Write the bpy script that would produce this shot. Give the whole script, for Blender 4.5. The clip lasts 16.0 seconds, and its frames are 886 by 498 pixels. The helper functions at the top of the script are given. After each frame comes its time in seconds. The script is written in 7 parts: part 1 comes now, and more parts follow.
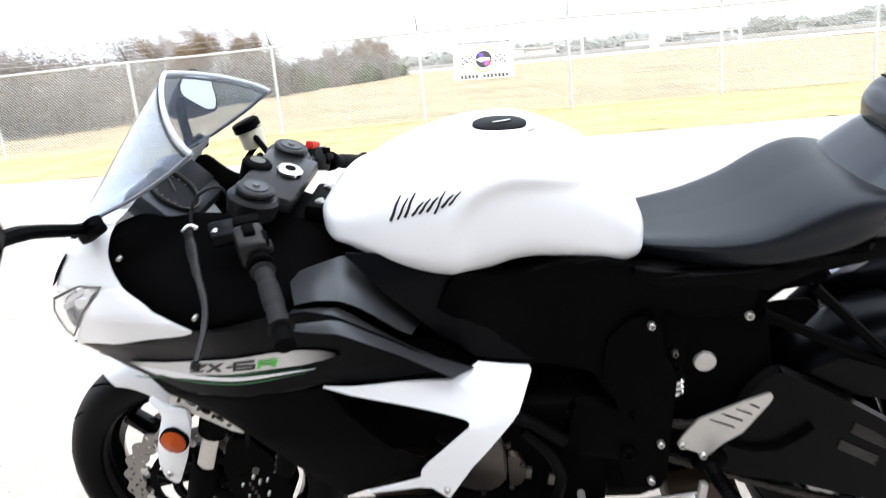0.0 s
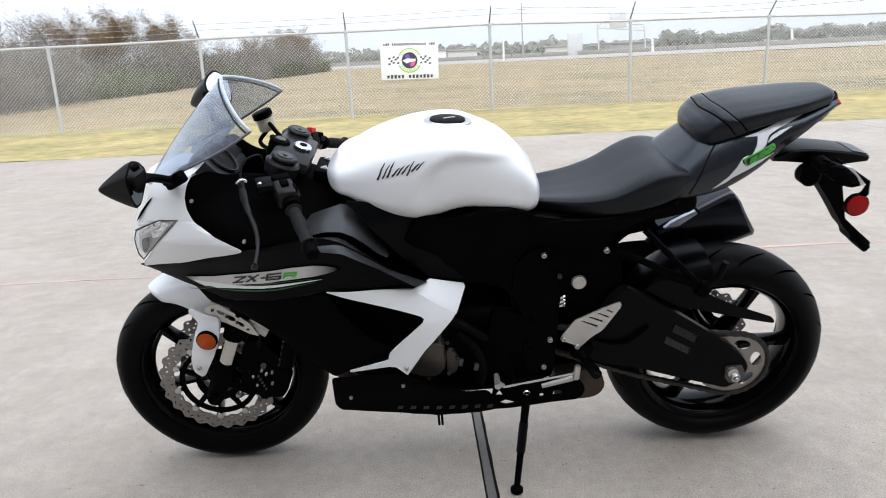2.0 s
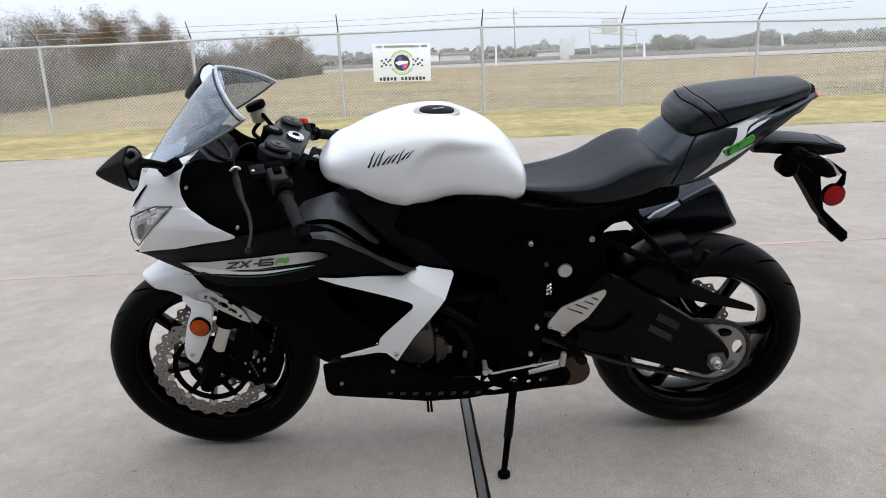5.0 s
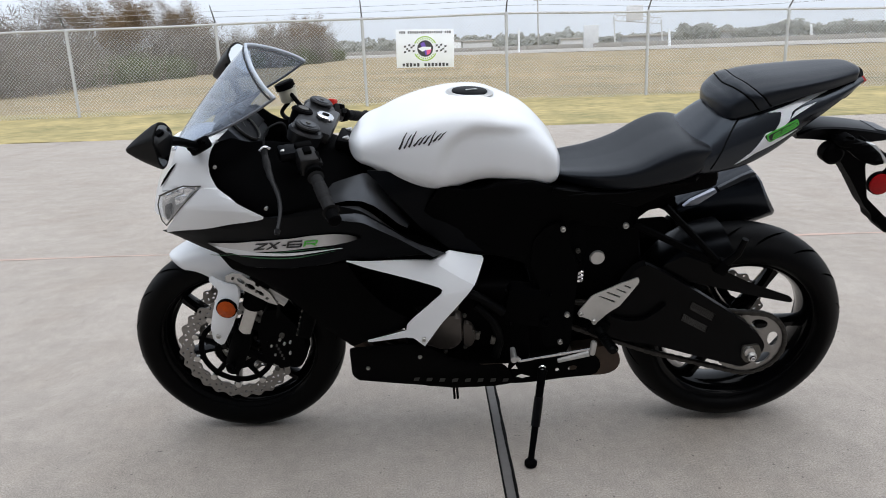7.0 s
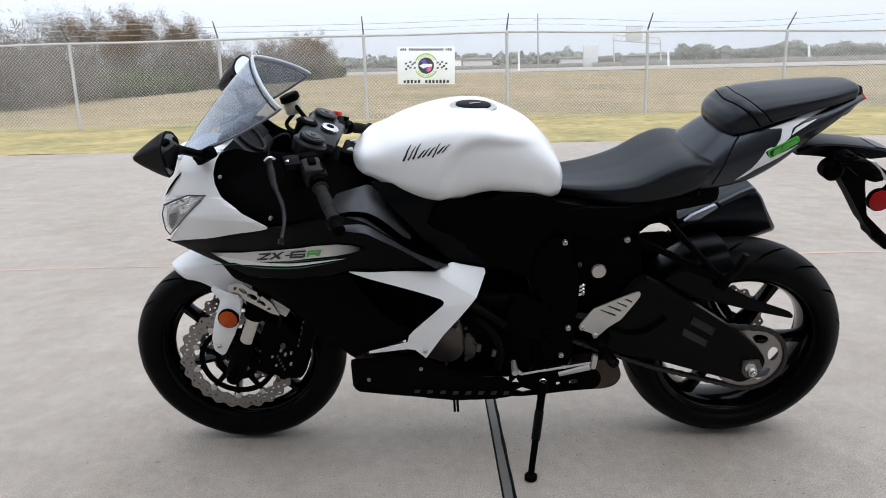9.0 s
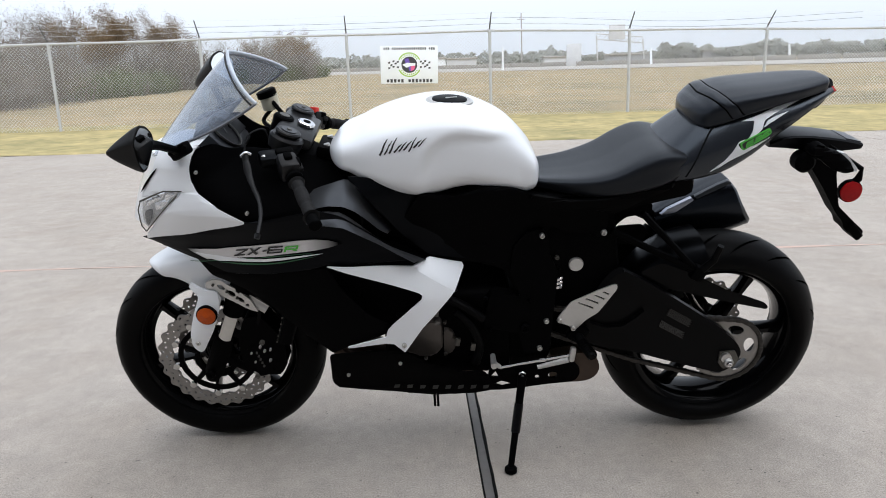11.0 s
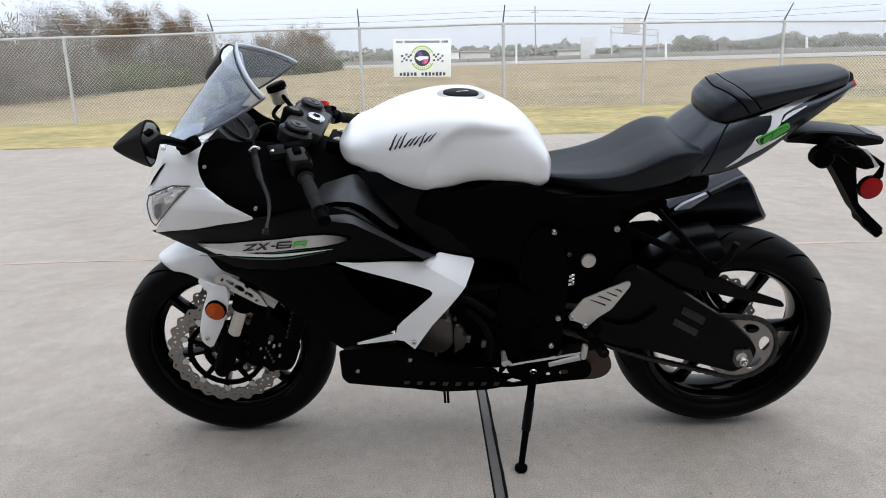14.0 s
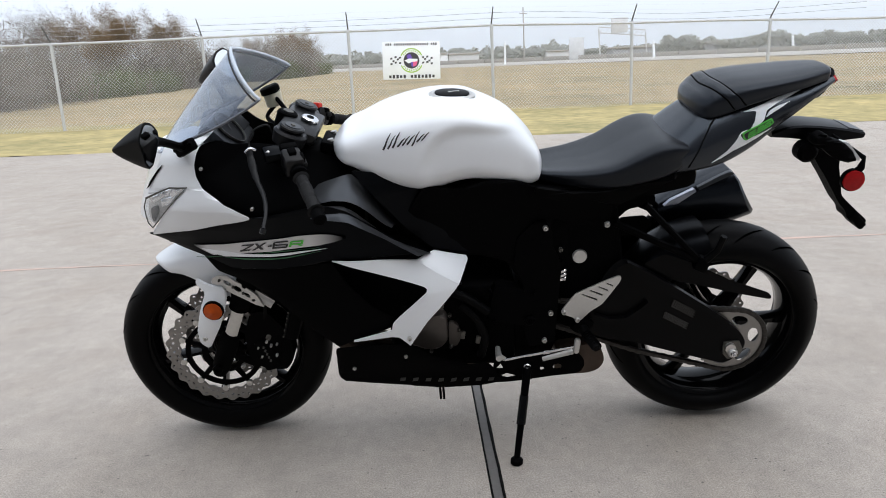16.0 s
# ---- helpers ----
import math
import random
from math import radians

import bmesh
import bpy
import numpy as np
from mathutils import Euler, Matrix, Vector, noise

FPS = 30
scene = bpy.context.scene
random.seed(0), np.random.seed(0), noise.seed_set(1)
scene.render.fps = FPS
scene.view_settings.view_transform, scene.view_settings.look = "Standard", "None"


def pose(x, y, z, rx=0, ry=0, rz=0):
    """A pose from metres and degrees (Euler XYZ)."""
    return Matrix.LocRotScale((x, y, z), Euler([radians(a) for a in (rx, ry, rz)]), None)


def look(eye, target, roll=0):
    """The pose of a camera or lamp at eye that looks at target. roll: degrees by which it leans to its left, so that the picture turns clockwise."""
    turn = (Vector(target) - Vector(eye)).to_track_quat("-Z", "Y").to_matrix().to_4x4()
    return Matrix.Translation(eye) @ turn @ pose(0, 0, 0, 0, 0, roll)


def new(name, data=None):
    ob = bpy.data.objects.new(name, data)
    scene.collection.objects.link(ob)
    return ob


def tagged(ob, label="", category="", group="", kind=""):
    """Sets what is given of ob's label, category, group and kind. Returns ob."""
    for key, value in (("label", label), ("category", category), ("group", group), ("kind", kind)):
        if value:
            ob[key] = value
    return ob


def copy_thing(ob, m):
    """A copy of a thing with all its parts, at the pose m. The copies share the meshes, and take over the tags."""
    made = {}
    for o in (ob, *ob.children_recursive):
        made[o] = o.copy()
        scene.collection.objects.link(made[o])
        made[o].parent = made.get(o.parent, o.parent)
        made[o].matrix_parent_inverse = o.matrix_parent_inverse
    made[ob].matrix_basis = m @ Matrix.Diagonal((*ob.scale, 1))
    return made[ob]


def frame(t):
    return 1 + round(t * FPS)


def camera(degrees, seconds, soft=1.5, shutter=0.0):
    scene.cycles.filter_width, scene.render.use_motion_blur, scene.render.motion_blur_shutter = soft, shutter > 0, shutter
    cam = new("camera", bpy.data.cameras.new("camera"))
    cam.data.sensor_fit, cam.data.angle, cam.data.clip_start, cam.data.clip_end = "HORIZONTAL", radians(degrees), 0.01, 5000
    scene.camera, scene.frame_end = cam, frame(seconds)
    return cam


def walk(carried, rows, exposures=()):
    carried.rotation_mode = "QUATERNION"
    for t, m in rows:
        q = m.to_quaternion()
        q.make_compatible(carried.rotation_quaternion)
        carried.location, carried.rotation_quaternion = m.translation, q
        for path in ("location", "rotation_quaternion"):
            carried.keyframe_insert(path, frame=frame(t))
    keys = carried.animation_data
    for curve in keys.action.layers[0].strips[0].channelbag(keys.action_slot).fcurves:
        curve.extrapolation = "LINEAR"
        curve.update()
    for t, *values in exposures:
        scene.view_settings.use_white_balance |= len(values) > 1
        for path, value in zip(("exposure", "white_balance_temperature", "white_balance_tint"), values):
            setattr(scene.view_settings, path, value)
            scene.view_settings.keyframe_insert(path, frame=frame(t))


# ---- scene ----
from mathutils.geometry import delaunay_2d_cdt, tessellate_polygon

cam = camera(63.0, 16.0, 0.95, 0.5)
PATH = [
    (0, (0.006, -1.378, 1.059), (-0.223, 0.547, 0.568), -5.5),
    (0.5, (-0.086, -1.542, 1.06), (-0.172, 0.382, 0.519), -4.0),
    (1, (-0.107, -1.687, 1.084), (-0.154, 0.244, 0.565), -3.4),
    (1.5, (-0.066, -1.842, 1.096), (-0.12, 0.089, 0.578), -2.1),
    (2, (-0.042, -1.952, 1.101), (-0.049, -0.018, 0.592), -2.9),
    (2.5, (-0.043, -1.977, 1.102), (-0.015, -0.041, 0.602), -2.8),
    (3, (-0.043, -1.98, 1.098), (-0.006, -0.046, 0.589), -2.2),
    (3.5, (-0.044, -1.975, 1.081), (-0.044, -0.04, 0.576), -2.0),
    (4, (-0.036, -2.007, 1.076), (-0.019, -0.07, 0.576), -2.6),
    (6.5, (-0.048, -1.978, 1.066), (-0.054, -0.044, 0.555), -2.0),
    (7, (-0.063, -1.972, 1.059), (-0.102, -0.044, 0.528), -2.1),
    (7.5, (-0.072, -1.98, 1.051), (-0.128, -0.045, 0.548), -1.9),
    (8, (-0.076, -1.976, 1.052), (-0.12, -0.04, 0.55), -1.5),
    (10.5, (-0.061, -1.993, 1.042), (-0.071, -0.048, 0.579), -1.8),
    (11, (-0.054, -1.991, 1.039), (-0.048, -0.052, 0.55), -1.7),
    (11.5, (-0.038, -2.017, 1.043), (-0.018, -0.074, 0.568), -1.9),
    (12, (-0.03, -2.002, 1.038), (-0.013, -0.061, 0.553), -2.6),
    (12.5, (-0.031, -1.992, 1.034), (-0.024, -0.055, 0.535), -2.0),
    (13, (-0.04, -1.957, 1.036), (-0.048, -0.021, 0.534), -1.7),
    (13.5, (-0.046, -1.968, 1.038), (-0.057, -0.03, 0.545), -2.2),
    (14, (-0.049, -1.97, 1.039), (-0.078, -0.035, 0.534), -1.7),
    (14.5, (-0.054, -1.969, 1.041), (-0.082, -0.033, 0.541), -1.4),
    (15, (-0.052, -2.011, 1.037), (-0.08, -0.073, 0.544), -2.2),
    (15.5, (-0.05, -2.007, 1.038), (-0.061, -0.072, 0.535), -2.4),
    (16, (-0.054, -2.002, 1.036), (-0.06, -0.066, 0.536), -2.4),
]
EXPOSURES = [(t, ev, 6300, 11) for t, ev in ((0, 1.10), (0.5, 1.04), (1.0, 0.86), (1.5, 0.5), (2.0, 0.28), (2.5, 0.14), (3.5, 0.08), (6.5, -0.08), (8, -0.01), (11, 0.05), (13, 0.01), (16, 0.02))]
walk(cam, [(t, look(eye, target, roll)) for t, eye, target, roll in PATH], EXPOSURES)

# ---- light: a bright overcast sky, with a wide soft sun high up ----
world = bpy.data.worlds.new("overcast")
scene.world = world
world.use_nodes = True
wn, wl = world.node_tree.nodes, world.node_tree.links
sky = wn.new("ShaderNodeTexSky")
sky.sky_type, sky.sun_disc = "NISHITA", False
sky.sun_elevation, sky.sun_rotation = radians(48), radians(155)
sky.air_density, sky.dust_density, sky.ozone_density = 1.0, 4.0, 1.0
pale = wn.new("ShaderNodeHueSaturation")
pale.inputs["Saturation"].default_value = 0.22
cloud = wn.new("ShaderNodeMix")
cloud.data_type = "RGBA"
cloud.inputs[0].default_value = 0.55
cloud.inputs[7].default_value = (9.1, 9.9, 10.9, 1)
wl.new(sky.outputs[0], pale.inputs["Color"])
wl.new(pale.outputs[0], cloud.inputs[6])
wl.new(cloud.outputs[2], wn["Background"].inputs[0])
wn["Background"].inputs[1].default_value = 0.148

sun = bpy.data.lights.new("sun", "SUN")
sun.energy, sun.angle, sun.color = 1.85, radians(90), (1.0, 0.985, 0.965)
new("sun", sun).matrix_world = look((2, -3, 14), (0, 0, 0))


# ---- materials ----
def material(name, base, rough=0.5, metal=0.0, spread=0.0, size=30.0, bump=0.0, fine=200.0, coat=0.0, second=None, stain=2.0, spec=0.5, tint=(1, 1, 1)):
    """A surface with colour variation at two scales and a fine relief; sizes are in waves per metre."""
    m = bpy.data.materials.new(name)
    m.use_nodes = True
    n, l = m.node_tree.nodes, m.node_tree.links
    b = n["Principled BSDF"]
    b.inputs["Base Color"].default_value = (*base, 1)
    b.inputs["Roughness"].default_value = rough
    b.inputs["Metallic"].default_value = metal
    b.inputs["Coat Weight"].default_value = coat
    b.inputs["Specular IOR Level"].default_value = spec
    b.inputs["Coat Roughness"].default_value = 0.08
    b.inputs["Specular Tint"].default_value = (*tint, 1)
    pos = n.new("ShaderNodeTexCoord")
    if spread or second:
        a, c = n.new("ShaderNodeTexNoise"), n.new("ShaderNodeTexNoise")
        a.inputs["Scale"].default_value, a.inputs["Detail"].default_value = size, 6
        c.inputs["Scale"].default_value, c.inputs["Detail"].default_value = stain, 4
        both = n.new("ShaderNodeMath")
        both.operation = "MULTIPLY_ADD"
        both.inputs[1].default_value = 0.5
        half = n.new("ShaderNodeMath")
        half.operation = "MULTIPLY"
        half.inputs[1].default_value = 0.5
        mix = n.new("ShaderNodeMix")
        mix.data_type = "RGBA"
        dark = second or [v * (1 - spread) for v in base]
        light = base if second else [min(v * (1 + spread), 1) for v in base]
        mix.inputs[6].default_value, mix.inputs[7].default_value = (*dark, 1), (*light, 1)
        ramp = n.new("ShaderNodeMapRange")
        ramp.inputs[1].default_value, ramp.inputs[2].default_value = 0.3, 0.7
        l.new(pos.outputs["Object"], a.inputs["Vector"])
        l.new(pos.outputs["Object"], c.inputs["Vector"])
        l.new(c.outputs[0], half.inputs[0])
        l.new(a.outputs[0], both.inputs[0])
        l.new(half.outputs[0], both.inputs[2])
        l.new(both.outputs[0], ramp.inputs[0])
        l.new(ramp.outputs[0], mix.inputs[0])
        l.new(mix.outputs[2], b.inputs["Base Color"])
    if bump:
        f, r = n.new("ShaderNodeTexNoise"), n.new("ShaderNodeBump")
        f.inputs["Scale"].default_value, f.inputs["Detail"].default_value = fine, 4
        r.inputs["Strength"].default_value, r.inputs["Distance"].default_value = bump, 0.002
        l.new(pos.outputs["Object"], f.inputs["Vector"])
        l.new(f.outputs[0], r.inputs["Height"])
        l.new(r.outputs[0], b.inputs["Normal"])
    return m


def clear(name, tint, alpha, rough=0.03):
    """Thin clear plastic: part of the light goes straight through, tinted, the rest is glossy."""
    m = bpy.data.materials.new(name)
    m.use_nodes = True
    n, l = m.node_tree.nodes, m.node_tree.links
    b = n["Principled BSDF"]
    b.inputs["Base Color"].default_value = (*tint, 1)
    b.inputs["Roughness"].default_value = rough
    way_in, mix = n.new("ShaderNodeBsdfTransparent"), n.new("ShaderNodeMixShader")
    mix.inputs[0].default_value = alpha
    l.new(way_in.outputs[0], mix.inputs[1])
    l.new(b.outputs[0], mix.inputs[2])
    l.new(mix.outputs[0], n["Material Output"].inputs[0])
    return m


def glazing(name, tint, haze, film_tint):
    """A clear bowed sheet: tinted see-through, mirror gloss that grows towards grazing angles, and a little haze."""
    m = bpy.data.materials.new(name)
    m.use_nodes = True
    n, l = m.node_tree.nodes, m.node_tree.links
    n.remove(n["Principled BSDF"])
    see, gloss, film_, fres = n.new("ShaderNodeBsdfTransparent"), n.new("ShaderNodeBsdfGlossy"), n.new("ShaderNodeBsdfDiffuse"), n.new("ShaderNodeLayerWeight")
    see.inputs[0].default_value = (*tint, 1)
    gloss.inputs["Roughness"].default_value = 0.04
    film_.inputs[0].default_value = (*film_tint, 1)
    rise, lift = n.new("ShaderNodeMath"), n.new("ShaderNodeMath")
    rise.operation, lift.operation = "POWER", "MULTIPLY_ADD"
    rise.inputs[1].default_value, lift.inputs[1].default_value, lift.inputs[2].default_value = 4.0, 0.7, 0.04
    first, second = n.new("ShaderNodeMixShader"), n.new("ShaderNodeMixShader")
    first.inputs[0].default_value = haze
    l.new(see.outputs[0], first.inputs[1])
    l.new(film_.outputs[0], first.inputs[2])
    l.new(fres.outputs["Facing"], rise.inputs[0])
    l.new(rise.outputs[0], lift.inputs[0])
    l.new(lift.outputs[0], second.inputs[0])
    l.new(first.outputs[0], second.inputs[1])
    l.new(gloss.outputs[0], second.inputs[2])
    l.new(second.outputs[0], n["Material Output"].inputs[0])
    return m


def concrete():
    """Broom-finished concrete: pale, brownish stains, fine streaks along the yard, speckle and small pits."""
    m = bpy.data.materials.new("concrete")
    m.use_nodes = True
    n, l = m.node_tree.nodes, m.node_tree.links
    b = n["Principled BSDF"]
    b.inputs["Roughness"].default_value = 0.8
    b.inputs["Specular IOR Level"].default_value = 0.35
    pos = n.new("ShaderNodeTexCoord").outputs["Object"]

    def wave(scale, detail, stretch=(1, 1, 1), low=0.3, high=0.7, rough=0.55):
        at, tex, ramp = n.new("ShaderNodeMapping"), n.new("ShaderNodeTexNoise"), n.new("ShaderNodeMapRange")
        at.inputs["Scale"].default_value = stretch
        tex.inputs["Scale"].default_value, tex.inputs["Detail"].default_value, tex.inputs["Roughness"].default_value = scale, detail, rough
        ramp.inputs[1].default_value, ramp.inputs[2].default_value = low, high
        l.new(pos, at.inputs[0])
        l.new(at.outputs[0], tex.inputs["Vector"])
        l.new(tex.outputs[0], ramp.inputs[0])
        return ramp.outputs[0]

    def mixed(kind, amount, a, c):
        mix = n.new("ShaderNodeMix")
        mix.data_type, mix.blend_type = "RGBA", kind
        for slot, v in ((0, amount), (6, a), (7, c)):
            if isinstance(v, (int, float)):
                mix.inputs[slot].default_value = v
            elif isinstance(v, tuple):
                mix.inputs[slot].default_value = (*v, 1)
            else:
                l.new(v, mix.inputs[slot])
        return mix.outputs[2]

    def grey(value, low, high):
        r = n.new("ShaderNodeMapRange")
        r.inputs[3].default_value, r.inputs[4].default_value = low, high
        l.new(value, r.inputs[0])
        return r.outputs[0]
    col = mixed("MIX", wave(0.7, 6), (0.362, 0.322, 0.281), (0.428, 0.385, 0.341))
    col = mixed("MIX", grey(wave(2.3, 7, low=0.48, high=0.74), 0, 0.48), col, (0.315, 0.264, 0.216))
    col = mixed("MULTIPLY", 1.0, col, grey(wave(9, 6, low=0.35, high=0.66), 0.92, 1.05))
    col = mixed("MULTIPLY", 1.0, col, grey(wave(1, 4, (240, 14, 1)), 0.955, 1.03))
    col = mixed("MULTIPLY", 1.0, col, grey(wave(30, 6, low=0.3, high=0.7), 0.92, 1.06))
    speck = wave(230, 4, low=0.28, high=0.72, rough=0.7)
    col = mixed("MULTIPLY", 1.0, col, grey(speck, 0.54, 1.36))
    pit = n.new("ShaderNodeTexVoronoi")
    pit.inputs["Scale"].default_value = 34
    l.new(pos, pit.inputs["Vector"])
    near = n.new("ShaderNodeMapRange")
    near.inputs[1].default_value, near.inputs[2].default_value = 0.05, 0.13
    near.inputs[3].default_value, near.inputs[4].default_value = 0.35, 1.0
    l.new(pit.outputs["Distance"], near.inputs[0])
    col = mixed("MIX", wave(5, 3, low=0.46, high=0.56), col, mixed("MULTIPLY", 1.0, col, near.outputs[0]))
    l.new(col, b.inputs["Base Color"])
    r = n.new("ShaderNodeBump")
    r.inputs["Strength"].default_value, r.inputs["Distance"].default_value = 0.25, 0.002
    l.new(speck, r.inputs["Height"])
    l.new(r.outputs[0], b.inputs["Normal"])
    return m


CONCRETE = concrete()
GRASS = material("cut_grass", (0.53, 0.415, 0.185), 0.9, second=(0.170, 0.165, 0.066), size=4.5, bump=0.5, fine=60, stain=0.8)
FIELD = material("dry_field", (0.45, 0.325, 0.180), 0.95, second=(0.095, 0.095, 0.042), size=1.3, bump=0.1, fine=30, stain=0.2)
STALK = material("dry_stalk", (0.46, 0.39, 0.26), 0.9, spread=0.2, size=2)
ZINC = material("galvanised_steel", (0.50, 0.51, 0.52), 0.5, 0.15, spread=0.12, size=40)
WIRE = material("fence_wire", (0.62, 0.63, 0.64), 0.5, 0.2, spread=0.15, size=12)
PALEWIRE = material("weathered_pale_wire", (0.80, 0.81, 0.82), 0.5, 0.0, spread=0.1, size=12)
RUST = material("dark_weathered_steel", (0.10, 0.10, 0.10), 0.6, 0.3, spread=0.2)
ASPHALT = material("pale_road", (0.36, 0.34, 0.31), 0.9, spread=0.1, size=2)
BARK = material("bark", (0.19, 0.165, 0.14), 0.9, spread=0.25, size=8, bump=0.6, fine=40)
TWIG = material("grey_twigs", (0.175, 0.153, 0.130), 0.9, spread=0.3, size=0.7)
BROWNLEAF = material("brown_leaves", (0.17, 0.115, 0.06), 0.85, spread=0.35, size=1.5)
GREENLEAF = material("dull_green_leaves", (0.095, 0.11, 0.045), 0.8, spread=0.35, size=1.0)
# Leaf colour is lightened and greyed to carry the distance haze.
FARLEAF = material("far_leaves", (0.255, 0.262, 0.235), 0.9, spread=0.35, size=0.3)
STUCCO = material("building_panel", (0.34, 0.35, 0.365), 0.8, spread=0.08, size=3)
SKYBLOCK = material("dark_building_panel", (0.26, 0.26, 0.265), 0.85, spread=0.1, size=3)
# Distance haze is mixed into this grey for the gantry, boards and buildings.
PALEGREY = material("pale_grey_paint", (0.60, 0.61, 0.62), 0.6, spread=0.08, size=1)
SIGNWHITE = material("sign_white", (0.84, 0.87, 0.90), 0.5, spread=0.03, size=4)
INK = material("sign_ink", (0.05, 0.05, 0.055), 0.6, spread=0.1)
LIME = material("sign_green", (0.35, 0.55, 0.10), 0.6, spread=0.1)
VIOLET = material("sign_violet", (0.16, 0.09, 0.45), 0.6, spread=0.1)
PINK = material("sign_pink", (0.80, 0.13, 0.28), 0.6, spread=0.1)
SEAL = material("joint_sealant", (0.0035, 0.0034, 0.0033), 0.8, spread=0.3, size=60, spec=0.08)
STRIP = material("joint_filler", (0.125, 0.118, 0.112), 0.75, spread=0.15, size=50, bump=0.4)
REDDUST = material("faded_red_chalk", (0.49, 0.355, 0.30), 0.85, spread=0.12, size=12)

PEARL = material("pearl_white_paint", (0.82, 0.845, 0.875), 0.28, spread=0.015, size=900, coat=0.6)
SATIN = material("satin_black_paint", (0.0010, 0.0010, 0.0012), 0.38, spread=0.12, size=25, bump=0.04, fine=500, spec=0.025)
SHEEN = material("semi_gloss_black_paint", (0.0042, 0.0046, 0.0066), 0.24, spread=0.1, size=25, bump=0.02, fine=500, spec=0.32, tint=(0.72, 0.84, 1.0))
TAILPAINT = material("tail_black_paint", (0.0085, 0.0090, 0.0115), 0.27, spread=0.1, size=25, bump=0.02, fine=500, spec=0.52, tint=(0.74, 0.86, 1.0))
FAIRING = material("smooth_black_paint", (0.0013, 0.0013, 0.0016), 0.3, spread=0.1, size=25, bump=0.02, fine=500, spec=0.085, tint=(0.8, 0.88, 1.0))
TEAL = material("dark_green_decal", (0.022, 0.115, 0.045), 0.4, spread=0.05)
# Grey in the base stands for sky sheen on upward black plastic.
SHOULDER = material("satin_grey_black_plastic", (0.030, 0.031, 0.033), 0.36, spread=0.12, size=30, bump=0.05, fine=500, spec=0.42, tint=(0.8, 0.88, 1.0))
GLOSS = material("gloss_black_paint", (0.0022, 0.0022, 0.0025), 0.10, spread=0.1, size=25, spec=0.11)
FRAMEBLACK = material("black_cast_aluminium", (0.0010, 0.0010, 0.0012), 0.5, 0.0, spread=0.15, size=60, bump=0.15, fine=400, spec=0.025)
SWINGPAINT = material("black_swingarm_paint", (0.0018, 0.0018, 0.0021), 0.34, spread=0.15, size=60, bump=0.05, fine=400, spec=0.075)
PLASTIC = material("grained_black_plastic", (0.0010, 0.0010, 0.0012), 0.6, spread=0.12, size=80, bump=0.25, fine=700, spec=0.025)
GROOVE = material("tread_groove_black", (0.0006, 0.0006, 0.0006), 0.9, spec=0.0)
DIMGREY = material("dim_grey_print", (0.016, 0.0155, 0.015), 0.5, spread=0.3, size=120)
RUBBER = material("tyre_rubber", (0.0013, 0.0013, 0.0015), 0.46, spread=0.2, size=40, bump=0.1, fine=300, spec=0.06)
VINYL = material("seat_vinyl", (0.0056, 0.0060, 0.0080), 0.32, spread=0.1, size=60, bump=0.1, fine=900, spec=0.32, tint=(0.75, 0.86, 1.0))
RIDERVINYL = material("rider_seat_vinyl", (0.0052, 0.0056, 0.0074), 0.36, spread=0.1, size=60, bump=0.1, fine=900, spec=0.27, tint=(0.78, 0.88, 1.0))
GRIPRUBBER = material("grip_rubber", (0.0095, 0.0095, 0.0100), 0.7, spread=0.15, size=80, bump=0.4, fine=600, spec=0.2)
STEEL = material("machined_steel", (0.58, 0.57, 0.55), 0.33, 0.9, spread=0.08, size=120)
ALLOY = material("brushed_alloy", (0.55, 0.545, 0.53), 0.4, 0.75, spread=0.06, size=90)
CHROME = material("chrome", (0.75, 0.75, 0.76), 0.12, 1.0, spread=0.03)
CHAIN = material("oily_chain_steel", (0.020, 0.017, 0.014), 0.5, 0.3, spread=0.35, size=150)
DARKSTEEL = material("dark_chain_steel", (0.10, 0.095, 0.085), 0.45, 0.7, spread=0.25, size=150)
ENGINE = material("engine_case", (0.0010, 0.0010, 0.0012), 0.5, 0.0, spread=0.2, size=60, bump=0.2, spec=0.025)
BRONZE = material("bronze_engine_cover", (0.085, 0.074, 0.066), 0.42, 0.5, spread=0.15, size=50)
HEADER = material("scorched_header_pipe", (0.055, 0.038, 0.028), 0.55, 0.1, spread=0.3, size=30, spec=0.2)
AMBER = material("amber_reflector", (0.40, 0.062, 0.005), 0.35, spread=0.3, size=120, coat=0.0, spec=0.2)
REDLENS = material("red_lens", (0.36, 0.006, 0.008), 0.45, spread=0.3, size=160, coat=0.0, spec=0.12)
REDSWITCH = material("red_switch", (0.65, 0.03, 0.02), 0.4, spread=0.1)
MIRRORSHELL = material("mirror_shell_plastic", (0.006, 0.006, 0.0063), 0.45, spread=0.12, size=60, bump=0.12, fine=700, spec=0.22)
LEVERPAINT = material("lever_paint", (0.0085, 0.0085, 0.0092), 0.33, spread=0.12, size=60, spec=0.2)
LAMPGREY = material("lamp_housing_grey", (0.62, 0.625, 0.63), 0.35, 0.3, spread=0.3, size=60)
GREENPAINT = material("green_decal", (0.09, 0.52, 0.06), 0.35, spread=0.05)
DECALBLACK = material("black_decal", (0.01, 0.01, 0.011), 0.4, spread=0.1)
DECALSILVER = material("silver_decal", (0.50, 0.50, 0.50), 0.35, 0.3, spread=0.05, size=200)
MARKGREY = material("grey_sticker", (0.04, 0.038, 0.036), 0.5, spread=0.35, size=120)
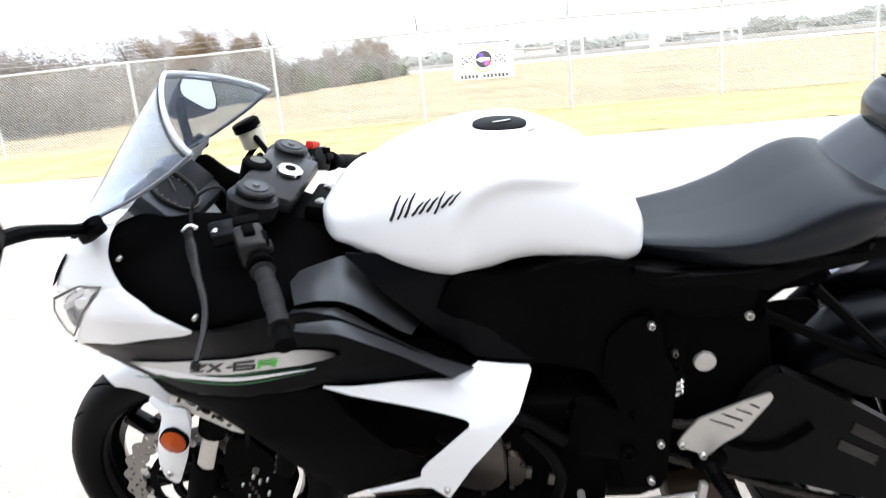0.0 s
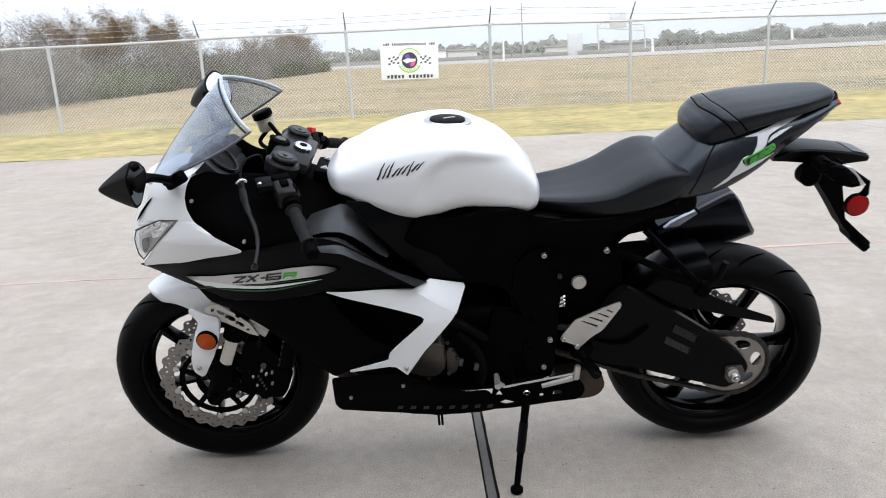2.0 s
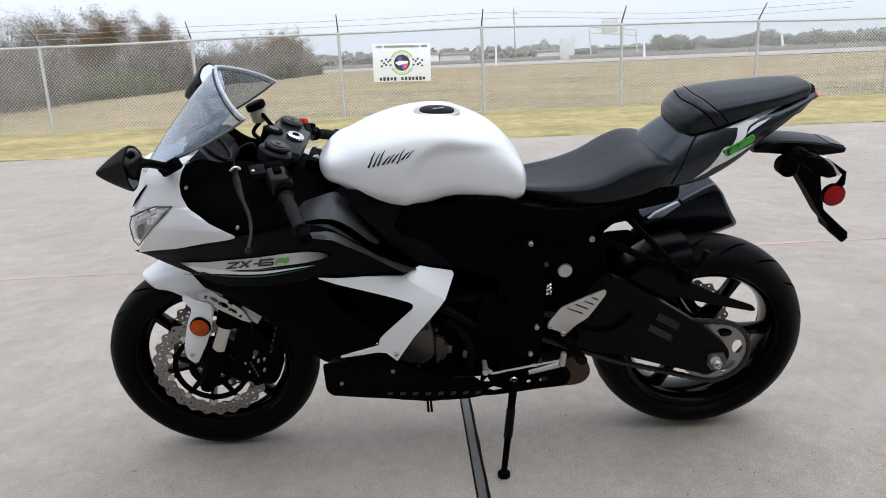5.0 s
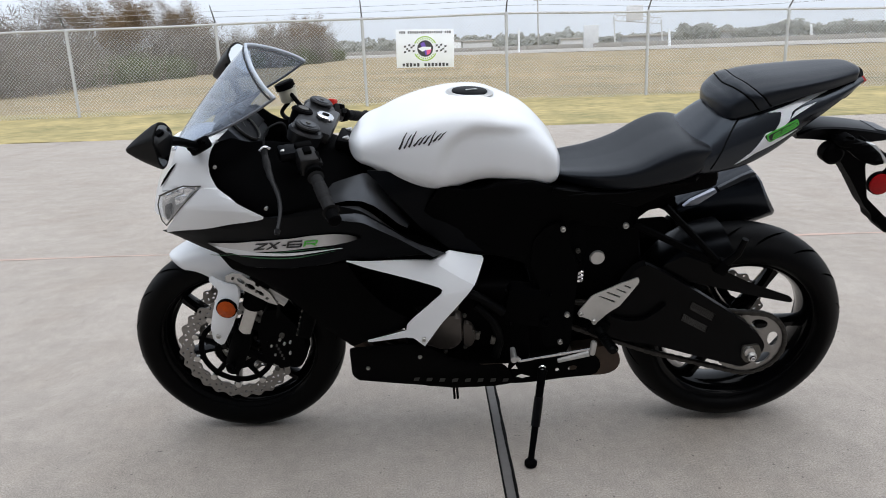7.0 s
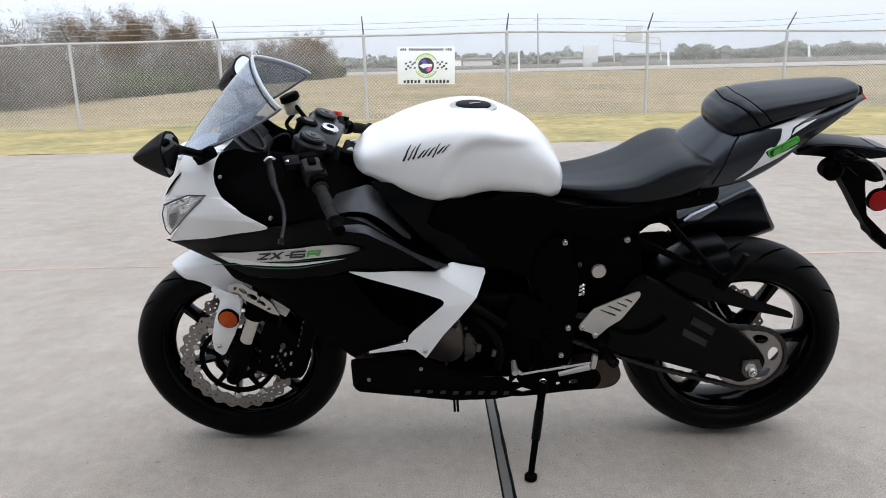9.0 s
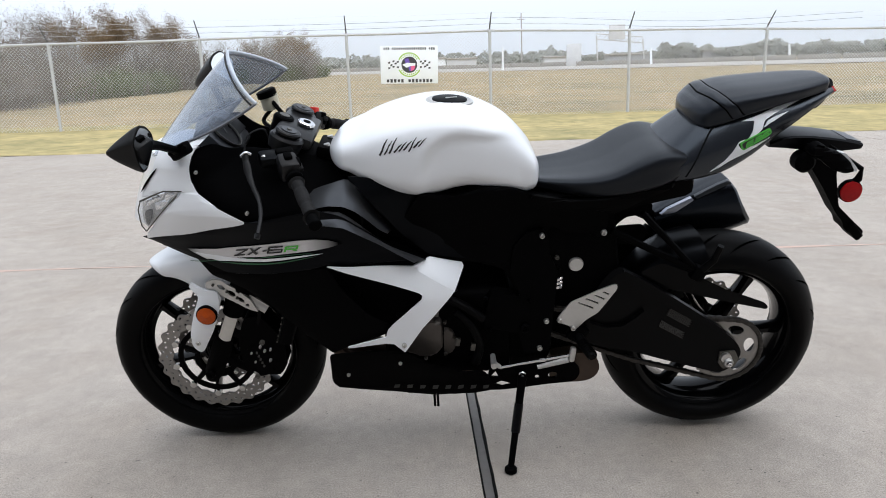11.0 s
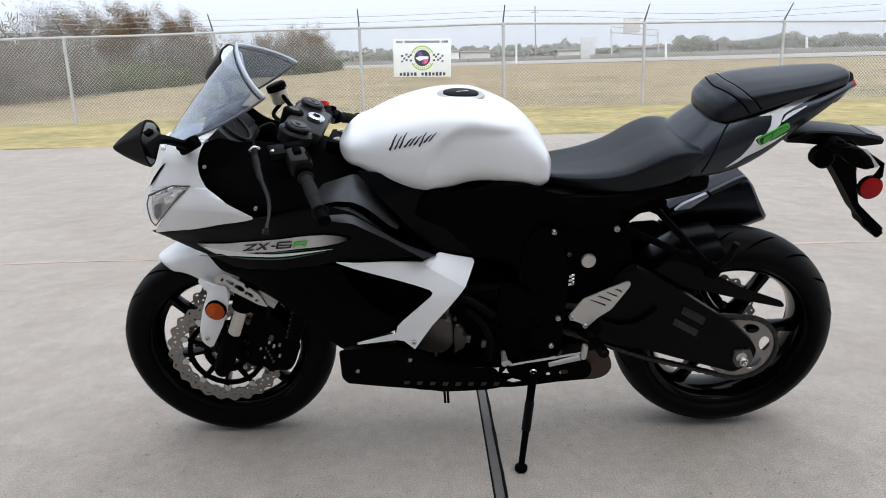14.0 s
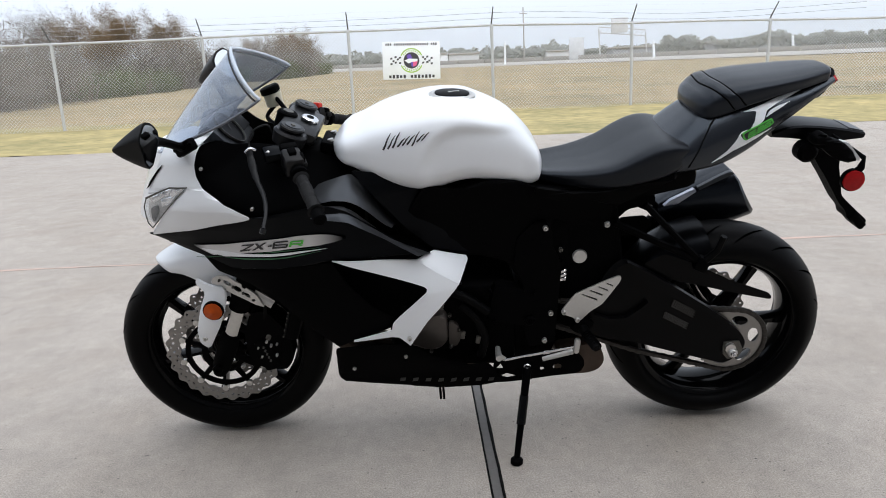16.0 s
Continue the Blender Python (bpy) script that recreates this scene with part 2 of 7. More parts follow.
LITFACET = material("polished_dark_shield", (0.34, 0.36, 0.42), 0.3, 0.7, spread=0.1, size=40)
DISC = material("brake_disc_steel", (0.26, 0.25, 0.24), 0.36, 0.85, spread=0.1, size=120)
BOWL = material("lamp_bowl_grey", (0.085, 0.087, 0.09), 0.3, 0.6, spread=0.3, size=70)
EDGEGREY = material("grey_screen_edge", (0.13, 0.14, 0.16), 0.35, spread=0.15, size=60)
SCREENRIM = material("screen_rim", (0.50, 0.55, 0.62), 0.3, spread=0.1, size=60)
MIRROR = material("mirror_glass", (0.85, 0.87, 0.88), 0.02, 1.0)
DIAL = material("dial_face", (0.008, 0.008, 0.009), 0.5, spec=0.1, spread=0.1)
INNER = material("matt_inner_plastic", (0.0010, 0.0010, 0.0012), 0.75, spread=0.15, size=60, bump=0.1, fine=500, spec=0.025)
FLUID = material("milky_reservoir", (0.62, 0.58, 0.45), 0.3, spread=0.06, size=60)
REFLECTOR = material("lamp_reflector", (0.85, 0.86, 0.87), 0.15, 0.9, spread=0.1, size=40)
SCREEN = glazing("smoked_clear_screen", (0.80, 0.83, 0.87), 0.14, (0.62, 0.70, 0.84))
LENS = clear("clear_lamp_lens", (0.75, 0.77, 0.80), 0.12)


# ---- shaping helpers ----
def mesh_object(name, bm, mat, sharp=35):
    me = bpy.data.meshes.new(name)
    bmesh.ops.recalc_face_normals(bm, faces=bm.faces)
    bm.to_mesh(me)
    bm.free()
    for p in me.polygons:
        p.use_smooth = True
    me.set_sharp_from_angle(angle=radians(sharp))
    me.materials.append(mat)
    return new(name, me)


def thing(name, bm, mat, label, category, group="", kind="", sharp=35):
    return tagged(mesh_object(name, bm, mat, sharp), label, category, group, kind)


def part(name, bm, mat, parent, label="", sharp=35, kind=""):
    ob = mesh_object(name, bm, mat, sharp)
    ob.parent = parent
    return tagged(ob, label, kind=kind)


def holder(name, label, category, m=None, group="", kind=""):
    ob = tagged(new(name), label, category, group, kind)
    if m is not None:
        ob.matrix_basis = m
    return ob


def rbox(size, centre=(0, 0, 0), turn=(0, 0, 0), bevel=0.004, bm=None, taper=1.0):
    """A box with rounded edges; taper narrows its top."""
    bm = bm or bmesh.new()
    made = bmesh.ops.create_cube(bm, size=1.0)["verts"]
    for v in made:
        k = taper if v.co.z > 0 else 1.0
        v.co = Vector((v.co.x * size[0] * k, v.co.y * size[1] * k, v.co.z * size[2]))
    if bevel:
        edges = list({e for v in made for e in v.link_edges})
        out = bmesh.ops.bevel(bm, geom=edges, offset=min(bevel, min(size) * 0.45), segments=2, affect="EDGES", profile=0.5)
        made = list({v for f in out["faces"] for v in f.verts} | {v for v in made if v.is_valid})
        seen = set(made)
        for v in list(made):
            for e in v.link_edges:
                seen.add(e.other_vert(v))
        made = list(seen)
    m = pose(*centre, *turn)
    for v in made:
        v.co = m @ v.co
    return bm


def tube(points, r, bm=None, n=10, caps=True):
    """A round bar swept along points; r is one radius or one for each point."""
    bm = bm or bmesh.new()
    pts = [Vector(p) for p in points]
    rad = r if isinstance(r, (list, tuple)) else [r] * len(pts)
    rings, side = [], None
    for i, p in enumerate(pts):
        way = (pts[min(i + 1, len(pts) - 1)] - pts[max(i - 1, 0)]).normalized()
        side = (side - way * side.dot(way)).normalized() if side else way.orthogonal().normalized()
        up = way.cross(side)
        rings.append([bm.verts.new(p + (side * math.cos(a) + up * math.sin(a)) * rad[i]) for a in (2 * math.pi * k / n for k in range(n))])
    for a, b in zip(rings, rings[1:]):
        for k in range(n):
            bm.faces.new((a[k], a[(k + 1) % n], b[(k + 1) % n], b[k]))
    if caps:
        bm.faces.new(rings[0])
        bm.faces.new(rings[-1])
    return bm


def bend(points, steps=6):
    """A smooth line through points (Catmull-Rom)."""
    p = [Vector(q) for q in points]
    p = [2 * p[0] - p[1], *p, 2 * p[-1] - p[-2]]
    out = []
    for a, b, c, d in zip(p, p[1:], p[2:], p[3:]):
        for k in range(steps):
            t = k / steps
            out.append(0.5 * ((2 * b) + (c - a) * t + (2 * a - 5 * b + 4 * c - d) * t * t + (3 * b - a - 3 * c + d) * t ** 3))
    return [*out, p[-2]]


def lathe(profile, centre=(0, 0, 0), n=48, bm=None, closed=False):
    """A solid turned round the sideways axis; profile is of (radius, offset)."""
    bm = bm or bmesh.new()
    c = Vector(centre)
    rings = [[bm.verts.new(c + Vector((r * math.cos(a), y, r * math.sin(a)))) for a in (2 * math.pi * k / n for k in range(n))] for r, y in profile]
    pairs = list(zip(rings, rings[1:])) + ([(rings[-1], rings[0])] if closed else [])
    for a, b in pairs:
        for k in range(n):
            bm.faces.new((a[k], a[(k + 1) % n], b[(k + 1) % n], b[k]))
    if not closed:
        for ring, (r, _) in ((rings[0], profile[0]), (rings[-1], profile[-1])):
            if r > 1e-4:
                bm.faces.new(ring)
    return bm


def soften(points, r=0.008, closed=True):
    """Rounds the corners of an outline."""
    p = [Vector(q) for q in points]
    out = []
    for i, q in enumerate(p):
        a, b = p[i - 1] - q, p[(i + 1) % len(p)] - q
        if (not closed and i in (0, len(p) - 1)) or not a.length or not b.length:
            out.append(q)
            continue
        da, db = min(r, a.length * 0.4), min(r, b.length * 0.4)
        u, v = q + a.normalized() * da, q + b.normalized() * db
        out += [u, (u + v + 2 * q) / 4, v]
    return out


def plate(outline, side, thick=0.004, step=0.03, r=0.008, lip=0.002, lift=0.0, bm=None, right=False):
    """A panel with the outline (along, height) that follows a half width, a number or a function of (along, height)."""
    bm2 = bmesh.new()
    pts = soften(outline, r) if r else [Vector(q) for q in outline]
    corners = [bm2.verts.new((p[0], 0, p[1])) for p in pts]
    for tri in tessellate_polygon([[Vector((p[0], p[1], 0)) for p in pts]]):
        bm2.faces.new([corners[k] for k in tri])
    flat = not callable(side)
    if not flat:
        for axis in (0, 2):
            vals = [v.co[axis] for v in bm2.verts]
            k = math.ceil(min(vals) / step)
            while k * step < max(vals):
                co, no = [0, 0, 0], [0, 0, 0]
                co[axis], no[axis] = k * step, 1
                bmesh.ops.bisect_plane(bm2, geom=bm2.verts[:] + bm2.edges[:] + bm2.faces[:], plane_co=co, plane_no=no)
                k += 1
    rim = {v for e in bm2.edges if e.is_boundary for v in e.verts}
    sign = 1 if right else -1
    outer, inner = {}, {}
    bm = bm or bmesh.new()
    for v in bm2.verts:
        y = (side if flat else side(v.co.x, v.co.z)) + lift
        outer[v] = bm.verts.new((v.co.x, sign * (y - (lip if v in rim else 0)), v.co.z))
        inner[v] = bm.verts.new((v.co.x, sign * (y - thick), v.co.z))
    for f in bm2.faces:
        bm.faces.new([outer[v] for v in f.verts])
        bm.faces.new([inner[v] for v in reversed(f.verts)])
    for e in bm2.edges:
        if e.is_boundary:
            a, b = e.verts
            bm.faces.new((outer[a], outer[b], inner[b], inner[a]))
    bm2.free()
    return bm


def along(points):
    """A smooth height as a function of the place along the bike."""
    xs, hs = [p[0] for p in points], [p[1] for p in points]

    def at(x):
        x = min(max(x, xs[0]), xs[-1])
        i = min(max(sum(x >= a for a in xs) - 1, 0), len(xs) - 2)
        d = [(hs[min(k + 1, len(xs) - 1)] - hs[max(k - 1, 0)]) / (xs[min(k + 1, len(xs) - 1)] - xs[max(k - 1, 0)]) for k in (i, i + 1)]
        w = xs[i + 1] - xs[i]
        t = (x - xs[i]) / w
        return ((2 * t ** 3 - 3 * t * t + 1) * hs[i] + (t ** 3 - 2 * t * t + t) * w * d[0]
                + (3 * t * t - 2 * t ** 3) * hs[i + 1] + (t ** 3 - t * t) * w * d[1])
    return at


def loft(rings, bm=None, caps=True, closed=True):
    bm = bm or bmesh.new()
    made = [[bm.verts.new(p) for p in ring] for ring in rings]
    n = len(made[0])
    for a, b in zip(made, made[1:]):
        for k in range(n if closed else n - 1):
            bm.faces.new((a[k], a[(k + 1) % n], b[(k + 1) % n], b[k]))
    if caps:
        bm.faces.new(made[0])
        bm.faces.new(made[-1])
    return bm


def body(x0, x1, count, half):
    """A hull, mirrored about the middle: half(x) gives its right-hand section from top to bottom as (width, height)."""
    rings = []
    for i in range(count):
        x = x0 + (x1 - x0) * (0.5 - 0.5 * math.cos(math.pi * i / (count - 1)))
        right = [(max(p[0], 0.0005), p[1]) for p in half(x)]
        rings.append([(x, w, h) for w, h in right] + [(x, -w, h) for w, h in reversed(right)])
    return loft(rings)


def hull(x0, x1, count, half, e0=0.0, e1=0.0):
    """As body(), with its ends rounded over e0 and e1 metres."""
    def shut(x):
        sec = [(p[0], p[1]) for p in half(x)]
        f = 1.0
        if e0 and x < x0 + e0:
            f = math.sqrt(max(1 - (1 - (x - x0) / e0) ** 2, 0.004))
        if e1 and x > x1 - e1:
            f = min(f, math.sqrt(max(1 - (1 - (x1 - x) / e1) ** 2, 0.004)))
        mid = (sec[0][1] + sec[-1][1]) / 2
        return [(w * f, mid + (h - mid) * f) for w, h in sec]
    return body(x0, x1, count, shut)


def lettering(text, size, mat, parent, m, extrude=0.0006, name="lettering", shear=0.0, label="", bend_to=None):
    """Raised letters, as a mesh, in the plane of m."""
    cu = bpy.data.curves.new(name, "FONT")
    cu.body, cu.size, cu.extrude, cu.shear = text, size, extrude, shear
    cu.align_x, cu.align_y = "CENTER", "CENTER"
    cu.resolution_u = 3
    tmp = bpy.data.objects.new(name, cu)
    me = bpy.data.meshes.new_from_object(tmp)
    bpy.data.objects.remove(tmp)
    me.transform(m)
    if bend_to:
        for v in me.vertices:
            v.co = bend_to(v.co)
    me.materials.clear()
    me.materials.append(mat)
    ob = new(name, me)
    ob.parent = parent
    return tagged(ob, label)


def inside(q, ring):
    hit = False
    for (x0, z0), (x1, z1) in zip(ring, ring[1:] + ring[:1]):
        if (z0 > q[1]) != (z1 > q[1]) and q[0] < x0 + (x1 - x0) * (q[1] - z0) / (z1 - z0):
            hit = not hit
    return hit


def eased(bm, offset, segments=2):
    """Round off the sharp edges of a mesh."""
    edges = [e for e in bm.edges if len(e.link_faces) == 2 and e.calc_face_angle(0) > 0.9]
    bmesh.ops.bevel(bm, geom=edges, offset=offset, segments=segments, affect="EDGES", profile=0.5, clamp_overlap=True)
    return bm


def pierced(outline, holes, half, thick, right=False):
    """A flat plate with openings right through it."""
    co, ed = [], []
    outline = [(p[0], p[1]) for p in outline]
    for ring in (outline, *holes):
        k = len(co)
        co += [Vector((p[0], p[1])) for p in ring]
        ed += [(k + i, k + (i + 1) % len(ring)) for i in range(len(ring))]
    made, _, tris, *_ = delaunay_2d_cdt(co, ed, [], 0, 1e-6)
    flat = bmesh.new()
    vs = [flat.verts.new((p[0], 0, p[1])) for p in made]
    for t in tris:
        mid = sum((made[k] for k in t), Vector((0, 0))) / 3
        if inside(mid, outline) and not any(inside(mid, h) for h in holes):
            flat.faces.new([vs[k] for k in t])
    bm, s = bmesh.new(), 1 if right else -1
    used_v = [v for v in flat.verts if v.link_faces]
    out = {v: bm.verts.new((v.co.x, s * half, v.co.z)) for v in used_v}
    back = {v: bm.verts.new((v.co.x, s * (half - thick), v.co.z)) for v in used_v}
    for f in flat.faces:
        bm.faces.new([out[v] for v in f.verts])
        bm.faces.new([back[v] for v in reversed(f.verts)])
    for e in flat.edges:
        if len(e.link_faces) == 1:
            a, b = e.verts
            bm.faces.new((out[a], out[b], back[b], back[a]))
    flat.free()
    return bm


def oval(x, h, rx, rh, n=14, turn=0.0):
    c, s = math.cos(radians(turn)), math.sin(radians(turn))
    return [(x + rx * math.cos(a) * c - rh * math.sin(a) * s, h + rx * math.cos(a) * s + rh * math.sin(a) * c) for a in (2 * math.pi * k / n for k in range(n))]


def spread_out(points, n):
    """n points at even steps along a line of points."""
    p = [Vector(q) for q in points]
    length = [0]
    for a, b in zip(p, p[1:]):
        length.append(length[-1] + (b - a).length)
    out = []
    for k in range(n):
        d = length[-1] * k / (n - 1)
        i = min(max(sum(d >= v for v in length) - 1, 0), len(p) - 2)
        out.append(p[i].lerp(p[i + 1], (d - length[i]) / max(length[i + 1] - length[i], 1e-6)))
    return out


def ribbon(top, top_half, low, low_half, thick=0.006, n=24, bulge=0.0, right=False):
    """A curved strip between an upper edge and a lower edge, each (along, height) at its own half width."""
    sign = 1 if right else -1
    a = [Vector((p[0], sign * top_half, p[1])) for p in spread_out([Vector(q) for q in top], n)]
    b = [Vector((p[0], sign * low_half, p[1])) for p in spread_out([Vector(q) for q in low], n)]
    rings = []
    for p, q in zip(a, b):
        out = [p.lerp(q, t) + Vector((0, sign, 1.0)).normalized() * bulge * math.sin(math.pi * t) for t in (0, 0.25, 0.5, 0.75, 1)]
        rings.append(out + [v + Vector((0, -sign * thick, -thick * 0.5)) for v in reversed(out)])
    return loft(rings)


def bolt(x, half, h, r, parent, mat=None, name="bolt", depth=0.006, right=False, socket=True):
    s = 1 if right else -1
    y = s * half
    prof = [(r, y - s * 0.004), (r, y + s * depth * 0.6), (r * 0.8, y + s * depth)]
    if socket:
        prof += [(r * 0.5, y + s * depth), (r * 0.45, y + s * depth * 0.3), (0.0004, y + s * depth * 0.3)]
    return part(name, lathe(prof, (x, 0, h), 14), mat or STEEL, parent)


SX = (-0.92, -0.78, -0.62, -0.45, -0.28, -0.10, 0.08, 0.30)
SH = (0.12, 0.25, 0.40, 0.55, 0.68, 0.78, 0.88, 1.00)
SL = ((.06, .10, .13, .15, .15, .14, .13, .12), (.06, .12, .16, .18, .185, .18, .165, .14),
      (.06, .13, .18, .215, .23, .23, .19, .15), (.06, .14, .20, .24, .25, .235, .175, .13),
      (.06, .15, .215, .255, .25, .20, .15, .12), (.05, .155, .225, .26, .23, .165, .13, .11),
      (.04, .14, .20, .21, .18, .13, .11, .10), (.02, .08, .12, .13, .12, .11, .10, .09))


def skin(x, h):
    """Half width of the fairing's skin at a place along the bike and a height."""
    def cell(v, k):
        i = min(max(sum(v >= a for a in k) - 1, 0), len(k) - 2)
        f = min(max((v - k[i]) / (k[i + 1] - k[i]), 0), 1)
        return i, f * f * (3 - 2 * f) * 0.5 + f * 0.5
    i, f = cell(x, SX)
    j, g = cell(h, SH)
    low = SL[j][i] * (1 - f) + SL[j][i + 1] * f
    top = SL[j + 1][i] * (1 - f) + SL[j + 1][i + 1] * f
    return low * (1 - g) + top * g


# ---- setting ----
def swell(x, y):
    """Height of the land: flat slab, a slight fall to the fence, a gently uneven field."""
    k = min(max((y - 4) / 9, 0), 1)
    far = min(max((y - 15) / 40, 0), 1)
    return -0.05 * k * k + far * 0.10 * (noise.noise((x * 0.05, y * 0.05, 0.3)))


def sheet(xs, ys, z=0.0):
    bm = bmesh.new()
    grid = [[bm.verts.new((x, y, swell(x, y) + z)) for x in xs] for y in ys]
    for a, b in zip(grid, grid[1:]):
        for k in range(len(xs) - 1):
            bm.faces.new((a[k], a[k + 1], b[k + 1], b[k]))
    return bm


def steps(a, b, n):
    return [a + (b - a) * k / n for k in range(n + 1)]


wide = [-1500, -600, -250, -120, *steps(-60, 60, 60), 120, 250, 600, 1500]
thing("ground", sheet(wide, [-60, -20, 0, *steps(4, 60, 56), 90, 140, 220, 400, 900, 2500], -0.02), FIELD, "dry brown winter field behind the fence", "ground", kind="structure", sharp=60)


def askew(x, y):
    """The joint under the bike is not quite square to the yard."""
    return -0.036 * (min(y, 1.93) - 0.17) * max(1 - abs(x - 0.03) / 5.4, 0)


# Concrete slabs with sealed joints between them.
def slab(x0, x1, y0, y1):
    bm = bmesh.new()
    nx, ny = 6, max(2, int((y1 - y0) / 0.8))
    xs, ys = steps(x0, x1, nx), steps(y0, y1, ny)
    top = [[bm.verts.new((x + askew(x, y), y, swell(x, y))) for x in xs] for y in ys]
    for a, b in zip(top, top[1:]):
        for k in range(nx):
            bm.faces.new((a[k], a[k + 1], b[k + 1], b[k]))
    ring = top[0] + [r[-1] for r in top[1:-1]] + top[-1][::-1] + [r[0] for r in top[-2:0:-1]]
    low = [bm.verts.new((v.co.x, v.co.y, -0.12)) for v in ring]
    for k in range(len(ring)):
        bm.faces.new((ring[k], ring[(k + 1) % len(ring)], low[(k + 1) % len(ring)], low[k]))
    return bm


pavement = holder("pavement", "pale broom-finished concrete yard in large slabs", "pavement", kind="structure")
JOINT_X = 0.0305
rows_y = [-4.09, 1.93, 8.25]
cols_x = [-21.9, -16.4, -10.9, -5.45, JOINT_X, 5.5, 11.0, 16.5, 22.0]
for y0, y1 in zip(rows_y, rows_y[1:]):
    for x0, x1 in zip(cols_x, cols_x[1:]):
        g0 = 0.0185 if x0 == JOINT_X else 0.004
        g1 = 0.0170 if x1 == JOINT_X else 0.004
        part("slab", slab(x0 + g0, x1 - g1, y0 + 0.005, y1 - 0.005), CONCRETE, pavement, sharp=60)
def bead(x, half, top, wob):
    """A strip along the joint with uneven edges."""
    rings = []
    for y in steps(-4.0, 8.2, 300):
        l, r = (half + wob * noise.noise((x * 50, y * 14, k)) for k in (1.3, 7.7))
        z = top + swell(x, y) + 0.0006 * noise.noise((3, y * 25, x))
        c = x + askew(x, y)
        rings.append([(c - l, y, z - 0.03), (c - l, y, z - 0.0015), (c - l + 0.002, y, z), (c + r - 0.002, y, z), (c + r, y, z - 0.0015), (c + r, y, z - 0.03)])
    return loft(rings)


part("joint_filler", bead(JOINT_X, 0.0125, -0.0035, 0.0008), STRIP, pavement, "grey compression strip in the slab joint")
part("sealant_bead", bead(JOINT_X - 0.0142, 0.0026, 0.0008, 0.0022), SEAL, pavement, "black sealant bead along the joint")
part("sealant_bead", bead(JOINT_X + 0.0154, 0.0036, 0.0008, 0.0032), SEAL, pavement, "black sealant bead along the joint")
for k in range(26):
    x = -16 + k * 1.28
    part("joint_sealant", rbox((1.27, 0.014, 0.03), (x, 1.93 + 0.004 * noise.noise((x, 0, 0)), -0.0165), bevel=0), REDDUST, pavement, "faded red sealant in the cross joint")

# the faded red chalk has spread over both edges of the joint
chalk, last = bmesh.new(), None
for x in steps(-9, 9, 360):
    wide = max(0.010 + 0.016 * noise.noise((x * 0.9, 0, 4)) + 0.008 * noise.noise((x * 9, 0, 8)), 0.001)
    mid = 1.93 + 0.010 * noise.noise((x * 1.7, 3, 0))
    pair = [chalk.verts.new((x, mid + d * wide, swell(x, mid) + 0.0015)) for d in (-1, 1)]
    if last:
        chalk.faces.new((last[0], pair[0], pair[1], last[1]))
    last = pair
part("chalk_mark", chalk, REDDUST, pavement, "faded red chalk spread along the joint")

bm = sheet([-40, -30, -22, *steps(-17, 19, 400), 24, 32, 40], steps(8.25, 14.6, 90), 0.014)
for v in bm.verts:
    v.co.z += 0.010 * noise.noise((v.co.x * 3.1, v.co.y * 2.2, 0)) + 0.012 * noise.noise((v.co.x * 11, v.co.y * 9, 3)) - (0.012 if v.co.y < 8.3 else 0)
grass_strip = thing("lawn", bm, GRASS, "yellow-green mown winter grass verge before the fence", "lawn", kind="structure", sharp=60)


def blades(count, x0, x1, y0, y1, low, high, lean, width, thin):
    """Loose blades and stalks, denser towards the near side."""
    vs, fs = [], []
    for _ in range(count):
        x, y = random.uniform(x0, x1), y0 + (y1 - y0) * random.random() ** thin
        clump = 0.5 + 0.5 * noise.noise((x * 0.7, y * 0.7, 1.7))
        h, a = random.uniform(low, high) * (0.5 + clump), random.uniform(0, 6.28)
        z, w = swell(x, y), width * random.uniform(0.6, 1.4)
        dx, dy = math.cos(a), math.sin(a)
        k = len(vs)
        vs += [(x - dy * w, y + dx * w, z), (x + dy * w, y - dx * w, z), (x + dx * h * lean, y + dy * h * lean, z + h)]
        fs.append((k, k + 1, k + 2))
    me = bpy.data.meshes.new("blades")
    me.from_pydata(vs, [], fs)
    return me


for name, mat, args, label, cat in (
        ("field_grass", STALK, (30000, -22, 30, 14.0, 60, 0.02, 0.045, 2.2, 0.010, 1.5), "dry tan field grass and stalks", "grass"),):
    me = blades(*args)
    me.materials.append(mat)
    tagged(new(name, me), label, cat, kind="stuff")

# A wall, added unseen behind the camera, blocks sky light and darkens reflections.
bm = rbox((60, 0.3, 4.8), (0, -4.25, 2.38), bevel=0.02)
thing("wall_south", bm, SKYBLOCK, "unseen grey wall added behind the camera to block sky light", "wall", kind="structure")


# ---- chain-link fence ----
def fence_y(x):
    return 13.69 + 0.0625 * x


def dip(x):
    """The rail is highest at its middle and falls a little towards both ends."""
    return 0.035 - 0.0175 * max(x - 1.2, 0) - 0.0065 * max(-1.9 - x, 0)


fence = holder("fence", "galvanised chain-link fence with barbed-wire arms", "fence")
TURN = math.degrees(math.atan(0.0625))
bm0 = tube([(0, 0, -0.1), (0, 0, 1.74)], 0.032, n=12)
bm1 = tube([(0, 0.02, 1.70), (0, 0, 1.80), (0, -0.30, 2.10)], [0.016, 0.016, 0.011], n=6)
bmc = tube([(0, 0, 1.72), (0, 0, 1.785)], [0.042, 0.03], n=12)
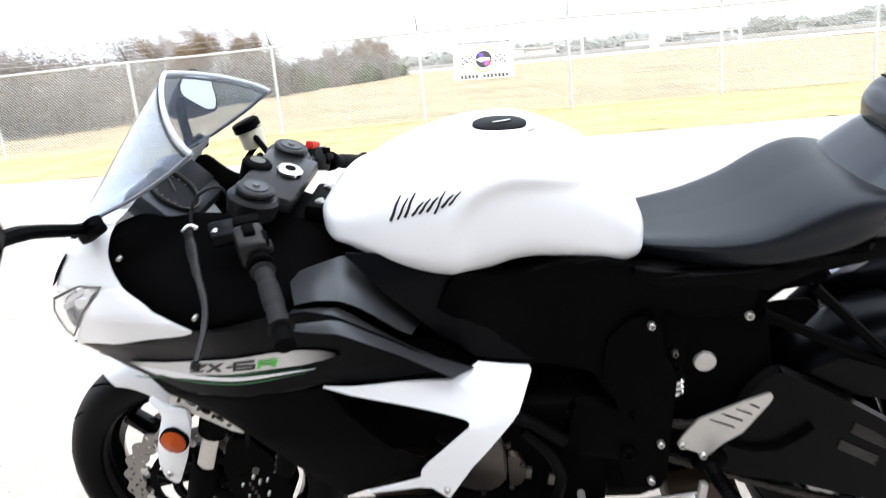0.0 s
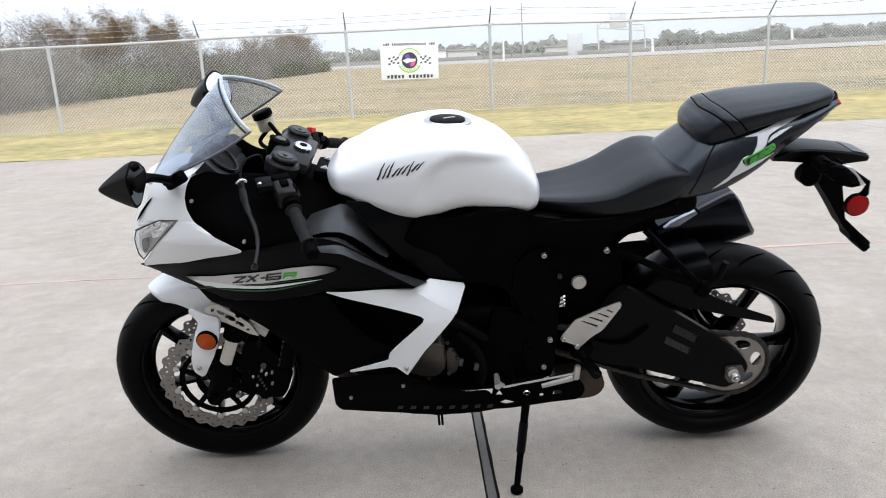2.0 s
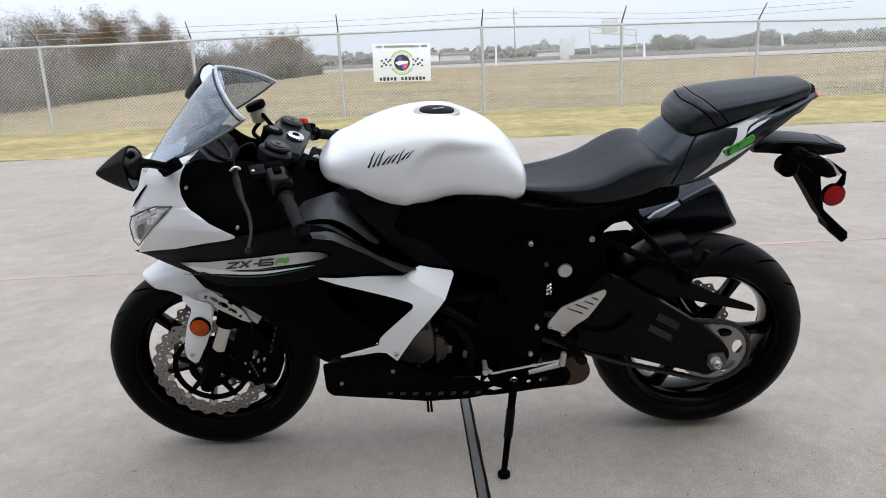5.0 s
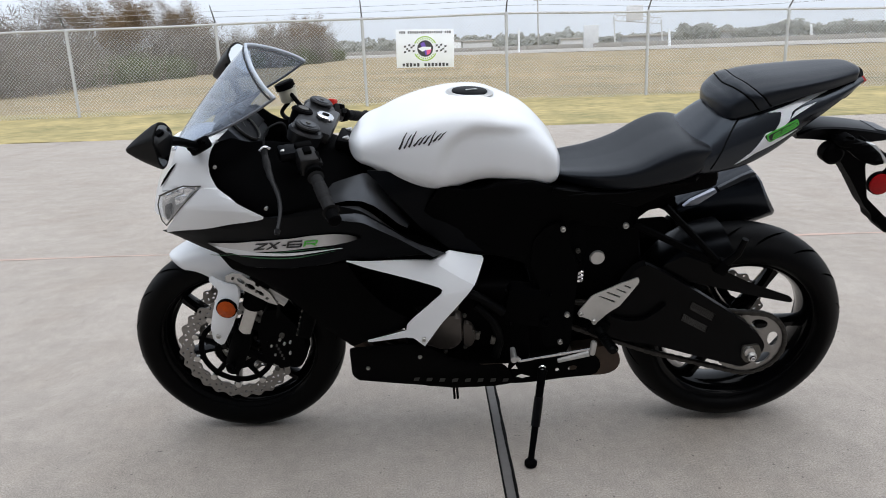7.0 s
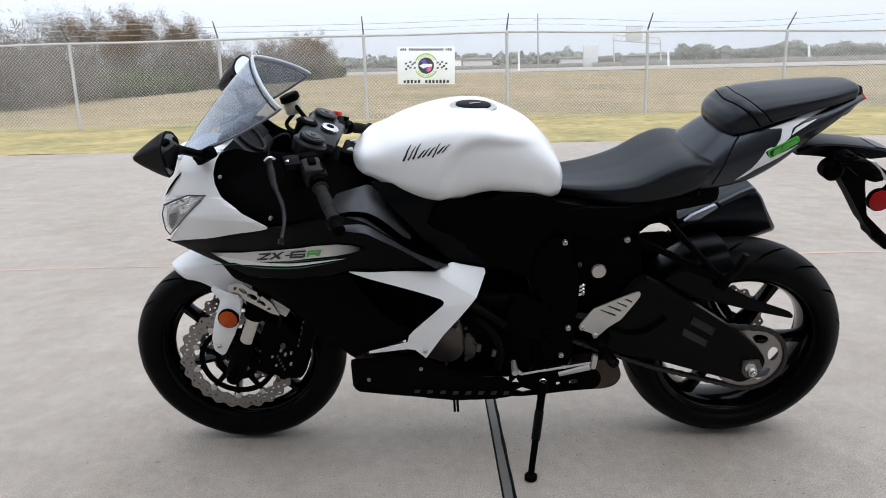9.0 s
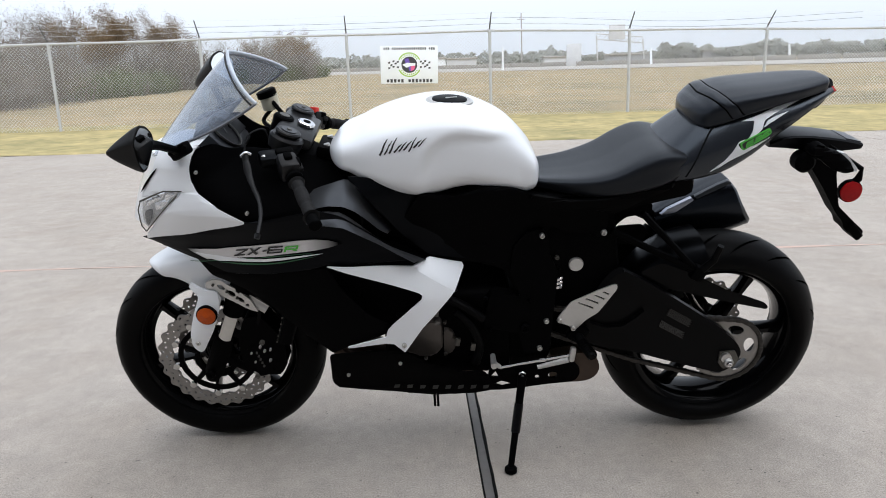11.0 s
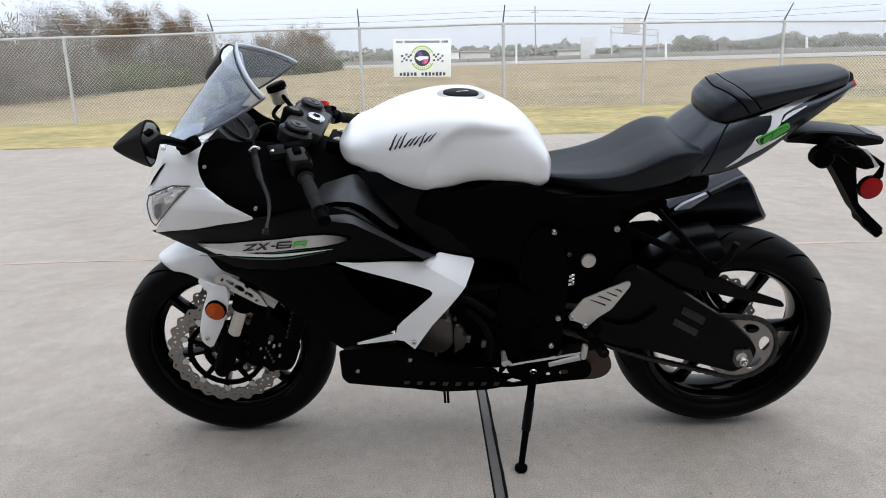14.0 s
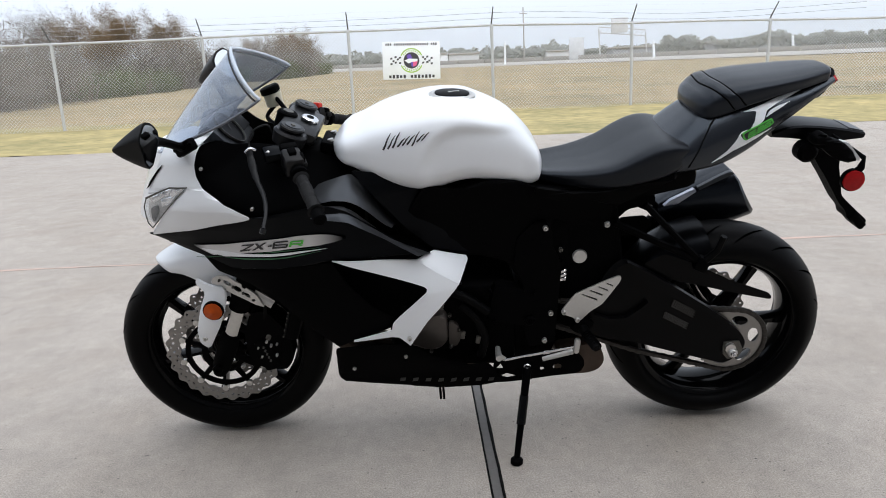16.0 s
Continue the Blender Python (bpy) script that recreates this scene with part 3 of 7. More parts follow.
for k in range(-6, 8):
    x = -1.87 + 2.985 * k
    m = pose(x, fence_y(x), -0.05 + dip(x), random.uniform(-0.5, 0.5), random.uniform(-0.5, 0.5), TURN)
    if k == -6:
        post = part("post", bm0, ZINC, fence)
        cap = part("post_cap", bmc, ZINC, post)
        arm = part("barb_arm", bm1, RUST, post, "dark steel arm for barbed wire")
        post.matrix_basis = m
    else:
        p = new("post", post.data)
        p.parent, p.matrix_basis = fence, m
        for src in (cap, arm):
            q = new(src.name.split(".")[0], src.data)
            q.parent = p
rail = [(x, fence_y(x), 1.70 + dip(x) + 0.008 * math.sin(x * 1.3)) for x in steps(-20.2, 22.5, 56)]
part("top_rail", tube(rail, 0.024, n=8), ZINC, fence)
for k, (dy, dz) in enumerate(((-0.09, 1.85), (-0.19, 1.95), (-0.29, 2.045))):
    line = [(x, fence_y(x) + dy, dz + dip(x) - 0.02 * abs(math.sin((x + 1.87) / 2.985 * math.pi))) for x in steps(-20.2, 22.5, 84)]
    bm = tube(line, 0.0022, n=4)
    for i in range(170):
        x = -20 + i * 0.25
        z = dz + dip(x) - 0.02 * abs(math.sin((x + 1.87) / 2.985 * math.pi))
        tube([(x, fence_y(x) + dy - 0.012, z - 0.02), (x + 0.012, fence_y(x) + dy + 0.012, z + 0.02)], 0.002, bm, n=3)
    part("barbed_wire", bm, PALEWIRE, fence)


def chain_link(x0, x1, z0, z1, pitch, r):
    """Zigzag wires: each bends at every crossing, so that the diamonds stand proud by turns."""
    vs, fs = [], []
    height = z1 - z0
    n = int(height / (pitch * 0.5))
    dz = height / n
    cols = int((x1 - x0) / pitch)
    for c in range(cols):
        for s in (-1, 1):
            xa = x0 + (c + 0.5) * pitch
            ring0 = None
            for i in range(n + 1):
                x = xa + s * pitch * 0.25 * (1 if i % 2 else -1) + s * pitch * 0.25
                z = z0 + dz * i + dip(x)
                y = fence_y(x) + s * r * 0.8
                k = len(vs)
                vs += [(x - r, y, z), (x + r * 0.5, y - r, z), (x + r * 0.5, y + r, z)]
                if ring0 is not None:
                    for a in range(3):
                        b = (a + 1) % 3
                        fs.append((ring0 + a, ring0 + b, k + b, k + a))
                ring0 = k
    me = bpy.data.meshes.new("chain_link")
    me.from_pydata(vs, [], fs)
    return me


me = chain_link(-17.5, 19.5, -0.04, 1.725, 0.072, 0.0042)
me.materials.append(WIRE)
ob = new("chain_link", me)
ob.parent = fence
tagged(ob, "diamond chain-link wire mesh", kind="stuff")

# ---- sign hung on the fence: a pale board with a round emblem; its words are plain bars ----
SX0, SX1, SZ0, SZ1 = -1.195, 0.005, 0.715, 1.48
cx, cz = (SX0 + SX1) / 2, (SZ0 + SZ1) / 2
sign = holder("sign", "white rectangular banner with round emblem wired to the fence", "sign", pose(cx, fence_y(cx) - 0.05, cz, 0, 1.2, TURN))
part("board", rbox((1.20, 0.008, 0.765), bevel=0.002), SIGNWHITE, sign)
ys = -0.0055


def disc(r0, r1, a0, a1, x=0.0, z=0.0, n=28):
    bm = bmesh.new()
    pts = []
    for k in range(n + 1):
        a = radians(a0 + (a1 - a0) * k / n)
        pts.append((bm.verts.new((x + r1 * math.cos(a), ys, z + r1 * math.sin(a))), bm.verts.new((x + r0 * math.cos(a), ys, z + r0 * math.sin(a)))))
    for a, b in zip(pts, pts[1:]):
        bm.faces.new((a[0], b[0], b[1], a[1]))
    return bm


part("emblem_disc", disc(0.001, 0.165, 0, 360), INK, sign, "black round emblem")
for a0, a1 in ((25, 155), (205, 335)):
    part("emblem_ring", disc(0.225, 0.25, a0, a1), LIME, sign, "green ring round the emblem")
    for k in range(9):
        a = radians(a0 + 12 + (a1 - a0 - 24) * k / 8)
        part("emblem_letter_bar", rbox((0.022, 0.002, 0.03), (0.198 * math.cos(a), ys, 0.198 * math.sin(a)), (0, -math.degrees(a) + 90, 0), bevel=0), LIME, sign)


def patch(points, mat, name, lift=0.0):
    bm = bmesh.new()
    bm.faces.new([bm.verts.new((x, ys - 0.002 - lift, z)) for x, z in points])
    part(name, bm, mat, sign)


patch([(-0.10, 0.11), (-0.02, 0.13), (0.02, 0.04), (-0.08, 0.03)], VIOLET, "violet_patch")
patch([(-0.15, 0.0), (-0.05, 0.04), (0.13, 0.03), (0.12, -0.02), (0.02, -0.03), (-0.06, -0.06)], SIGNWHITE, "white_patch", 0.001)
patch([(0.0, -0.03), (0.13, -0.01), (0.10, -0.10), (0.03, -0.13)], PINK, "pink_patch")
patch([(-0.02, -0.04), (0.03, -0.03), (0.03, -0.13), (0.0, -0.12)], VIOLET, "violet_patch", 0.001)
for s in (-1, 1):
    for i in range(5):
        for j in range(3):
            if (i + j) % 2 == 0:
                x, z = s * (0.24 + 0.045 * i), -0.05 + 0.055 * j + 0.02 * math.sin(i * 1.3)
                patch([(x - 0.021, z - 0.02), (x + 0.021, z - 0.014), (x + 0.023, z + 0.022), (x - 0.019, z + 0.016)], INK, "flag_check")
for z, h, n, w in ((0.325, 0.052, 24, 1.08), (-0.325, 0.07, 13, 0.98)):
    for k in range(n):
        if (n == 24 and k in (3, 20)) or (n == 13 and k in (5,)):
            continue
        x = -w / 2 + w * (k + 0.5) / n
        tall = h * (1.0 if (k * 7) % 3 else 0.8)
        patch([(x - w / n * 0.32, z - tall / 2), (x + w / n * 0.32, z - tall / 2), (x + w / n * 0.32, z + tall / 2), (x - w / n * 0.32, z + tall / 2)], INK, "lettering_bar")


# ---- trees and brush ----
def twiggy(height, spread, count, seed, leaf, leafy, leaf_size, trunk_r, name="tree", label="", group=""):
    """A tree: a tapered trunk, limbs that fork twice, fine twigs and loose leaves with gaps."""
    rnd = random.Random(seed)
    wood, tips = bmesh.new(), []

    def grow(p, way, length, r, level):
        pts, rad = [p], [r]
        for k in range(3):
            way = (way + Vector((rnd.uniform(-1, 1), rnd.uniform(-1, 1), rnd.uniform(-0.3, 0.6))) * 0.22).normalized()
            p = p + way * length / 3
            pts.append(p)
            rad.append(r * (1 - 0.2 * (k + 1)))
        tube(pts, rad, wood, n=5 if level < 2 else 3, caps=False)
        if level == 3:
            tips.extend(pts[1:])
            return
        for k in range(count if level else count + 2):
            q = pts[1 + (k % 3)] if level else pts[1].lerp(pts[3], rnd.random())
            a = rnd.uniform(0, 6.28)
            out = Vector((math.cos(a), math.sin(a), rnd.uniform(0.2, 1.0))) * spread + way * 0.6
            grow(q, out.normalized(), length * rnd.uniform(0.5, 0.75), rad[-1] * 0.7, level + 1)
    grow(Vector((0, 0, -0.1)), Vector((0, 0, 1)), height * 0.42, trunk_r, 0)
    tree = holder(name, label, "tree", group=group)
    part("trunk", wood, BARK, tree)
    vs, fs = [], []
    for q in tips:
        for _ in range(leafy):
            c = q + Vector((rnd.gauss(0, 1), rnd.gauss(0, 1), rnd.gauss(0, 0.9))) * height * 0.032
            a, b = Vector((rnd.gauss(0, 1), rnd.gauss(0, 1), rnd.gauss(0, 1))).normalized(), Vector((rnd.gauss(0, 1), rnd.gauss(0, 1), rnd.gauss(0, 1))).normalized()
            s = leaf_size * rnd.uniform(0.5, 1.5)
            k = len(vs)
            vs += [c - a * s, c + b * s * 0.7, c + a * s]
            fs.append((k, k + 1, k + 2))
    me = bpy.data.meshes.new("crown")
    me.from_pydata(vs, [], fs)
    me.materials.append(leaf)
    crown = new("crown", me)
    crown.parent = tree
    return tree


def brush(seed, n, size, mat, name, label, flat=1.0, leaf=0.05):
    """A thicket: bent stems and a cloud of thin twigs with an uneven top."""
    rnd = random.Random(seed)
    bush = holder(name, label, "bush", group="thicket along the field")
    stems = bmesh.new()
    for _ in range(16):
        a, r = rnd.uniform(0, 6.28), rnd.random() ** 0.5 * size * 0.8
        x, y, h = r * math.cos(a), r * math.sin(a), size * rnd.uniform(0.6, 1.25) * flat
        tube([(x * 0.7, y * 0.7, -0.1), (x, y, h * 0.5), (x * 1.15 + rnd.uniform(-.2, .2), y * 1.15, h)], [0.035, 0.022, 0.008], stems, n=4, caps=False)
    part("stem_clump", stems, BARK, bush)
    vs, fs = [], []
    lobes = [(rnd.uniform(-1, 1) * size, rnd.uniform(-1, 1) * size * 0.8, rnd.uniform(0.25, 1.0) * size * flat, rnd.uniform(0.25, 0.55) * size) for _ in range(12)]
    for i in range(n):
        lx, ly, lz, lr = lobes[i % 12]
        c = Vector((lx + rnd.gauss(0, 0.6) * lr, ly + rnd.gauss(0, 0.6) * lr, max(0.02, lz + rnd.gauss(0, 0.6) * lr)))
        a = Vector((rnd.gauss(0, 0.6), rnd.gauss(0, 0.6), rnd.gauss(0.5, 0.6))).normalized()
        b = a.orthogonal().normalized()
        s = leaf * rnd.uniform(0.6, 2.2)
        k = len(vs)
        vs += [c - a * s, c + b * s * 0.22, c + a * s]
        fs.append((k, k + 1, k + 2))
    me = bpy.data.meshes.new("twig_mass")
    me.from_pydata(vs, [], fs)
    me.materials.append(mat)
    tw = new("twig_mass", me)
    tw.parent = bush
    return bush


brushes = [brush(3, 9000, 1.7, TWIG, "bush", "bare grey winter thicket of brush", 0.95, 0.09),
           brush(4, 9000, 1.7, TWIG, "bush", "bare grey winter thicket of brush", 1.1, 0.08),
           brush(5, 8000, 1.3, GREENLEAF, "bush", "low dull green evergreen bush in the thicket", 0.9, 0.07)]
trees = [twiggy(6.0, 0.55, 4, 11, BROWNLEAF, 52, 0.036, 0.11, label="tall tree with clumps of brown winter leaves", group="trees along the field"),
         twiggy(6.0, 0.42, 4, 12, TWIG, 16, 0.034, 0.09, label="tall bare grey winter tree", group="trees along the field"),
         twiggy(5.5, 0.65, 4, 13, BROWNLEAF, 60, 0.038, 0.10, label="tall tree with clumps of brown winter leaves", group="trees along the field")]
rnd = random.Random(8)
used = set()


def plant(kinds, i, x, y, s):
    m = pose(x, y, swell(x, y) - 0.02, 0, 0, rnd.uniform(0, 360)) @ Matrix.Scale(s, 4)
    src = kinds[i]
    if src.name not in used:
        used.add(src.name)
        src.matrix_basis = m
        return src
    made = copy_thing(src, pose(0, 0, 0))
    made.matrix_basis = m
    return made


for k in range(34):
    y = 24 + k * 3.2
    for row in range(2):
        plant(brushes, (k + row) % 2 if rnd.random() < 0.48 else 2, -17.6 - row * 2.6 - 0.028 * (y - 24) + rnd.uniform(-0.7, 0.7), y + rnd.uniform(-1, 1), rnd.uniform(0.75, 1.2) * (1.0 + 0.003 * y))
def top_of(tree):
    return max(v.co.z for part_ in tree.children for v in part_.data.vertices)


heights = [top_of(t) for t in trees]
for i, x, y, top in ((1, -21.5, 36.5, 4.6), (1, -21.5, 38.6, 5.0), (1, -22.5, 40.2, 5.5), (0, -21.5, 42.9, 5.5), (1, -23.0, 44.5, 5.2), (2, -21.6, 45.6, 5.2), (0, -21.5, 48.3, 6.1), (2, -22.2, 50.4, 5.9), (1, -21.5, 52.7, 5.9),
                     (1, -22.0, 55.8, 5.6), (2, -21.5, 58.6, 6.5), (0, -21.8, 60.4, 6.2), (2, -21.5, 63.4, 5.1), (1, -24.0, 82.5, 5.3), (0, -24.5, 100, 6.3), (2, -24.0, 107, 6.9), (0, -24.0, 116, 7.7), (2, -24.0, 124, 8.3),
                     (2, -24.0, 135, 8.7), (1, -25.0, 33, 4.8), (1, -26.0, 47, 5.3), (1, -24.0, 150, 7.0)):
    plant(trees, i, x, y, top / heights[i])


# ---- distance: road, treeline, poles and low buildings ----
def across(s, off=0.0):
    """A place on the far road, s from right to left."""
    return 75 - 110 * s + off * 0.54, 92 + 70 * s + off * 0.84


bm = bmesh.new()
left, right_, crest = [], [], []
for k in range(41):
    s = -1.2 + 3.6 * k / 40
    for row, off, z in ((left, 0, -0.02), (crest, 1.6, 0.32), (right_, 22, 0.45)):
        x, y = across(s, off)
        row.append(bm.verts.new((x, y, z)))
for a, b in ((left, crest), (crest, right_)):
    for k in range(40):
        bm.faces.new((a[k], a[k + 1], b[k + 1], b[k]))
thing("road", bm, ASPHALT, "pale raised highway beyond the field", "road", kind="structure")
bm = bmesh.new()
for k in range(60):
    x, y = across(-1.0 + 3.2 * k / 60, 24)
    x2, y2 = across(-1.0 + 3.2 * (k + 0.97) / 60, 24)
    mid, length = ((x + x2) / 2, (y + y2) / 2), math.hypot(x2 - x, y2 - y)
    rbox((length, 0.4, 0.85), (*mid, 0.85), (0, 0, math.degrees(math.atan2(y2 - y, x2 - x))), 0.03, bm)
thing("barrier", bm, ASPHALT, "long pale concrete traffic barrier along the highway", "barrier", kind="structure")


def far_woods(seed, n, length, depth, height, leaf):
    rnd = random.Random(seed)
    vs, fs = [], []
    for _ in range(n):
        x = rnd.uniform(0, length)
        top = height * (0.62 + 0.3 * noise.noise((x * 0.09, seed, 0)) + 0.25 * noise.noise((x * 0.35, seed, 4)))
        c = Vector((x, rnd.uniform(0, depth), top * rnd.random() ** 0.55))
        a = Vector((rnd.gauss(0, 1), rnd.gauss(0, 1), rnd.gauss(0, 1))).normalized() * leaf * rnd.uniform(0.6, 1.5)
        b = a.orthogonal() * 0.7
        k = len(vs)
        vs += [c - a, c + b, c + a]
        fs.append((k, k + 1, k + 2))
    me = bpy.data.meshes.new("far_woods")
    me.from_pydata(vs, [], fs)
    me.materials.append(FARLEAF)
    return me


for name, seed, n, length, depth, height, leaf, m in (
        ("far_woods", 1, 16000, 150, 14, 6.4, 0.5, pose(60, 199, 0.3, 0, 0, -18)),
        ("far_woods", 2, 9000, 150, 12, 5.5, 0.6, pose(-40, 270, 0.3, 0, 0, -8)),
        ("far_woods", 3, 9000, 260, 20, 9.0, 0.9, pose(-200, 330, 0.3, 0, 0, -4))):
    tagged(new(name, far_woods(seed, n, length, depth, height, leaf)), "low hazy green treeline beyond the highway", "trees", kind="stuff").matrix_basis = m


def far_box(points, y, depth, mat, name, label, category, bevel=0.1):
    """A far upright thing between two corners (x, z) at a distance."""
    (x0, z0), (x1, z1) = points
    lo, hi = min(z0, z1, 0.0), max(z0, z1)
    return thing(name, rbox((abs(x1 - x0), depth, hi - lo), ((x0 + x1) / 2, y, (lo + hi) / 2), bevel=bevel), mat, label, category)


def pole(points, y, r, mat, name, label):
    (x0, z0), (x1, z1) = points
    return thing(name, tube([(x0, y, min(z0, z1, 0.2)), (x1, y, max(z0, z1))], [r, r * 0.7], n=8), mat, label, "pole")


post_line = [(17.48, 11.01), (17.65, 0.29)]
up_pole = pole((post_line[1], post_line[0]), 150, 0.15, ASPHALT, "utility_pole", "slim grey utility pole by the highway")
(x, z) = post_line[0]
part("cross_arm", rbox((1.6, 0.12, 0.12), (x, 150, z - 1.2), bevel=0.02), ASPHALT, up_pole)
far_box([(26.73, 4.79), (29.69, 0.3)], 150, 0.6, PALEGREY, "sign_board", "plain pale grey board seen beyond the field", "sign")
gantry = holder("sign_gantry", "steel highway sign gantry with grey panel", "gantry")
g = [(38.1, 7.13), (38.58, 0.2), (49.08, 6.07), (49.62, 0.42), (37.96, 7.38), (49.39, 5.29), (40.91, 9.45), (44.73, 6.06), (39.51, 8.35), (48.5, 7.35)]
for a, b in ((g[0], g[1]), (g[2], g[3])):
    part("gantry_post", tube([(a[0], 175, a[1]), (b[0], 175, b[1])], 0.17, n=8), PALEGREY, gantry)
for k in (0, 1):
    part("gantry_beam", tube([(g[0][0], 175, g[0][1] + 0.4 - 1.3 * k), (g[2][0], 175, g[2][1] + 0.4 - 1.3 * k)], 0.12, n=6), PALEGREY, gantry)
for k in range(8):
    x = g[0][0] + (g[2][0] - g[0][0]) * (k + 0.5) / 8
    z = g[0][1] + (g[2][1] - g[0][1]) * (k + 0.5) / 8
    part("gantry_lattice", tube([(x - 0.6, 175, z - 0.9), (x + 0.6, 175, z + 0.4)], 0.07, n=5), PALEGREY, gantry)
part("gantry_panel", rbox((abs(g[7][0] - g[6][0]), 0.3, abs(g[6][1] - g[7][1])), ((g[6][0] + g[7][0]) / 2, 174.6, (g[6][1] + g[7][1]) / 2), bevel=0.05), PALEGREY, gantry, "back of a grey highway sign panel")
for p, r in (([(38.04, 3.23), (38.25, 1.02)], 0.25), ([(62.54, 3.13), (62.92, 0.35)], 0.28), ([(84.21, 2.7), (84.5, 0.12)], 0.18), ([(11.91, 4.19), (11.89, 2.13)], 0.2)):
    pole((p[1], p[0]), 130, r, SIGNWHITE, "light_pole", "pale post beside the highway")
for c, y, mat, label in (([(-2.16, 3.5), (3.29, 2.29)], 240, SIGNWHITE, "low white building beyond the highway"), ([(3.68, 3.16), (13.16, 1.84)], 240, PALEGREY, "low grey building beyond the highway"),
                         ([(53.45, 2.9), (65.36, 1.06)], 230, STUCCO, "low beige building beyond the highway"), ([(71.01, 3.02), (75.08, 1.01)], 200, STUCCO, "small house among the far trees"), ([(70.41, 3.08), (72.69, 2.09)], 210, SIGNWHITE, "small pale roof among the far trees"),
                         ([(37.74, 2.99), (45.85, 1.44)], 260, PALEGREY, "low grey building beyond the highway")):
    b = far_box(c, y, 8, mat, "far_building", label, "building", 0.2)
    (x0, z0), (x1, z1) = c
    part("roof", rbox((abs(x1 - x0) * 1.04, 9, 0.5), ((x0 + x1) / 2, y, max(z0, z1) + 0.2), bevel=0.15), ASPHALT, b)
tank_ = [(186.78, 9.3), (187.44, 1.98)]
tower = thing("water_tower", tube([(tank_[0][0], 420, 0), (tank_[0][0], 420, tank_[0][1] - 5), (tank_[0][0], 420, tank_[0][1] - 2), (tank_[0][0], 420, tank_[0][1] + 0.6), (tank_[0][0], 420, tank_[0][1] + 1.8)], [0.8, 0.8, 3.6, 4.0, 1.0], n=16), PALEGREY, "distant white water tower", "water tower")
wires = [(-17.27, 10.24), (17.49, 10.15), (86.31, 9.33)]
for dz in (0, -1.1):
    line = [(wires[0][0] - 60, 150, wires[0][1] + dz), (wires[0][0], 150, wires[0][1] + dz - 0.3), (wires[1][0], 150, wires[1][1] + dz), ((wires[1][0] + wires[2][0]) / 2, 150, wires[1][1] + dz - 1.6), (wires[2][0], 150, wires[2][1] + dz)]
    thing("power_line", tube(bend(line, 8), 0.035, n=4), RUST, "thin overhead power line", "cable")


# ---- motorcycle: along, sideways and height in the bike's own upright frame; it leans on its side stand ----
LEAN = 14.5
bike = holder("motorcycle", "white and black sport motorcycle leaning on its side stand", "motorcycle", pose(0, 0, 0.003, LEAN, 0, 0))
FX, FH, FR = -0.681, 0.293, 0.293
RX, RH, RR = 0.698, 0.294, 0.294


def tyre(name, x, h, R, w, rim_r, parent):
    prof = []
    for k in range(25):
        a = radians(-112 + 224 * k / 24)
        wide = w / 2
        r = R - (wide * 0.78) * (1 - math.cos(a) ** 1) if abs(a) < radians(80) else None
        y = wide * math.sin(a) ** 1
        if r is None:
            t = (abs(math.degrees(a)) - 80) / 32
            edge = R - wide * 0.78 * (1 - math.cos(radians(80)))
            r = edge + (rim_r - edge) * t
            y = math.copysign(wide * (math.sin(radians(80)) - 0.16 * t * t), a)
        prof.append((r, y))
    prof += [(rim_r - 0.004, prof[-1][1] * 0.9), (rim_r - 0.004, prof[0][1] * 0.9)]
    return part(name, lathe(prof, (x, 0, h), 96, closed=True), RUBBER, parent, "black rubber sport tyre", 50)


def grooves(x, h, R, w, parent, count, slant):
    """Tread grooves: near-black strips just above the rubber paint the shade inside slots that curve from the crown to
    the shoulder.
    """
    for k in range(count):
        for s in (-1, 1):
            bm = bmesh.new()
            a0 = 2 * math.pi * (k + (0.5 if s > 0 else 0)) / count
            rows = []
            for i in range(9):
                t = i / 8
                lat = radians(8 + 48 * t)
                a = a0 + slant * (t - 0.15 * t * t)
                half = 0.0042 * (1 - abs(2 * t - 1) ** 3) + 0.0005
                r = R - w / 2 * 0.78 * (1 - math.cos(lat)) + 0.0012
                y = s * w / 2 * math.sin(lat)
                rows.append([bm.verts.new((x + r * math.cos(a + d / R), y, h + r * math.sin(a + d / R))) for d in (-half, half)])
            for p, q in zip(rows, rows[1:]):
                bm.faces.new((p[0], p[1], q[1], q[0]))
            part("tread_groove", bm, GROOVE, parent)


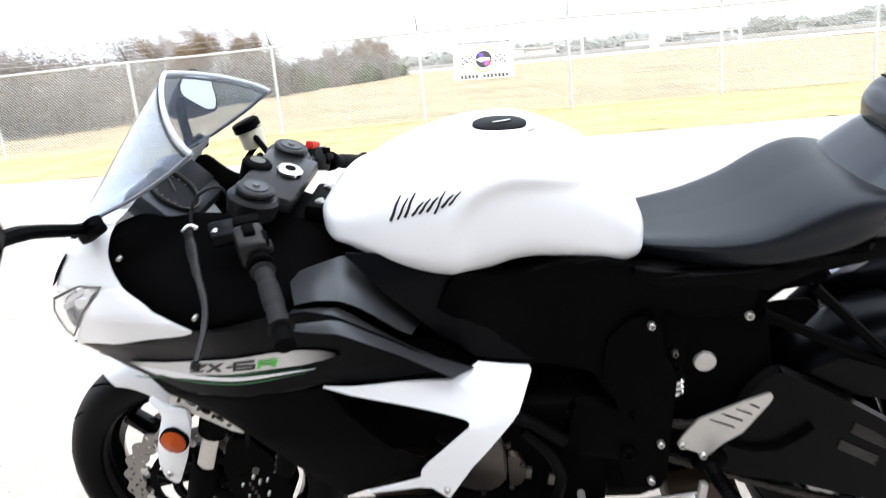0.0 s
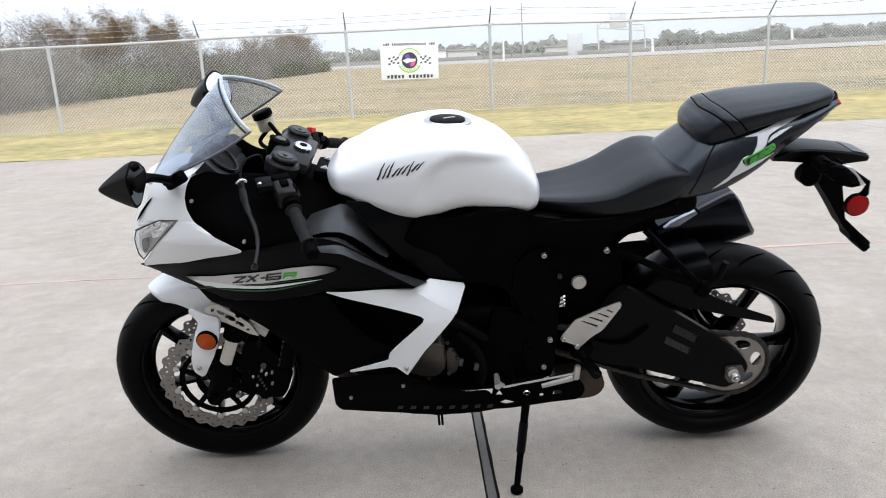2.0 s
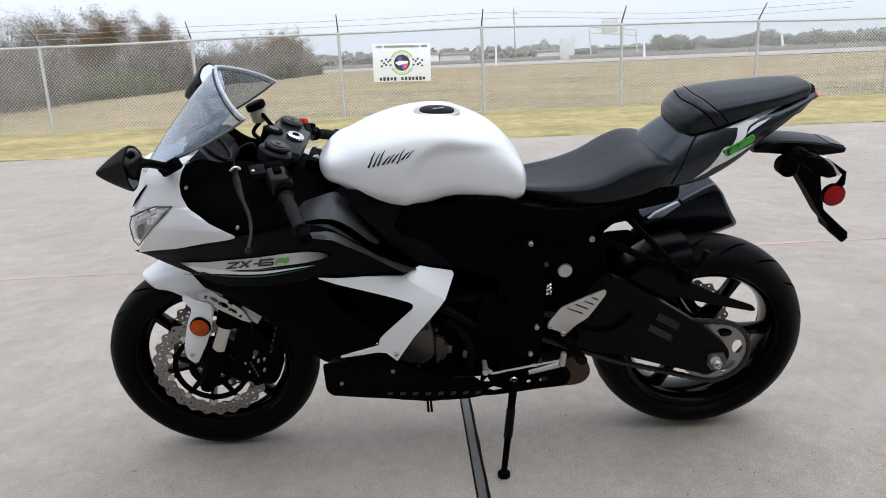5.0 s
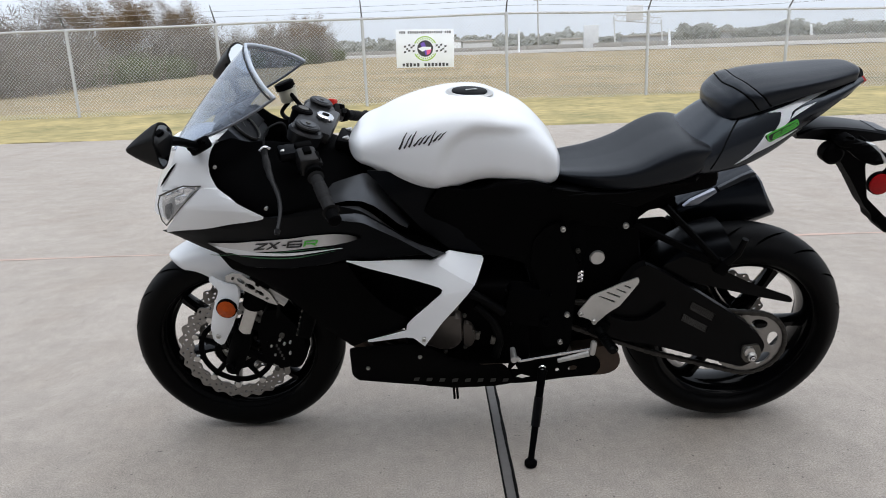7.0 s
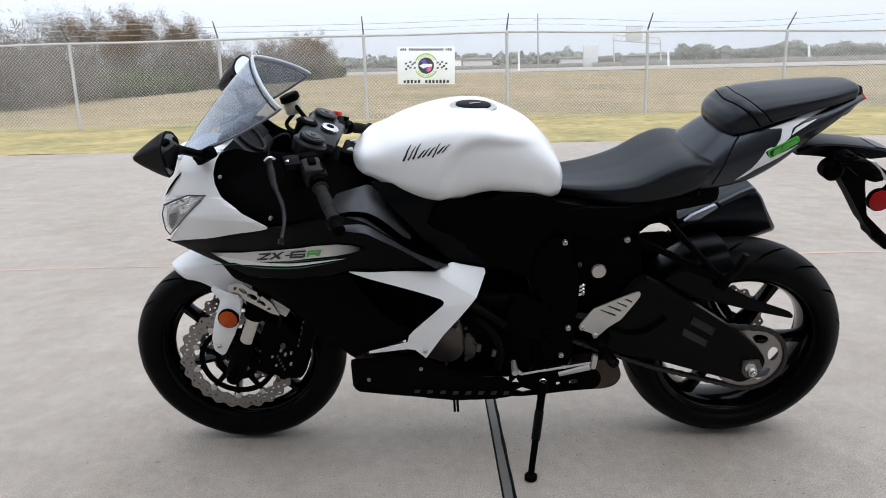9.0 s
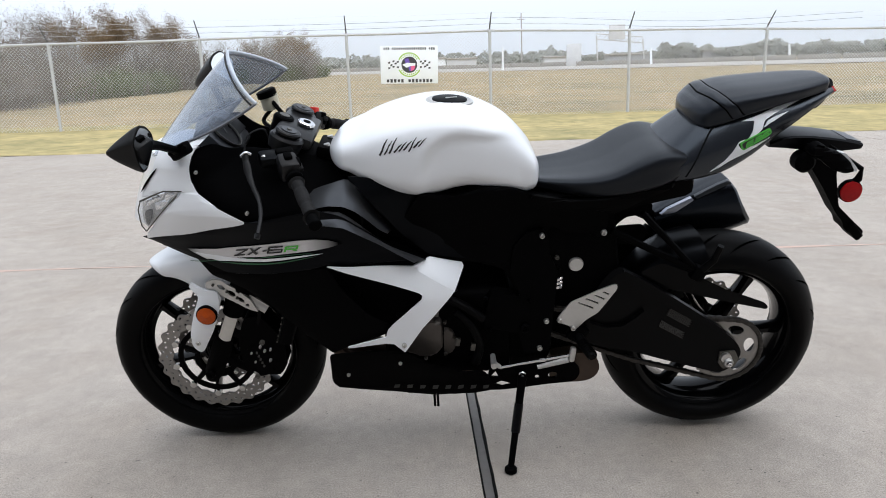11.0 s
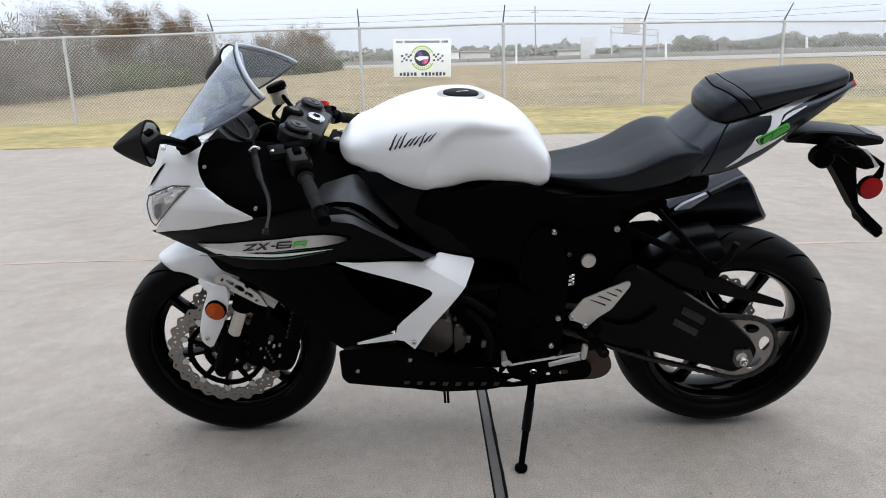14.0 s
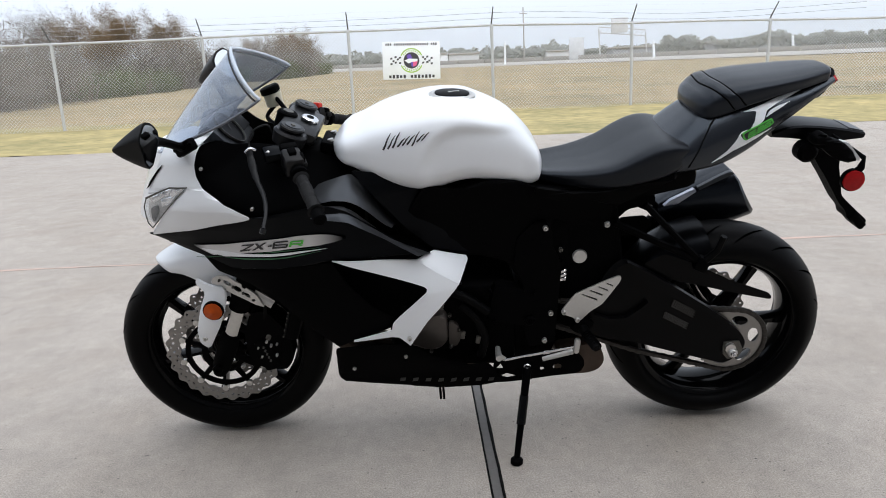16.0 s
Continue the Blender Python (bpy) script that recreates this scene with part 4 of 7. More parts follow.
def rim(x, h, r, w, spokes, hub_r, hub_w, parent, fat, turn=0.28):
    prof = [(r + 0.006, -w / 2), (r - 0.002, -w / 2 + 0.004), (r - 0.012, -w / 2 + 0.012), (r - 0.022, -w / 2 + 0.03), (r - 0.028, 0),
            (r - 0.022, w / 2 - 0.03), (r - 0.012, w / 2 - 0.012), (r - 0.002, w / 2 - 0.004), (r + 0.006, w / 2), (r + 0.001, w / 2 - 0.006), (r - 0.016, 0), (r + 0.001, -w / 2 + 0.006)]
    hoop = part("rim", lathe(prof, (x, 0, h), 72, closed=True), GLOSS, parent, "gloss black cast rim")
    part("hub", lathe([(0.012, -hub_w / 2 - 0.006), (hub_r * 0.7, -hub_w / 2), (hub_r, -hub_w / 2 + 0.012), (hub_r * 0.8, 0), (hub_r, hub_w / 2 - 0.012), (hub_r * 0.7, hub_w / 2), (0.012, hub_w / 2 + 0.006)], (x, 0, h), 32), GLOSS, hoop)
    for k in range(spokes):
        a = 2 * math.pi * k / spokes + turn
        rings = []
        for i in range(7):
            t = i / 6
            rr = hub_r * 0.7 + (r - 0.02 - hub_r * 0.7) * t
            half = fat * (1.25 - 0.55 * math.sin(math.pi * t) - 0.15 * t)
            dep = 0.020 + 0.012 * (1 - t)
            c = Vector((x + rr * math.cos(a), 0, h + rr * math.sin(a)))
            side = Vector((-math.sin(a), 0, math.cos(a)))
            rings.append([c + side * half * u + Vector((0, dep * v, 0)) for u, v in ((-1, -0.4), (-0.5, -1), (0.5, -1), (1, -0.4), (1, 0.4), (0.5, 1), (-0.5, 1), (-1, 0.4))])
        part("spoke", loft(rings), GLOSS, hoop)
    return hoop


def wave_disc(x, y, h, r1, r0, thick, parent, name="brake_disc", mat=DISC, waves=24):
    """A petal brake disc: wavy rims and staggered rows of round holes left open."""
    bm = bmesh.new()
    n, rows = 240, 7
    keep = {}

    def at(i, j, s):
        key = (i % n, j, s)
        if key not in keep:
            a = 2 * math.pi * (i % n) / n
            wob = 0.0045 * math.cos(waves * a)
            r = r0 + (r1 - r0) * j / rows + wob * (0.5 + 0.5 * j / rows)
            keep[key] = bm.verts.new((x + r * math.cos(a), y + s * thick / 2, h + r * math.sin(a)))
        return keep[key]

    def hole(i, j):
        i %= n
        return (j in (1, 5) and i % 8 in (0, 1)) or (j == 3 and i % 8 in (4, 5))
    for i in range(n):
        for j in range(rows):
            if hole(i, j):
                continue
            for s in (-1, 1):
                bm.faces.new([at(i, j, s), at(i + 1, j, s), at(i + 1, j + 1, s), at(i, j + 1, s)])
            for (p, q), out in ((((i, j), (i + 1, j)), j == 0 or hole(i, j - 1)), (((i, j + 1), (i + 1, j + 1)), j == rows - 1 or hole(i, j + 1)),
                                (((i, j), (i, j + 1)), hole(i - 1, j)), (((i + 1, j), (i + 1, j + 1)), hole(i + 1, j))):
                if out:
                    bm.faces.new([at(*p, -1), at(*q, -1), at(*q, 1), at(*p, 1)])
    return part(name, bm, mat, parent, "drilled steel petal brake disc")


front_wheel = part("front_wheel", lathe([(0.013, -0.075), (0.013, 0.075)], (FX, 0, FH), 16), STEEL, bike, "front wheel with black rim and petal discs")
ft = tyre("tyre", FX, FH, FR, 0.122, 0.219, front_wheel)
rim(FX, FH, 0.219, 0.096, 6, 0.042, 0.09, front_wheel, 0.013)
for s in (-1, 1):
    wave_disc(FX, s * 0.068, FH, 0.155, 0.118, 0.0048, front_wheel)
    bm = lathe([(0.045, s * 0.058), (0.06, s * 0.062), (0.06, s * 0.070), (0.045, s * 0.070)], (FX, 0, FH), 32, closed=True)
    for k in range(5):
        a = 2 * math.pi * k / 5 + 0.2
        c, d = math.cos(a), math.sin(a)
        tube([(FX + 0.055 * c, s * 0.066, FH + 0.055 * d), (FX + 0.092 * c, s * 0.067, FH + 0.092 * d)], [0.009, 0.007], bm, n=6)
    lathe([(0.091, s * 0.064), (0.105, s * 0.064), (0.105, s * 0.070), (0.091, s * 0.070)], (FX, 0, FH), 48, bm, closed=True)
    for k in range(10):
        a = 2 * math.pi * k / 10 + 0.2
        tube([(FX + 0.100 * math.cos(a), s * 0.067, FH + 0.100 * math.sin(a)), (FX + 0.116 * math.cos(a), s * 0.067, FH + 0.116 * math.sin(a))], 0.0055, bm, n=6)
    part("disc_carrier", bm, SATIN, front_wheel, "black disc carrier")
    for k in range(10):
        a = 2 * math.pi * k / 10 + 0.2
        part("disc_rivet", lathe([(0.009, s * 0.064), (0.009, s * 0.073), (0.005, s * 0.074)], (FX + 0.116 * math.cos(a), 0, FH + 0.116 * math.sin(a)), 10), STEEL, front_wheel)

rear_wheel = part("rear_wheel", lathe([(0.014, -0.15), (0.014, 0.15)], (RX, 0, RH), 16), STEEL, bike, "rear wheel with black rim, sprocket and disc")
tyre("tyre", RX - 0.012, RH + 0.007, RR + 0.003, 0.182, 0.219, rear_wheel)
rim(RX - 0.004, RH + 0.004, 0.219, 0.146, 6, 0.055, 0.13, rear_wheel, 0.017, 0.0)
wave_disc(RX, 0.085, RH, 0.120, 0.080, 0.005, rear_wheel, waves=18)
grooves(FX, FH, FR, 0.122, front_wheel, 16, -0.42)
grooves(RX - 0.012, RH + 0.007, RR + 0.003, 0.182, rear_wheel, 16, 0.42)

# tank
TOP = along([(-0.335, 0.887), (-0.284, 0.909)] + [(-0.249, 0.922), (-0.209, 0.941), (-0.159, 0.958), (-0.109, 0.97), (-0.059, 0.976), (0.002, 0.974), (0.039, 0.962), (0.089, 0.939), (0.12, 0.919), (0.152, 0.888), (0.184, 0.847)] + [(0.216, 0.799)])
LOW = along([(-0.319, 0.845), (-0.269, 0.836)] + [(-0.229, 0.816), (-0.173, 0.797), (-0.122, 0.786), (-0.088, 0.782), (-0.053, 0.783), (-0.013, 0.793), (0.027, 0.796), (0.084, 0.787), (0.13, 0.776), (0.159, 0.772), (0.19, 0.785)])
WIDE = along([(-0.34, 0.115), (-0.27, 0.140), (-0.18, 0.164), (-0.08, 0.172), (0.02, 0.162), (0.12, 0.140), (0.2, 0.110), (0.24, 0.085)])
NECK = along([(-0.34, 0.085), (-0.27, 0.11), (-0.18, 0.137), (-0.1, 0.146), (-0.03, 0.138), (0.05, 0.134), (0.12, 0.124), (0.2, 0.098), (0.24, 0.07)])
KNEE = along([(-0.111, 0.83), (-0.09, 0.873), (-0.073, 0.896), (-0.051, 0.915)] + [(-0.017, 0.926)] + [(0.029, 0.923)] + [(0.077, 0.916), (0.112, 0.914)] + [(0.14, 0.903), (0.164, 0.876)] + [(0.187, 0.834)])
k0, k1, k2, k3 = (p[0] for p in [(-0.109, 0.886), (-0.035, 0.884), (0.137, 0.879), (0.184, 0.878)])
DENT = along([(k0 - 0.05, 0.0), (k0, 0.002), (k0 + 0.035, 0.013), (k1, 0.015), ((k1 + k2) / 2, 0.014), (k2, 0.010), (k3, 0.0), (k3 + 0.05, 0.0)])


def tank_half(x):
    t, b, w, k = TOP(x), LOW(x), WIDE(x), NECK(x)
    b = min(b, t - 0.03)
    hw = b + 0.34 * (t - b)
    sec = []
    for i in range(17):
        a = math.pi / 2 * i / 16
        sec.append((w * math.sin(a) ** 0.46, hw + (t + 0.002 - hw) * math.cos(a) ** 0.62))
    for i in range(1, 13):
        f = i / 12
        sec.append((w + (k - w) * f ** 3.4, hw - (hw - b) * f))
    sec += [(k * 0.9, b - 0.002), (k * 0.6, b)]
    top, dent = KNEE(x), DENT(x)
    out = []
    for y, h in sec:
        f = min(max((top - h) / 0.028 + 0.5, 0), 1)
        out.append(Vector((y - dent * f * f * (3 - 2 * f) * min(y / 0.08, 1), h, 0)))
    return out


x0, x1 = [(-0.322, 0.859)][0][0], [(0.197, 0.824)][0][0]
tank = part("fuel_tank", hull(x0, x1, 90, tank_half, 0.045, 0.02), PEARL, bike, "pearl white fuel tank", 50)

# rider seat
STOP = along([(0.204, 0.796), (0.286, 0.803), (0.36, 0.822), (0.425, 0.857), (0.475, 0.874), (0.527, 0.866), (0.583, 0.827), (0.616, 0.779)])
SLOW = along([(0.166, 0.776), (0.25, 0.761), (0.331, 0.759), (0.424, 0.775), (0.503, 0.797), (0.532, 0.82)])
SWIDE = along([(0.17, 0.085), (0.25, 0.115), (0.36, 0.15), (0.46, 0.158), (0.53, 0.14), (0.57, 0.10)])


def seat_half(x):
    t, b, w = STOP(x), SLOW(x), SWIDE(x)
    d = max(t - b, 0.02)
    return bend([(0, t - 0.005, 0), (w * 0.5, t - 0.004, 0), (w * 0.85, t - 0.06 * d, 0), (w * 0.955, t - 0.15 * d, 0), (w * 1.0, t - 0.31 * d, 0), (w * 0.985, t - 0.55 * d, 0), (w * 0.93, b, 0), (w * 0.6, b - 0.004, 0)], 4)


part("rider_seat", hull(0.185, 0.568, 44, seat_half, 0, 0.02), RIDERVINYL, bike, "black vinyl rider seat", 50)

# fuel cap
cap = part("fuel_cap", lathe([(0.058, 0), (0.058, 0.004), (0.05, 0.007), (0.044, 0.005), (0.0004, 0.005)], n=40), ALLOY, tank, "brushed ring round the fuel cap")
part("cap_flap", lathe([(0.043, 0.004), (0.043, 0.0075), (0.038, 0.009), (0.0004, 0.0095)], n=40), SATIN, cap, "dark glossy fuel cap flap")
part("cap_key_slot", rbox((0.03, 0.002, 0.006), (0.004, 0.010, 0.0), (0, 25, 0), 0.0005), STEEL, cap)
capx, caph = [(-0.022, 0.972)][0]
cap.matrix_basis = Matrix.Translation((capx, 0, TOP(capx) - 0.0055)) @ Matrix.Rotation(math.atan((TOP(capx + 0.03) - TOP(capx - 0.03)) / 0.06) * -1, 4, "Y") @ Matrix.Rotation(radians(90), 4, "X")


def tank_side(x, h):
    """Half width of the tank's flank."""
    sec = tank_half(x)
    for a, b in zip(sec, sec[1:]):
        if a[1] >= h >= b[1] and a[1] > b[1]:
            return a[0] + (b[0] - a[0]) * (a[1] - h) / (a[1] - b[1])
    return sec[-1][0]


# script mark on the flank: slanted brush strokes
def stroke(line, widths, side, mat, parent, lift=0.0012, name="script_stroke"):
    pts = [Vector(p) for p in line]
    left, right = [], []
    for i, p in enumerate(pts):
        way = (pts[min(i + 1, len(pts) - 1)] - pts[max(i - 1, 0)]).normalized()
        off = Vector((-way.y, way.x)) * widths[min(i, len(widths) - 1)] * 0.36
        left.append(p + off)
        right.append(p - off)
    part(name, plate(left + right[::-1], side, 0.002, 0.012, 0, 0, lift), mat, parent)


for k, (rise, thick) in enumerate(((0.036, 0.0065), (0.030, 0.005), (0.034, 0.006), (0.019, 0.0055), (0.021, 0.005), (0.020, 0.0055), (0.031, 0.005), (0.017, 0.0055), (0.018, 0.004))):
    x, h = -0.188 + 0.0112 * k, 0.889 + 0.0026 * k - (0.006 if k == 6 else 0)
    line = [(x, h), (x + 0.006, h + 0.30 * rise), (x + 0.011, h + 0.65 * rise), (x + 0.019, h + rise)]
    widths = (thick, thick * 0.9, thick * 0.75, thick * 0.35)
    stroke(line, widths, tank_side, DECALBLACK, tank)


# seat cowl and tail
TAILTOP = along([(0.44, 0.835), (0.50, 0.870), (0.56, 0.918), (0.60, 0.938), (0.68, 0.962), (0.78, 0.972), (0.85, 0.985), (0.90, 0.990)])
TAILLOW = along([(0.44, 0.80), (0.50, 0.790), (0.55, 0.791), (0.62, 0.804), (0.66, 0.821), (0.70, 0.845), (0.744, 0.879), (0.80, 0.915), (0.85, 0.948), (0.90, 0.976)])
TAILWIDE = along([(0.44, 0.12), (0.50, 0.142), (0.56, 0.140), (0.62, 0.132), (0.70, 0.118), (0.78, 0.098), (0.85, 0.075), (0.90, 0.045)])


def tail_half(x):
    t, b, w = TAILTOP(x), TAILLOW(x), TAILWIDE(x)
    d = max(t - b, 0.006)
    return bend([(0, t, 0), (w * 0.55, t - 0.04 * d, 0), (w * 0.82, t - 0.2 * d, 0), (w, t - 0.5 * d, 0), (w * 0.97, t - 0.8 * d, 0), (w * 0.85, b, 0), (w * 0.4, b - 0.002, 0)], 4)


def tail_side(x, h):
    sec = tail_half(x)
    for a, b in zip(sec, sec[1:]):
        if a[1] >= h >= b[1] and a[1] > b[1]:
            return a[0] + (b[0] - a[0]) * (a[1] - h) / (a[1] - b[1])
    return sec[0][0] if h > sec[0][1] else sec[-2][0]


tail = part("tail_cowl", body(0.445, 0.895, 40, lambda x: [(p[0], p[1]) for p in tail_half(x)]), TAILPAINT, bike, "satin black tail cowl with white and green graphics", 50)
part("tail_lamp", body(0.876, 0.903, 8, lambda x: [(0, 0.990), (0.03, 0.987), (0.046, 0.980), (0.03, 0.968), (0.01, 0.964)]), REDLENS, tail, "red tail lamp at the tip")
for outline, mat, name in (
        ([(0.589, 0.813), (0.617, 0.826), (0.636, 0.839), (0.669, 0.853), (0.701, 0.869), (0.734, 0.889), (0.691, 0.873), (0.661, 0.866), (0.650, 0.880), (0.669, 0.891), (0.653, 0.886), (0.641, 0.864), (0.625, 0.842)], PEARL, "white_stripe"),
        ([(0.807, 0.968), (0.745, 0.955), (0.695, 0.939), (0.658, 0.928), (0.690, 0.930), (0.685, 0.908), (0.672, 0.886), (0.685, 0.892), (0.707, 0.910), (0.714, 0.930), (0.739, 0.943)], PEARL, "white_stripe"),
        ([(0.710, 0.914), (0.727, 0.924), (0.774, 0.947), (0.741, 0.938), (0.721, 0.929)], PEARL, "white_stripe"),
        ([(0.654, 0.883), (0.726, 0.914), (0.733, 0.901), (0.726, 0.894), (0.667, 0.864), (0.661, 0.867)], GREENPAINT, "green_number_panel")):
    part(name, plate(outline, tail_side, 0.002, 0.02, 0.004, 0, 0.0015 if mat is PEARL else 0.0028), mat, tail)
part("number_ground", plate([(0.659, 0.880), (0.664, 0.884), (0.724, 0.910), (0.729, 0.901), (0.723, 0.896), (0.668, 0.868), (0.664, 0.870)], tail_side, 0.002, 0.02, 0.003, 0, 0.0040), DECALBLACK, tail)
# block figures 636 on it, each of straight strokes
n0, n1 = (Vector(p) for p in [(0.669, 0.8715), (0.726, 0.8985)])
run = (n1 - n0) / 3
rise = Vector((0.001, 0.0105))
for k, lines in enumerate(("TLMlrB", "TMBRr", "TLMlrB")):
    for c in lines:
        (ax, az), (bx, bz) = {"T": ((0, 1), (0.78, 1)), "M": ((0, 0.5), (0.78, 0.5)), "B": ((0, 0), (0.78, 0)), "L": ((0, 0.5), (0, 1)), "l": ((0, 0), (0, 0.5)), "R": ((0.78, 0.5), (0.78, 1)), "r": ((0.78, 0), (0.78, 0.5))}[c]
        p, q = n0 + run * (k + 0.1 + ax) + rise * az, n0 + run * (k + 0.1 + bx) + rise * bz
        stroke([p, q], (0.0036,), tail_side, GREENPAINT, tail, 0.0050, "number_stroke")

stroke([(0.604, 0.926), (0.582, 0.902), (0.563, 0.872), (0.547, 0.839), (0.534, 0.806)], (0.004,), tail_side, SEAL, tail, 0.0012, "panel_seam")

tail_end = [(0.868, 1.006), (0.884, 1.010), (0.896, 1.004), (0.902, 0.990), (0.896, 0.968), (0.884, 0.948), (0.868, 0.932), (0.846, 0.943), (0.866, 0.968), (0.876, 0.990)]
part("tail_end", plate(tail_end, 0.036, 0.072, 0.1, 0.006, 0.006), TAILPAINT, tail, "satin black end of the tail")
# pillion seat
PTOP = along([(0.576, 0.971), (0.596, 0.985), (0.616, 0.991), (0.655, 0.999), (0.756, 1.007), (0.884, 1.015), (0.923, 1.006)])
PLOW = along([(0.536, 0.908), (0.571, 0.912), (0.612, 0.923), (0.679, 0.945), (0.748, 0.962), (0.823, 0.975), (0.90, 0.988)])
PWIDE = along([(0.54, 0.104), (0.57, 0.110), (0.62, 0.116), (0.70, 0.112), (0.80, 0.092), (0.86, 0.066), (0.90, 0.045)])


def pillion_half(x, grow=0.0):
    t, b, w = PTOP(x) + grow, PLOW(x) - grow, PWIDE(x) + grow
    d = max(t - b, 0.012)
    return bend([(0, t, 0), (w * 0.5, t - 0.03 * d, 0), (w * 0.84, t - 0.15 * d, 0), (w * 0.965, t - 0.32 * d, 0), (w, t - 0.50 * d, 0), (w * 0.975, t - 0.78 * d, 0), (w * 0.92, b, 0), (w * 0.5, b, 0)], 4)


p0, p1 = [(0.548, 0.951)][0][0], [(0.891, 1.007)][0][0]
pillion = part("pillion_seat", hull(p0, p1, 60, pillion_half, 0.042, 0.02), VINYL, bike, "black vinyl pillion seat", 50)
# the strap runs back as it comes down the side
rings = []
for i in range(7):
    ring = []
    cols = len(pillion_half(0.65))
    for j in range(cols - 6):
        f = j / (cols - 7)
        x = p0 + 0.036 + 0.052 * f ** 1.4 + 0.026 * i / 6
        q = pillion_half(x, 0.0028 if 0 < i < 6 else 0.0)[j]
        ring.append(Vector((x, q[0], q[1])))
    rings.append([Vector((v.x, -v.y, v.z)) for v in ring[::-1]] + ring)
part("seat_strap", loft(rings, caps=False, closed=False), VINYL, pillion, "black grab strap across the pillion seat", 50)
for i in (0, 6):
    part("strap_seam", tube(rings[i], 0.0021, n=6), PLASTIC, pillion)

# upper cowl, white, left and right
cowl_line = [(-0.712, 0.873), (-0.701, 0.896), (-0.691, 0.916), (-0.674, 0.924), (-0.626, 0.929), (-0.594, 0.941), (-0.563, 0.961), (-0.575, 0.945), (-0.599, 0.925), (-0.61, 0.908), (-0.616, 0.883), (-0.615, 0.858), (-0.602, 0.83), (-0.561, 0.802)] + [(-0.558, 0.798), (-0.517, 0.781), (-0.495, 0.771), (-0.497, 0.765), (-0.543, 0.754), (-0.661, 0.725), (-0.763, 0.697)] + [(-0.758, 0.711), (-0.697, 0.777), (-0.647, 0.823), (-0.64, 0.831), (-0.686, 0.827), (-0.721, 0.813), (-0.751, 0.804), (-0.744, 0.822), (-0.727, 0.848)]
cowl = part("upper_cowl", plate(cowl_line, skin, 0.004, 0.03, 0.006, 0.003, 0.002), PEARL, bike, "pearl white upper cowl")
part("upper_cowl", plate(cowl_line, skin, 0.004, 0.03, 0.006, 0.003, 0.002, right=True), PEARL, bike)
# nose between the lamps
rings = []
for k in range(9):
    t = k / 8
    x, h = -0.845 + 0.085 * t, 0.70 + 0.19 * t ** 0.8
    w = 0.045 + 0.03 * t
    rings.append([Vector((x + 0.05 * abs(u) ** 2, u * w * 1.6, h)) for u in (-1, -0.6, -0.25, 0, 0.25, 0.6, 1)] + [Vector((x + 0.06 + 0.05 * abs(u) ** 2, u * w * 1.5, h - 0.01)) for u in (1, 0.6, 0.25, 0, -0.25, -0.6, -1)])
part("nose_cowl", loft(rings), PEARL, bike, "pearl white nose between the headlamps")
lamp_line = [(-0.757, 0.793), (-0.721, 0.812), (-0.686, 0.826), (-0.643, 0.831), (-0.652, 0.822), (-0.696, 0.78), (-0.757, 0.717), (-0.767, 0.73), (-0.767, 0.755)]
for right in (False, True):
    lamp = part("headlamp", plate(lamp_line, skin, 0.003, 0.025, 0.006, 0.004, -0.016, right=right), LAMPGREY, bike, "clear headlamp with bright reflector and dark bowl")
    part("lamp_lens", plate(lamp_line, skin, 0.002, 0.025, 0.006, 0.0, 0.0, right=right), LENS, lamp, "clear lamp lens")
    for o, d in (([(-0.752, 0.791), (-0.719, 0.809), (-0.685, 0.824), (-0.695, 0.807), (-0.724, 0.792), (-0.75, 0.777)], -0.009), ([(-0.683, 0.825), (-0.645, 0.831), (-0.663, 0.817), (-0.688, 0.801), (-0.691, 0.809)], -0.007), ([(-0.722, 0.791), (-0.69, 0.805), (-0.676, 0.806), (-0.698, 0.785), (-0.72, 0.772)], -0.010)):
        part("lamp_reflector", plate(o, skin, 0.003, 0.02, 0.004, 0.002, d, right=right), REFLECTOR, lamp, "bright faceted reflector")
    for o in ([(-0.755, 0.767), (-0.729, 0.778), (-0.738, 0.749), (-0.754, 0.727), (-0.76, 0.736)],):
        part("lamp_bowl", plate(o, skin, 0.004, 0.02, 0.008, 0.003, -0.008, right=right), BOWL, lamp, "grey lower lamp bowl")
    part("lamp_seal", plate([(-0.76, 0.796), (-0.724, 0.813), (-0.686, 0.83), (-0.637, 0.835), (-0.639, 0.832), (-0.686, 0.827), (-0.722, 0.81), (-0.757, 0.793)], skin, 0.003, 0.02, 0.001, 0, 0.0028, right=right), DARKSTEEL, lamp, "dark seal along the lamp")
    if not right:
        for edge_line in ([(-0.757, 0.793), (-0.766, 0.773), (-0.767, 0.750), (-0.766, 0.731), (-0.757, 0.718)], [(-0.757, 0.718), (-0.727, 0.749), (-0.696, 0.781), (-0.652, 0.823)]):
            stroke(edge_line, (0.0036,), skin, DARKSTEEL, lamp, 0.0030, "lamp_seal")
    part("nose_slit", plate([(-0.751, 0.817), (-0.737, 0.839), (-0.715, 0.864), (-0.698, 0.879), (-0.704, 0.869), (-0.722, 0.848), (-0.743, 0.824)], skin, 0.003, 0.02, 0.002, 0, 0.0034, right=right), PLASTIC, bike, "black slit in the nose cowl")

# inner cockpit panel, black
inner_line = [(-0.631, 0.892), (-0.608, 0.918), (-0.575, 0.925), (-0.540, 0.905), (-0.436, 0.885), (-0.327, 0.850), (-0.265, 0.784), (-0.333, 0.736), (-0.512, 0.741), (-0.605, 0.759), (-0.634, 0.842)]
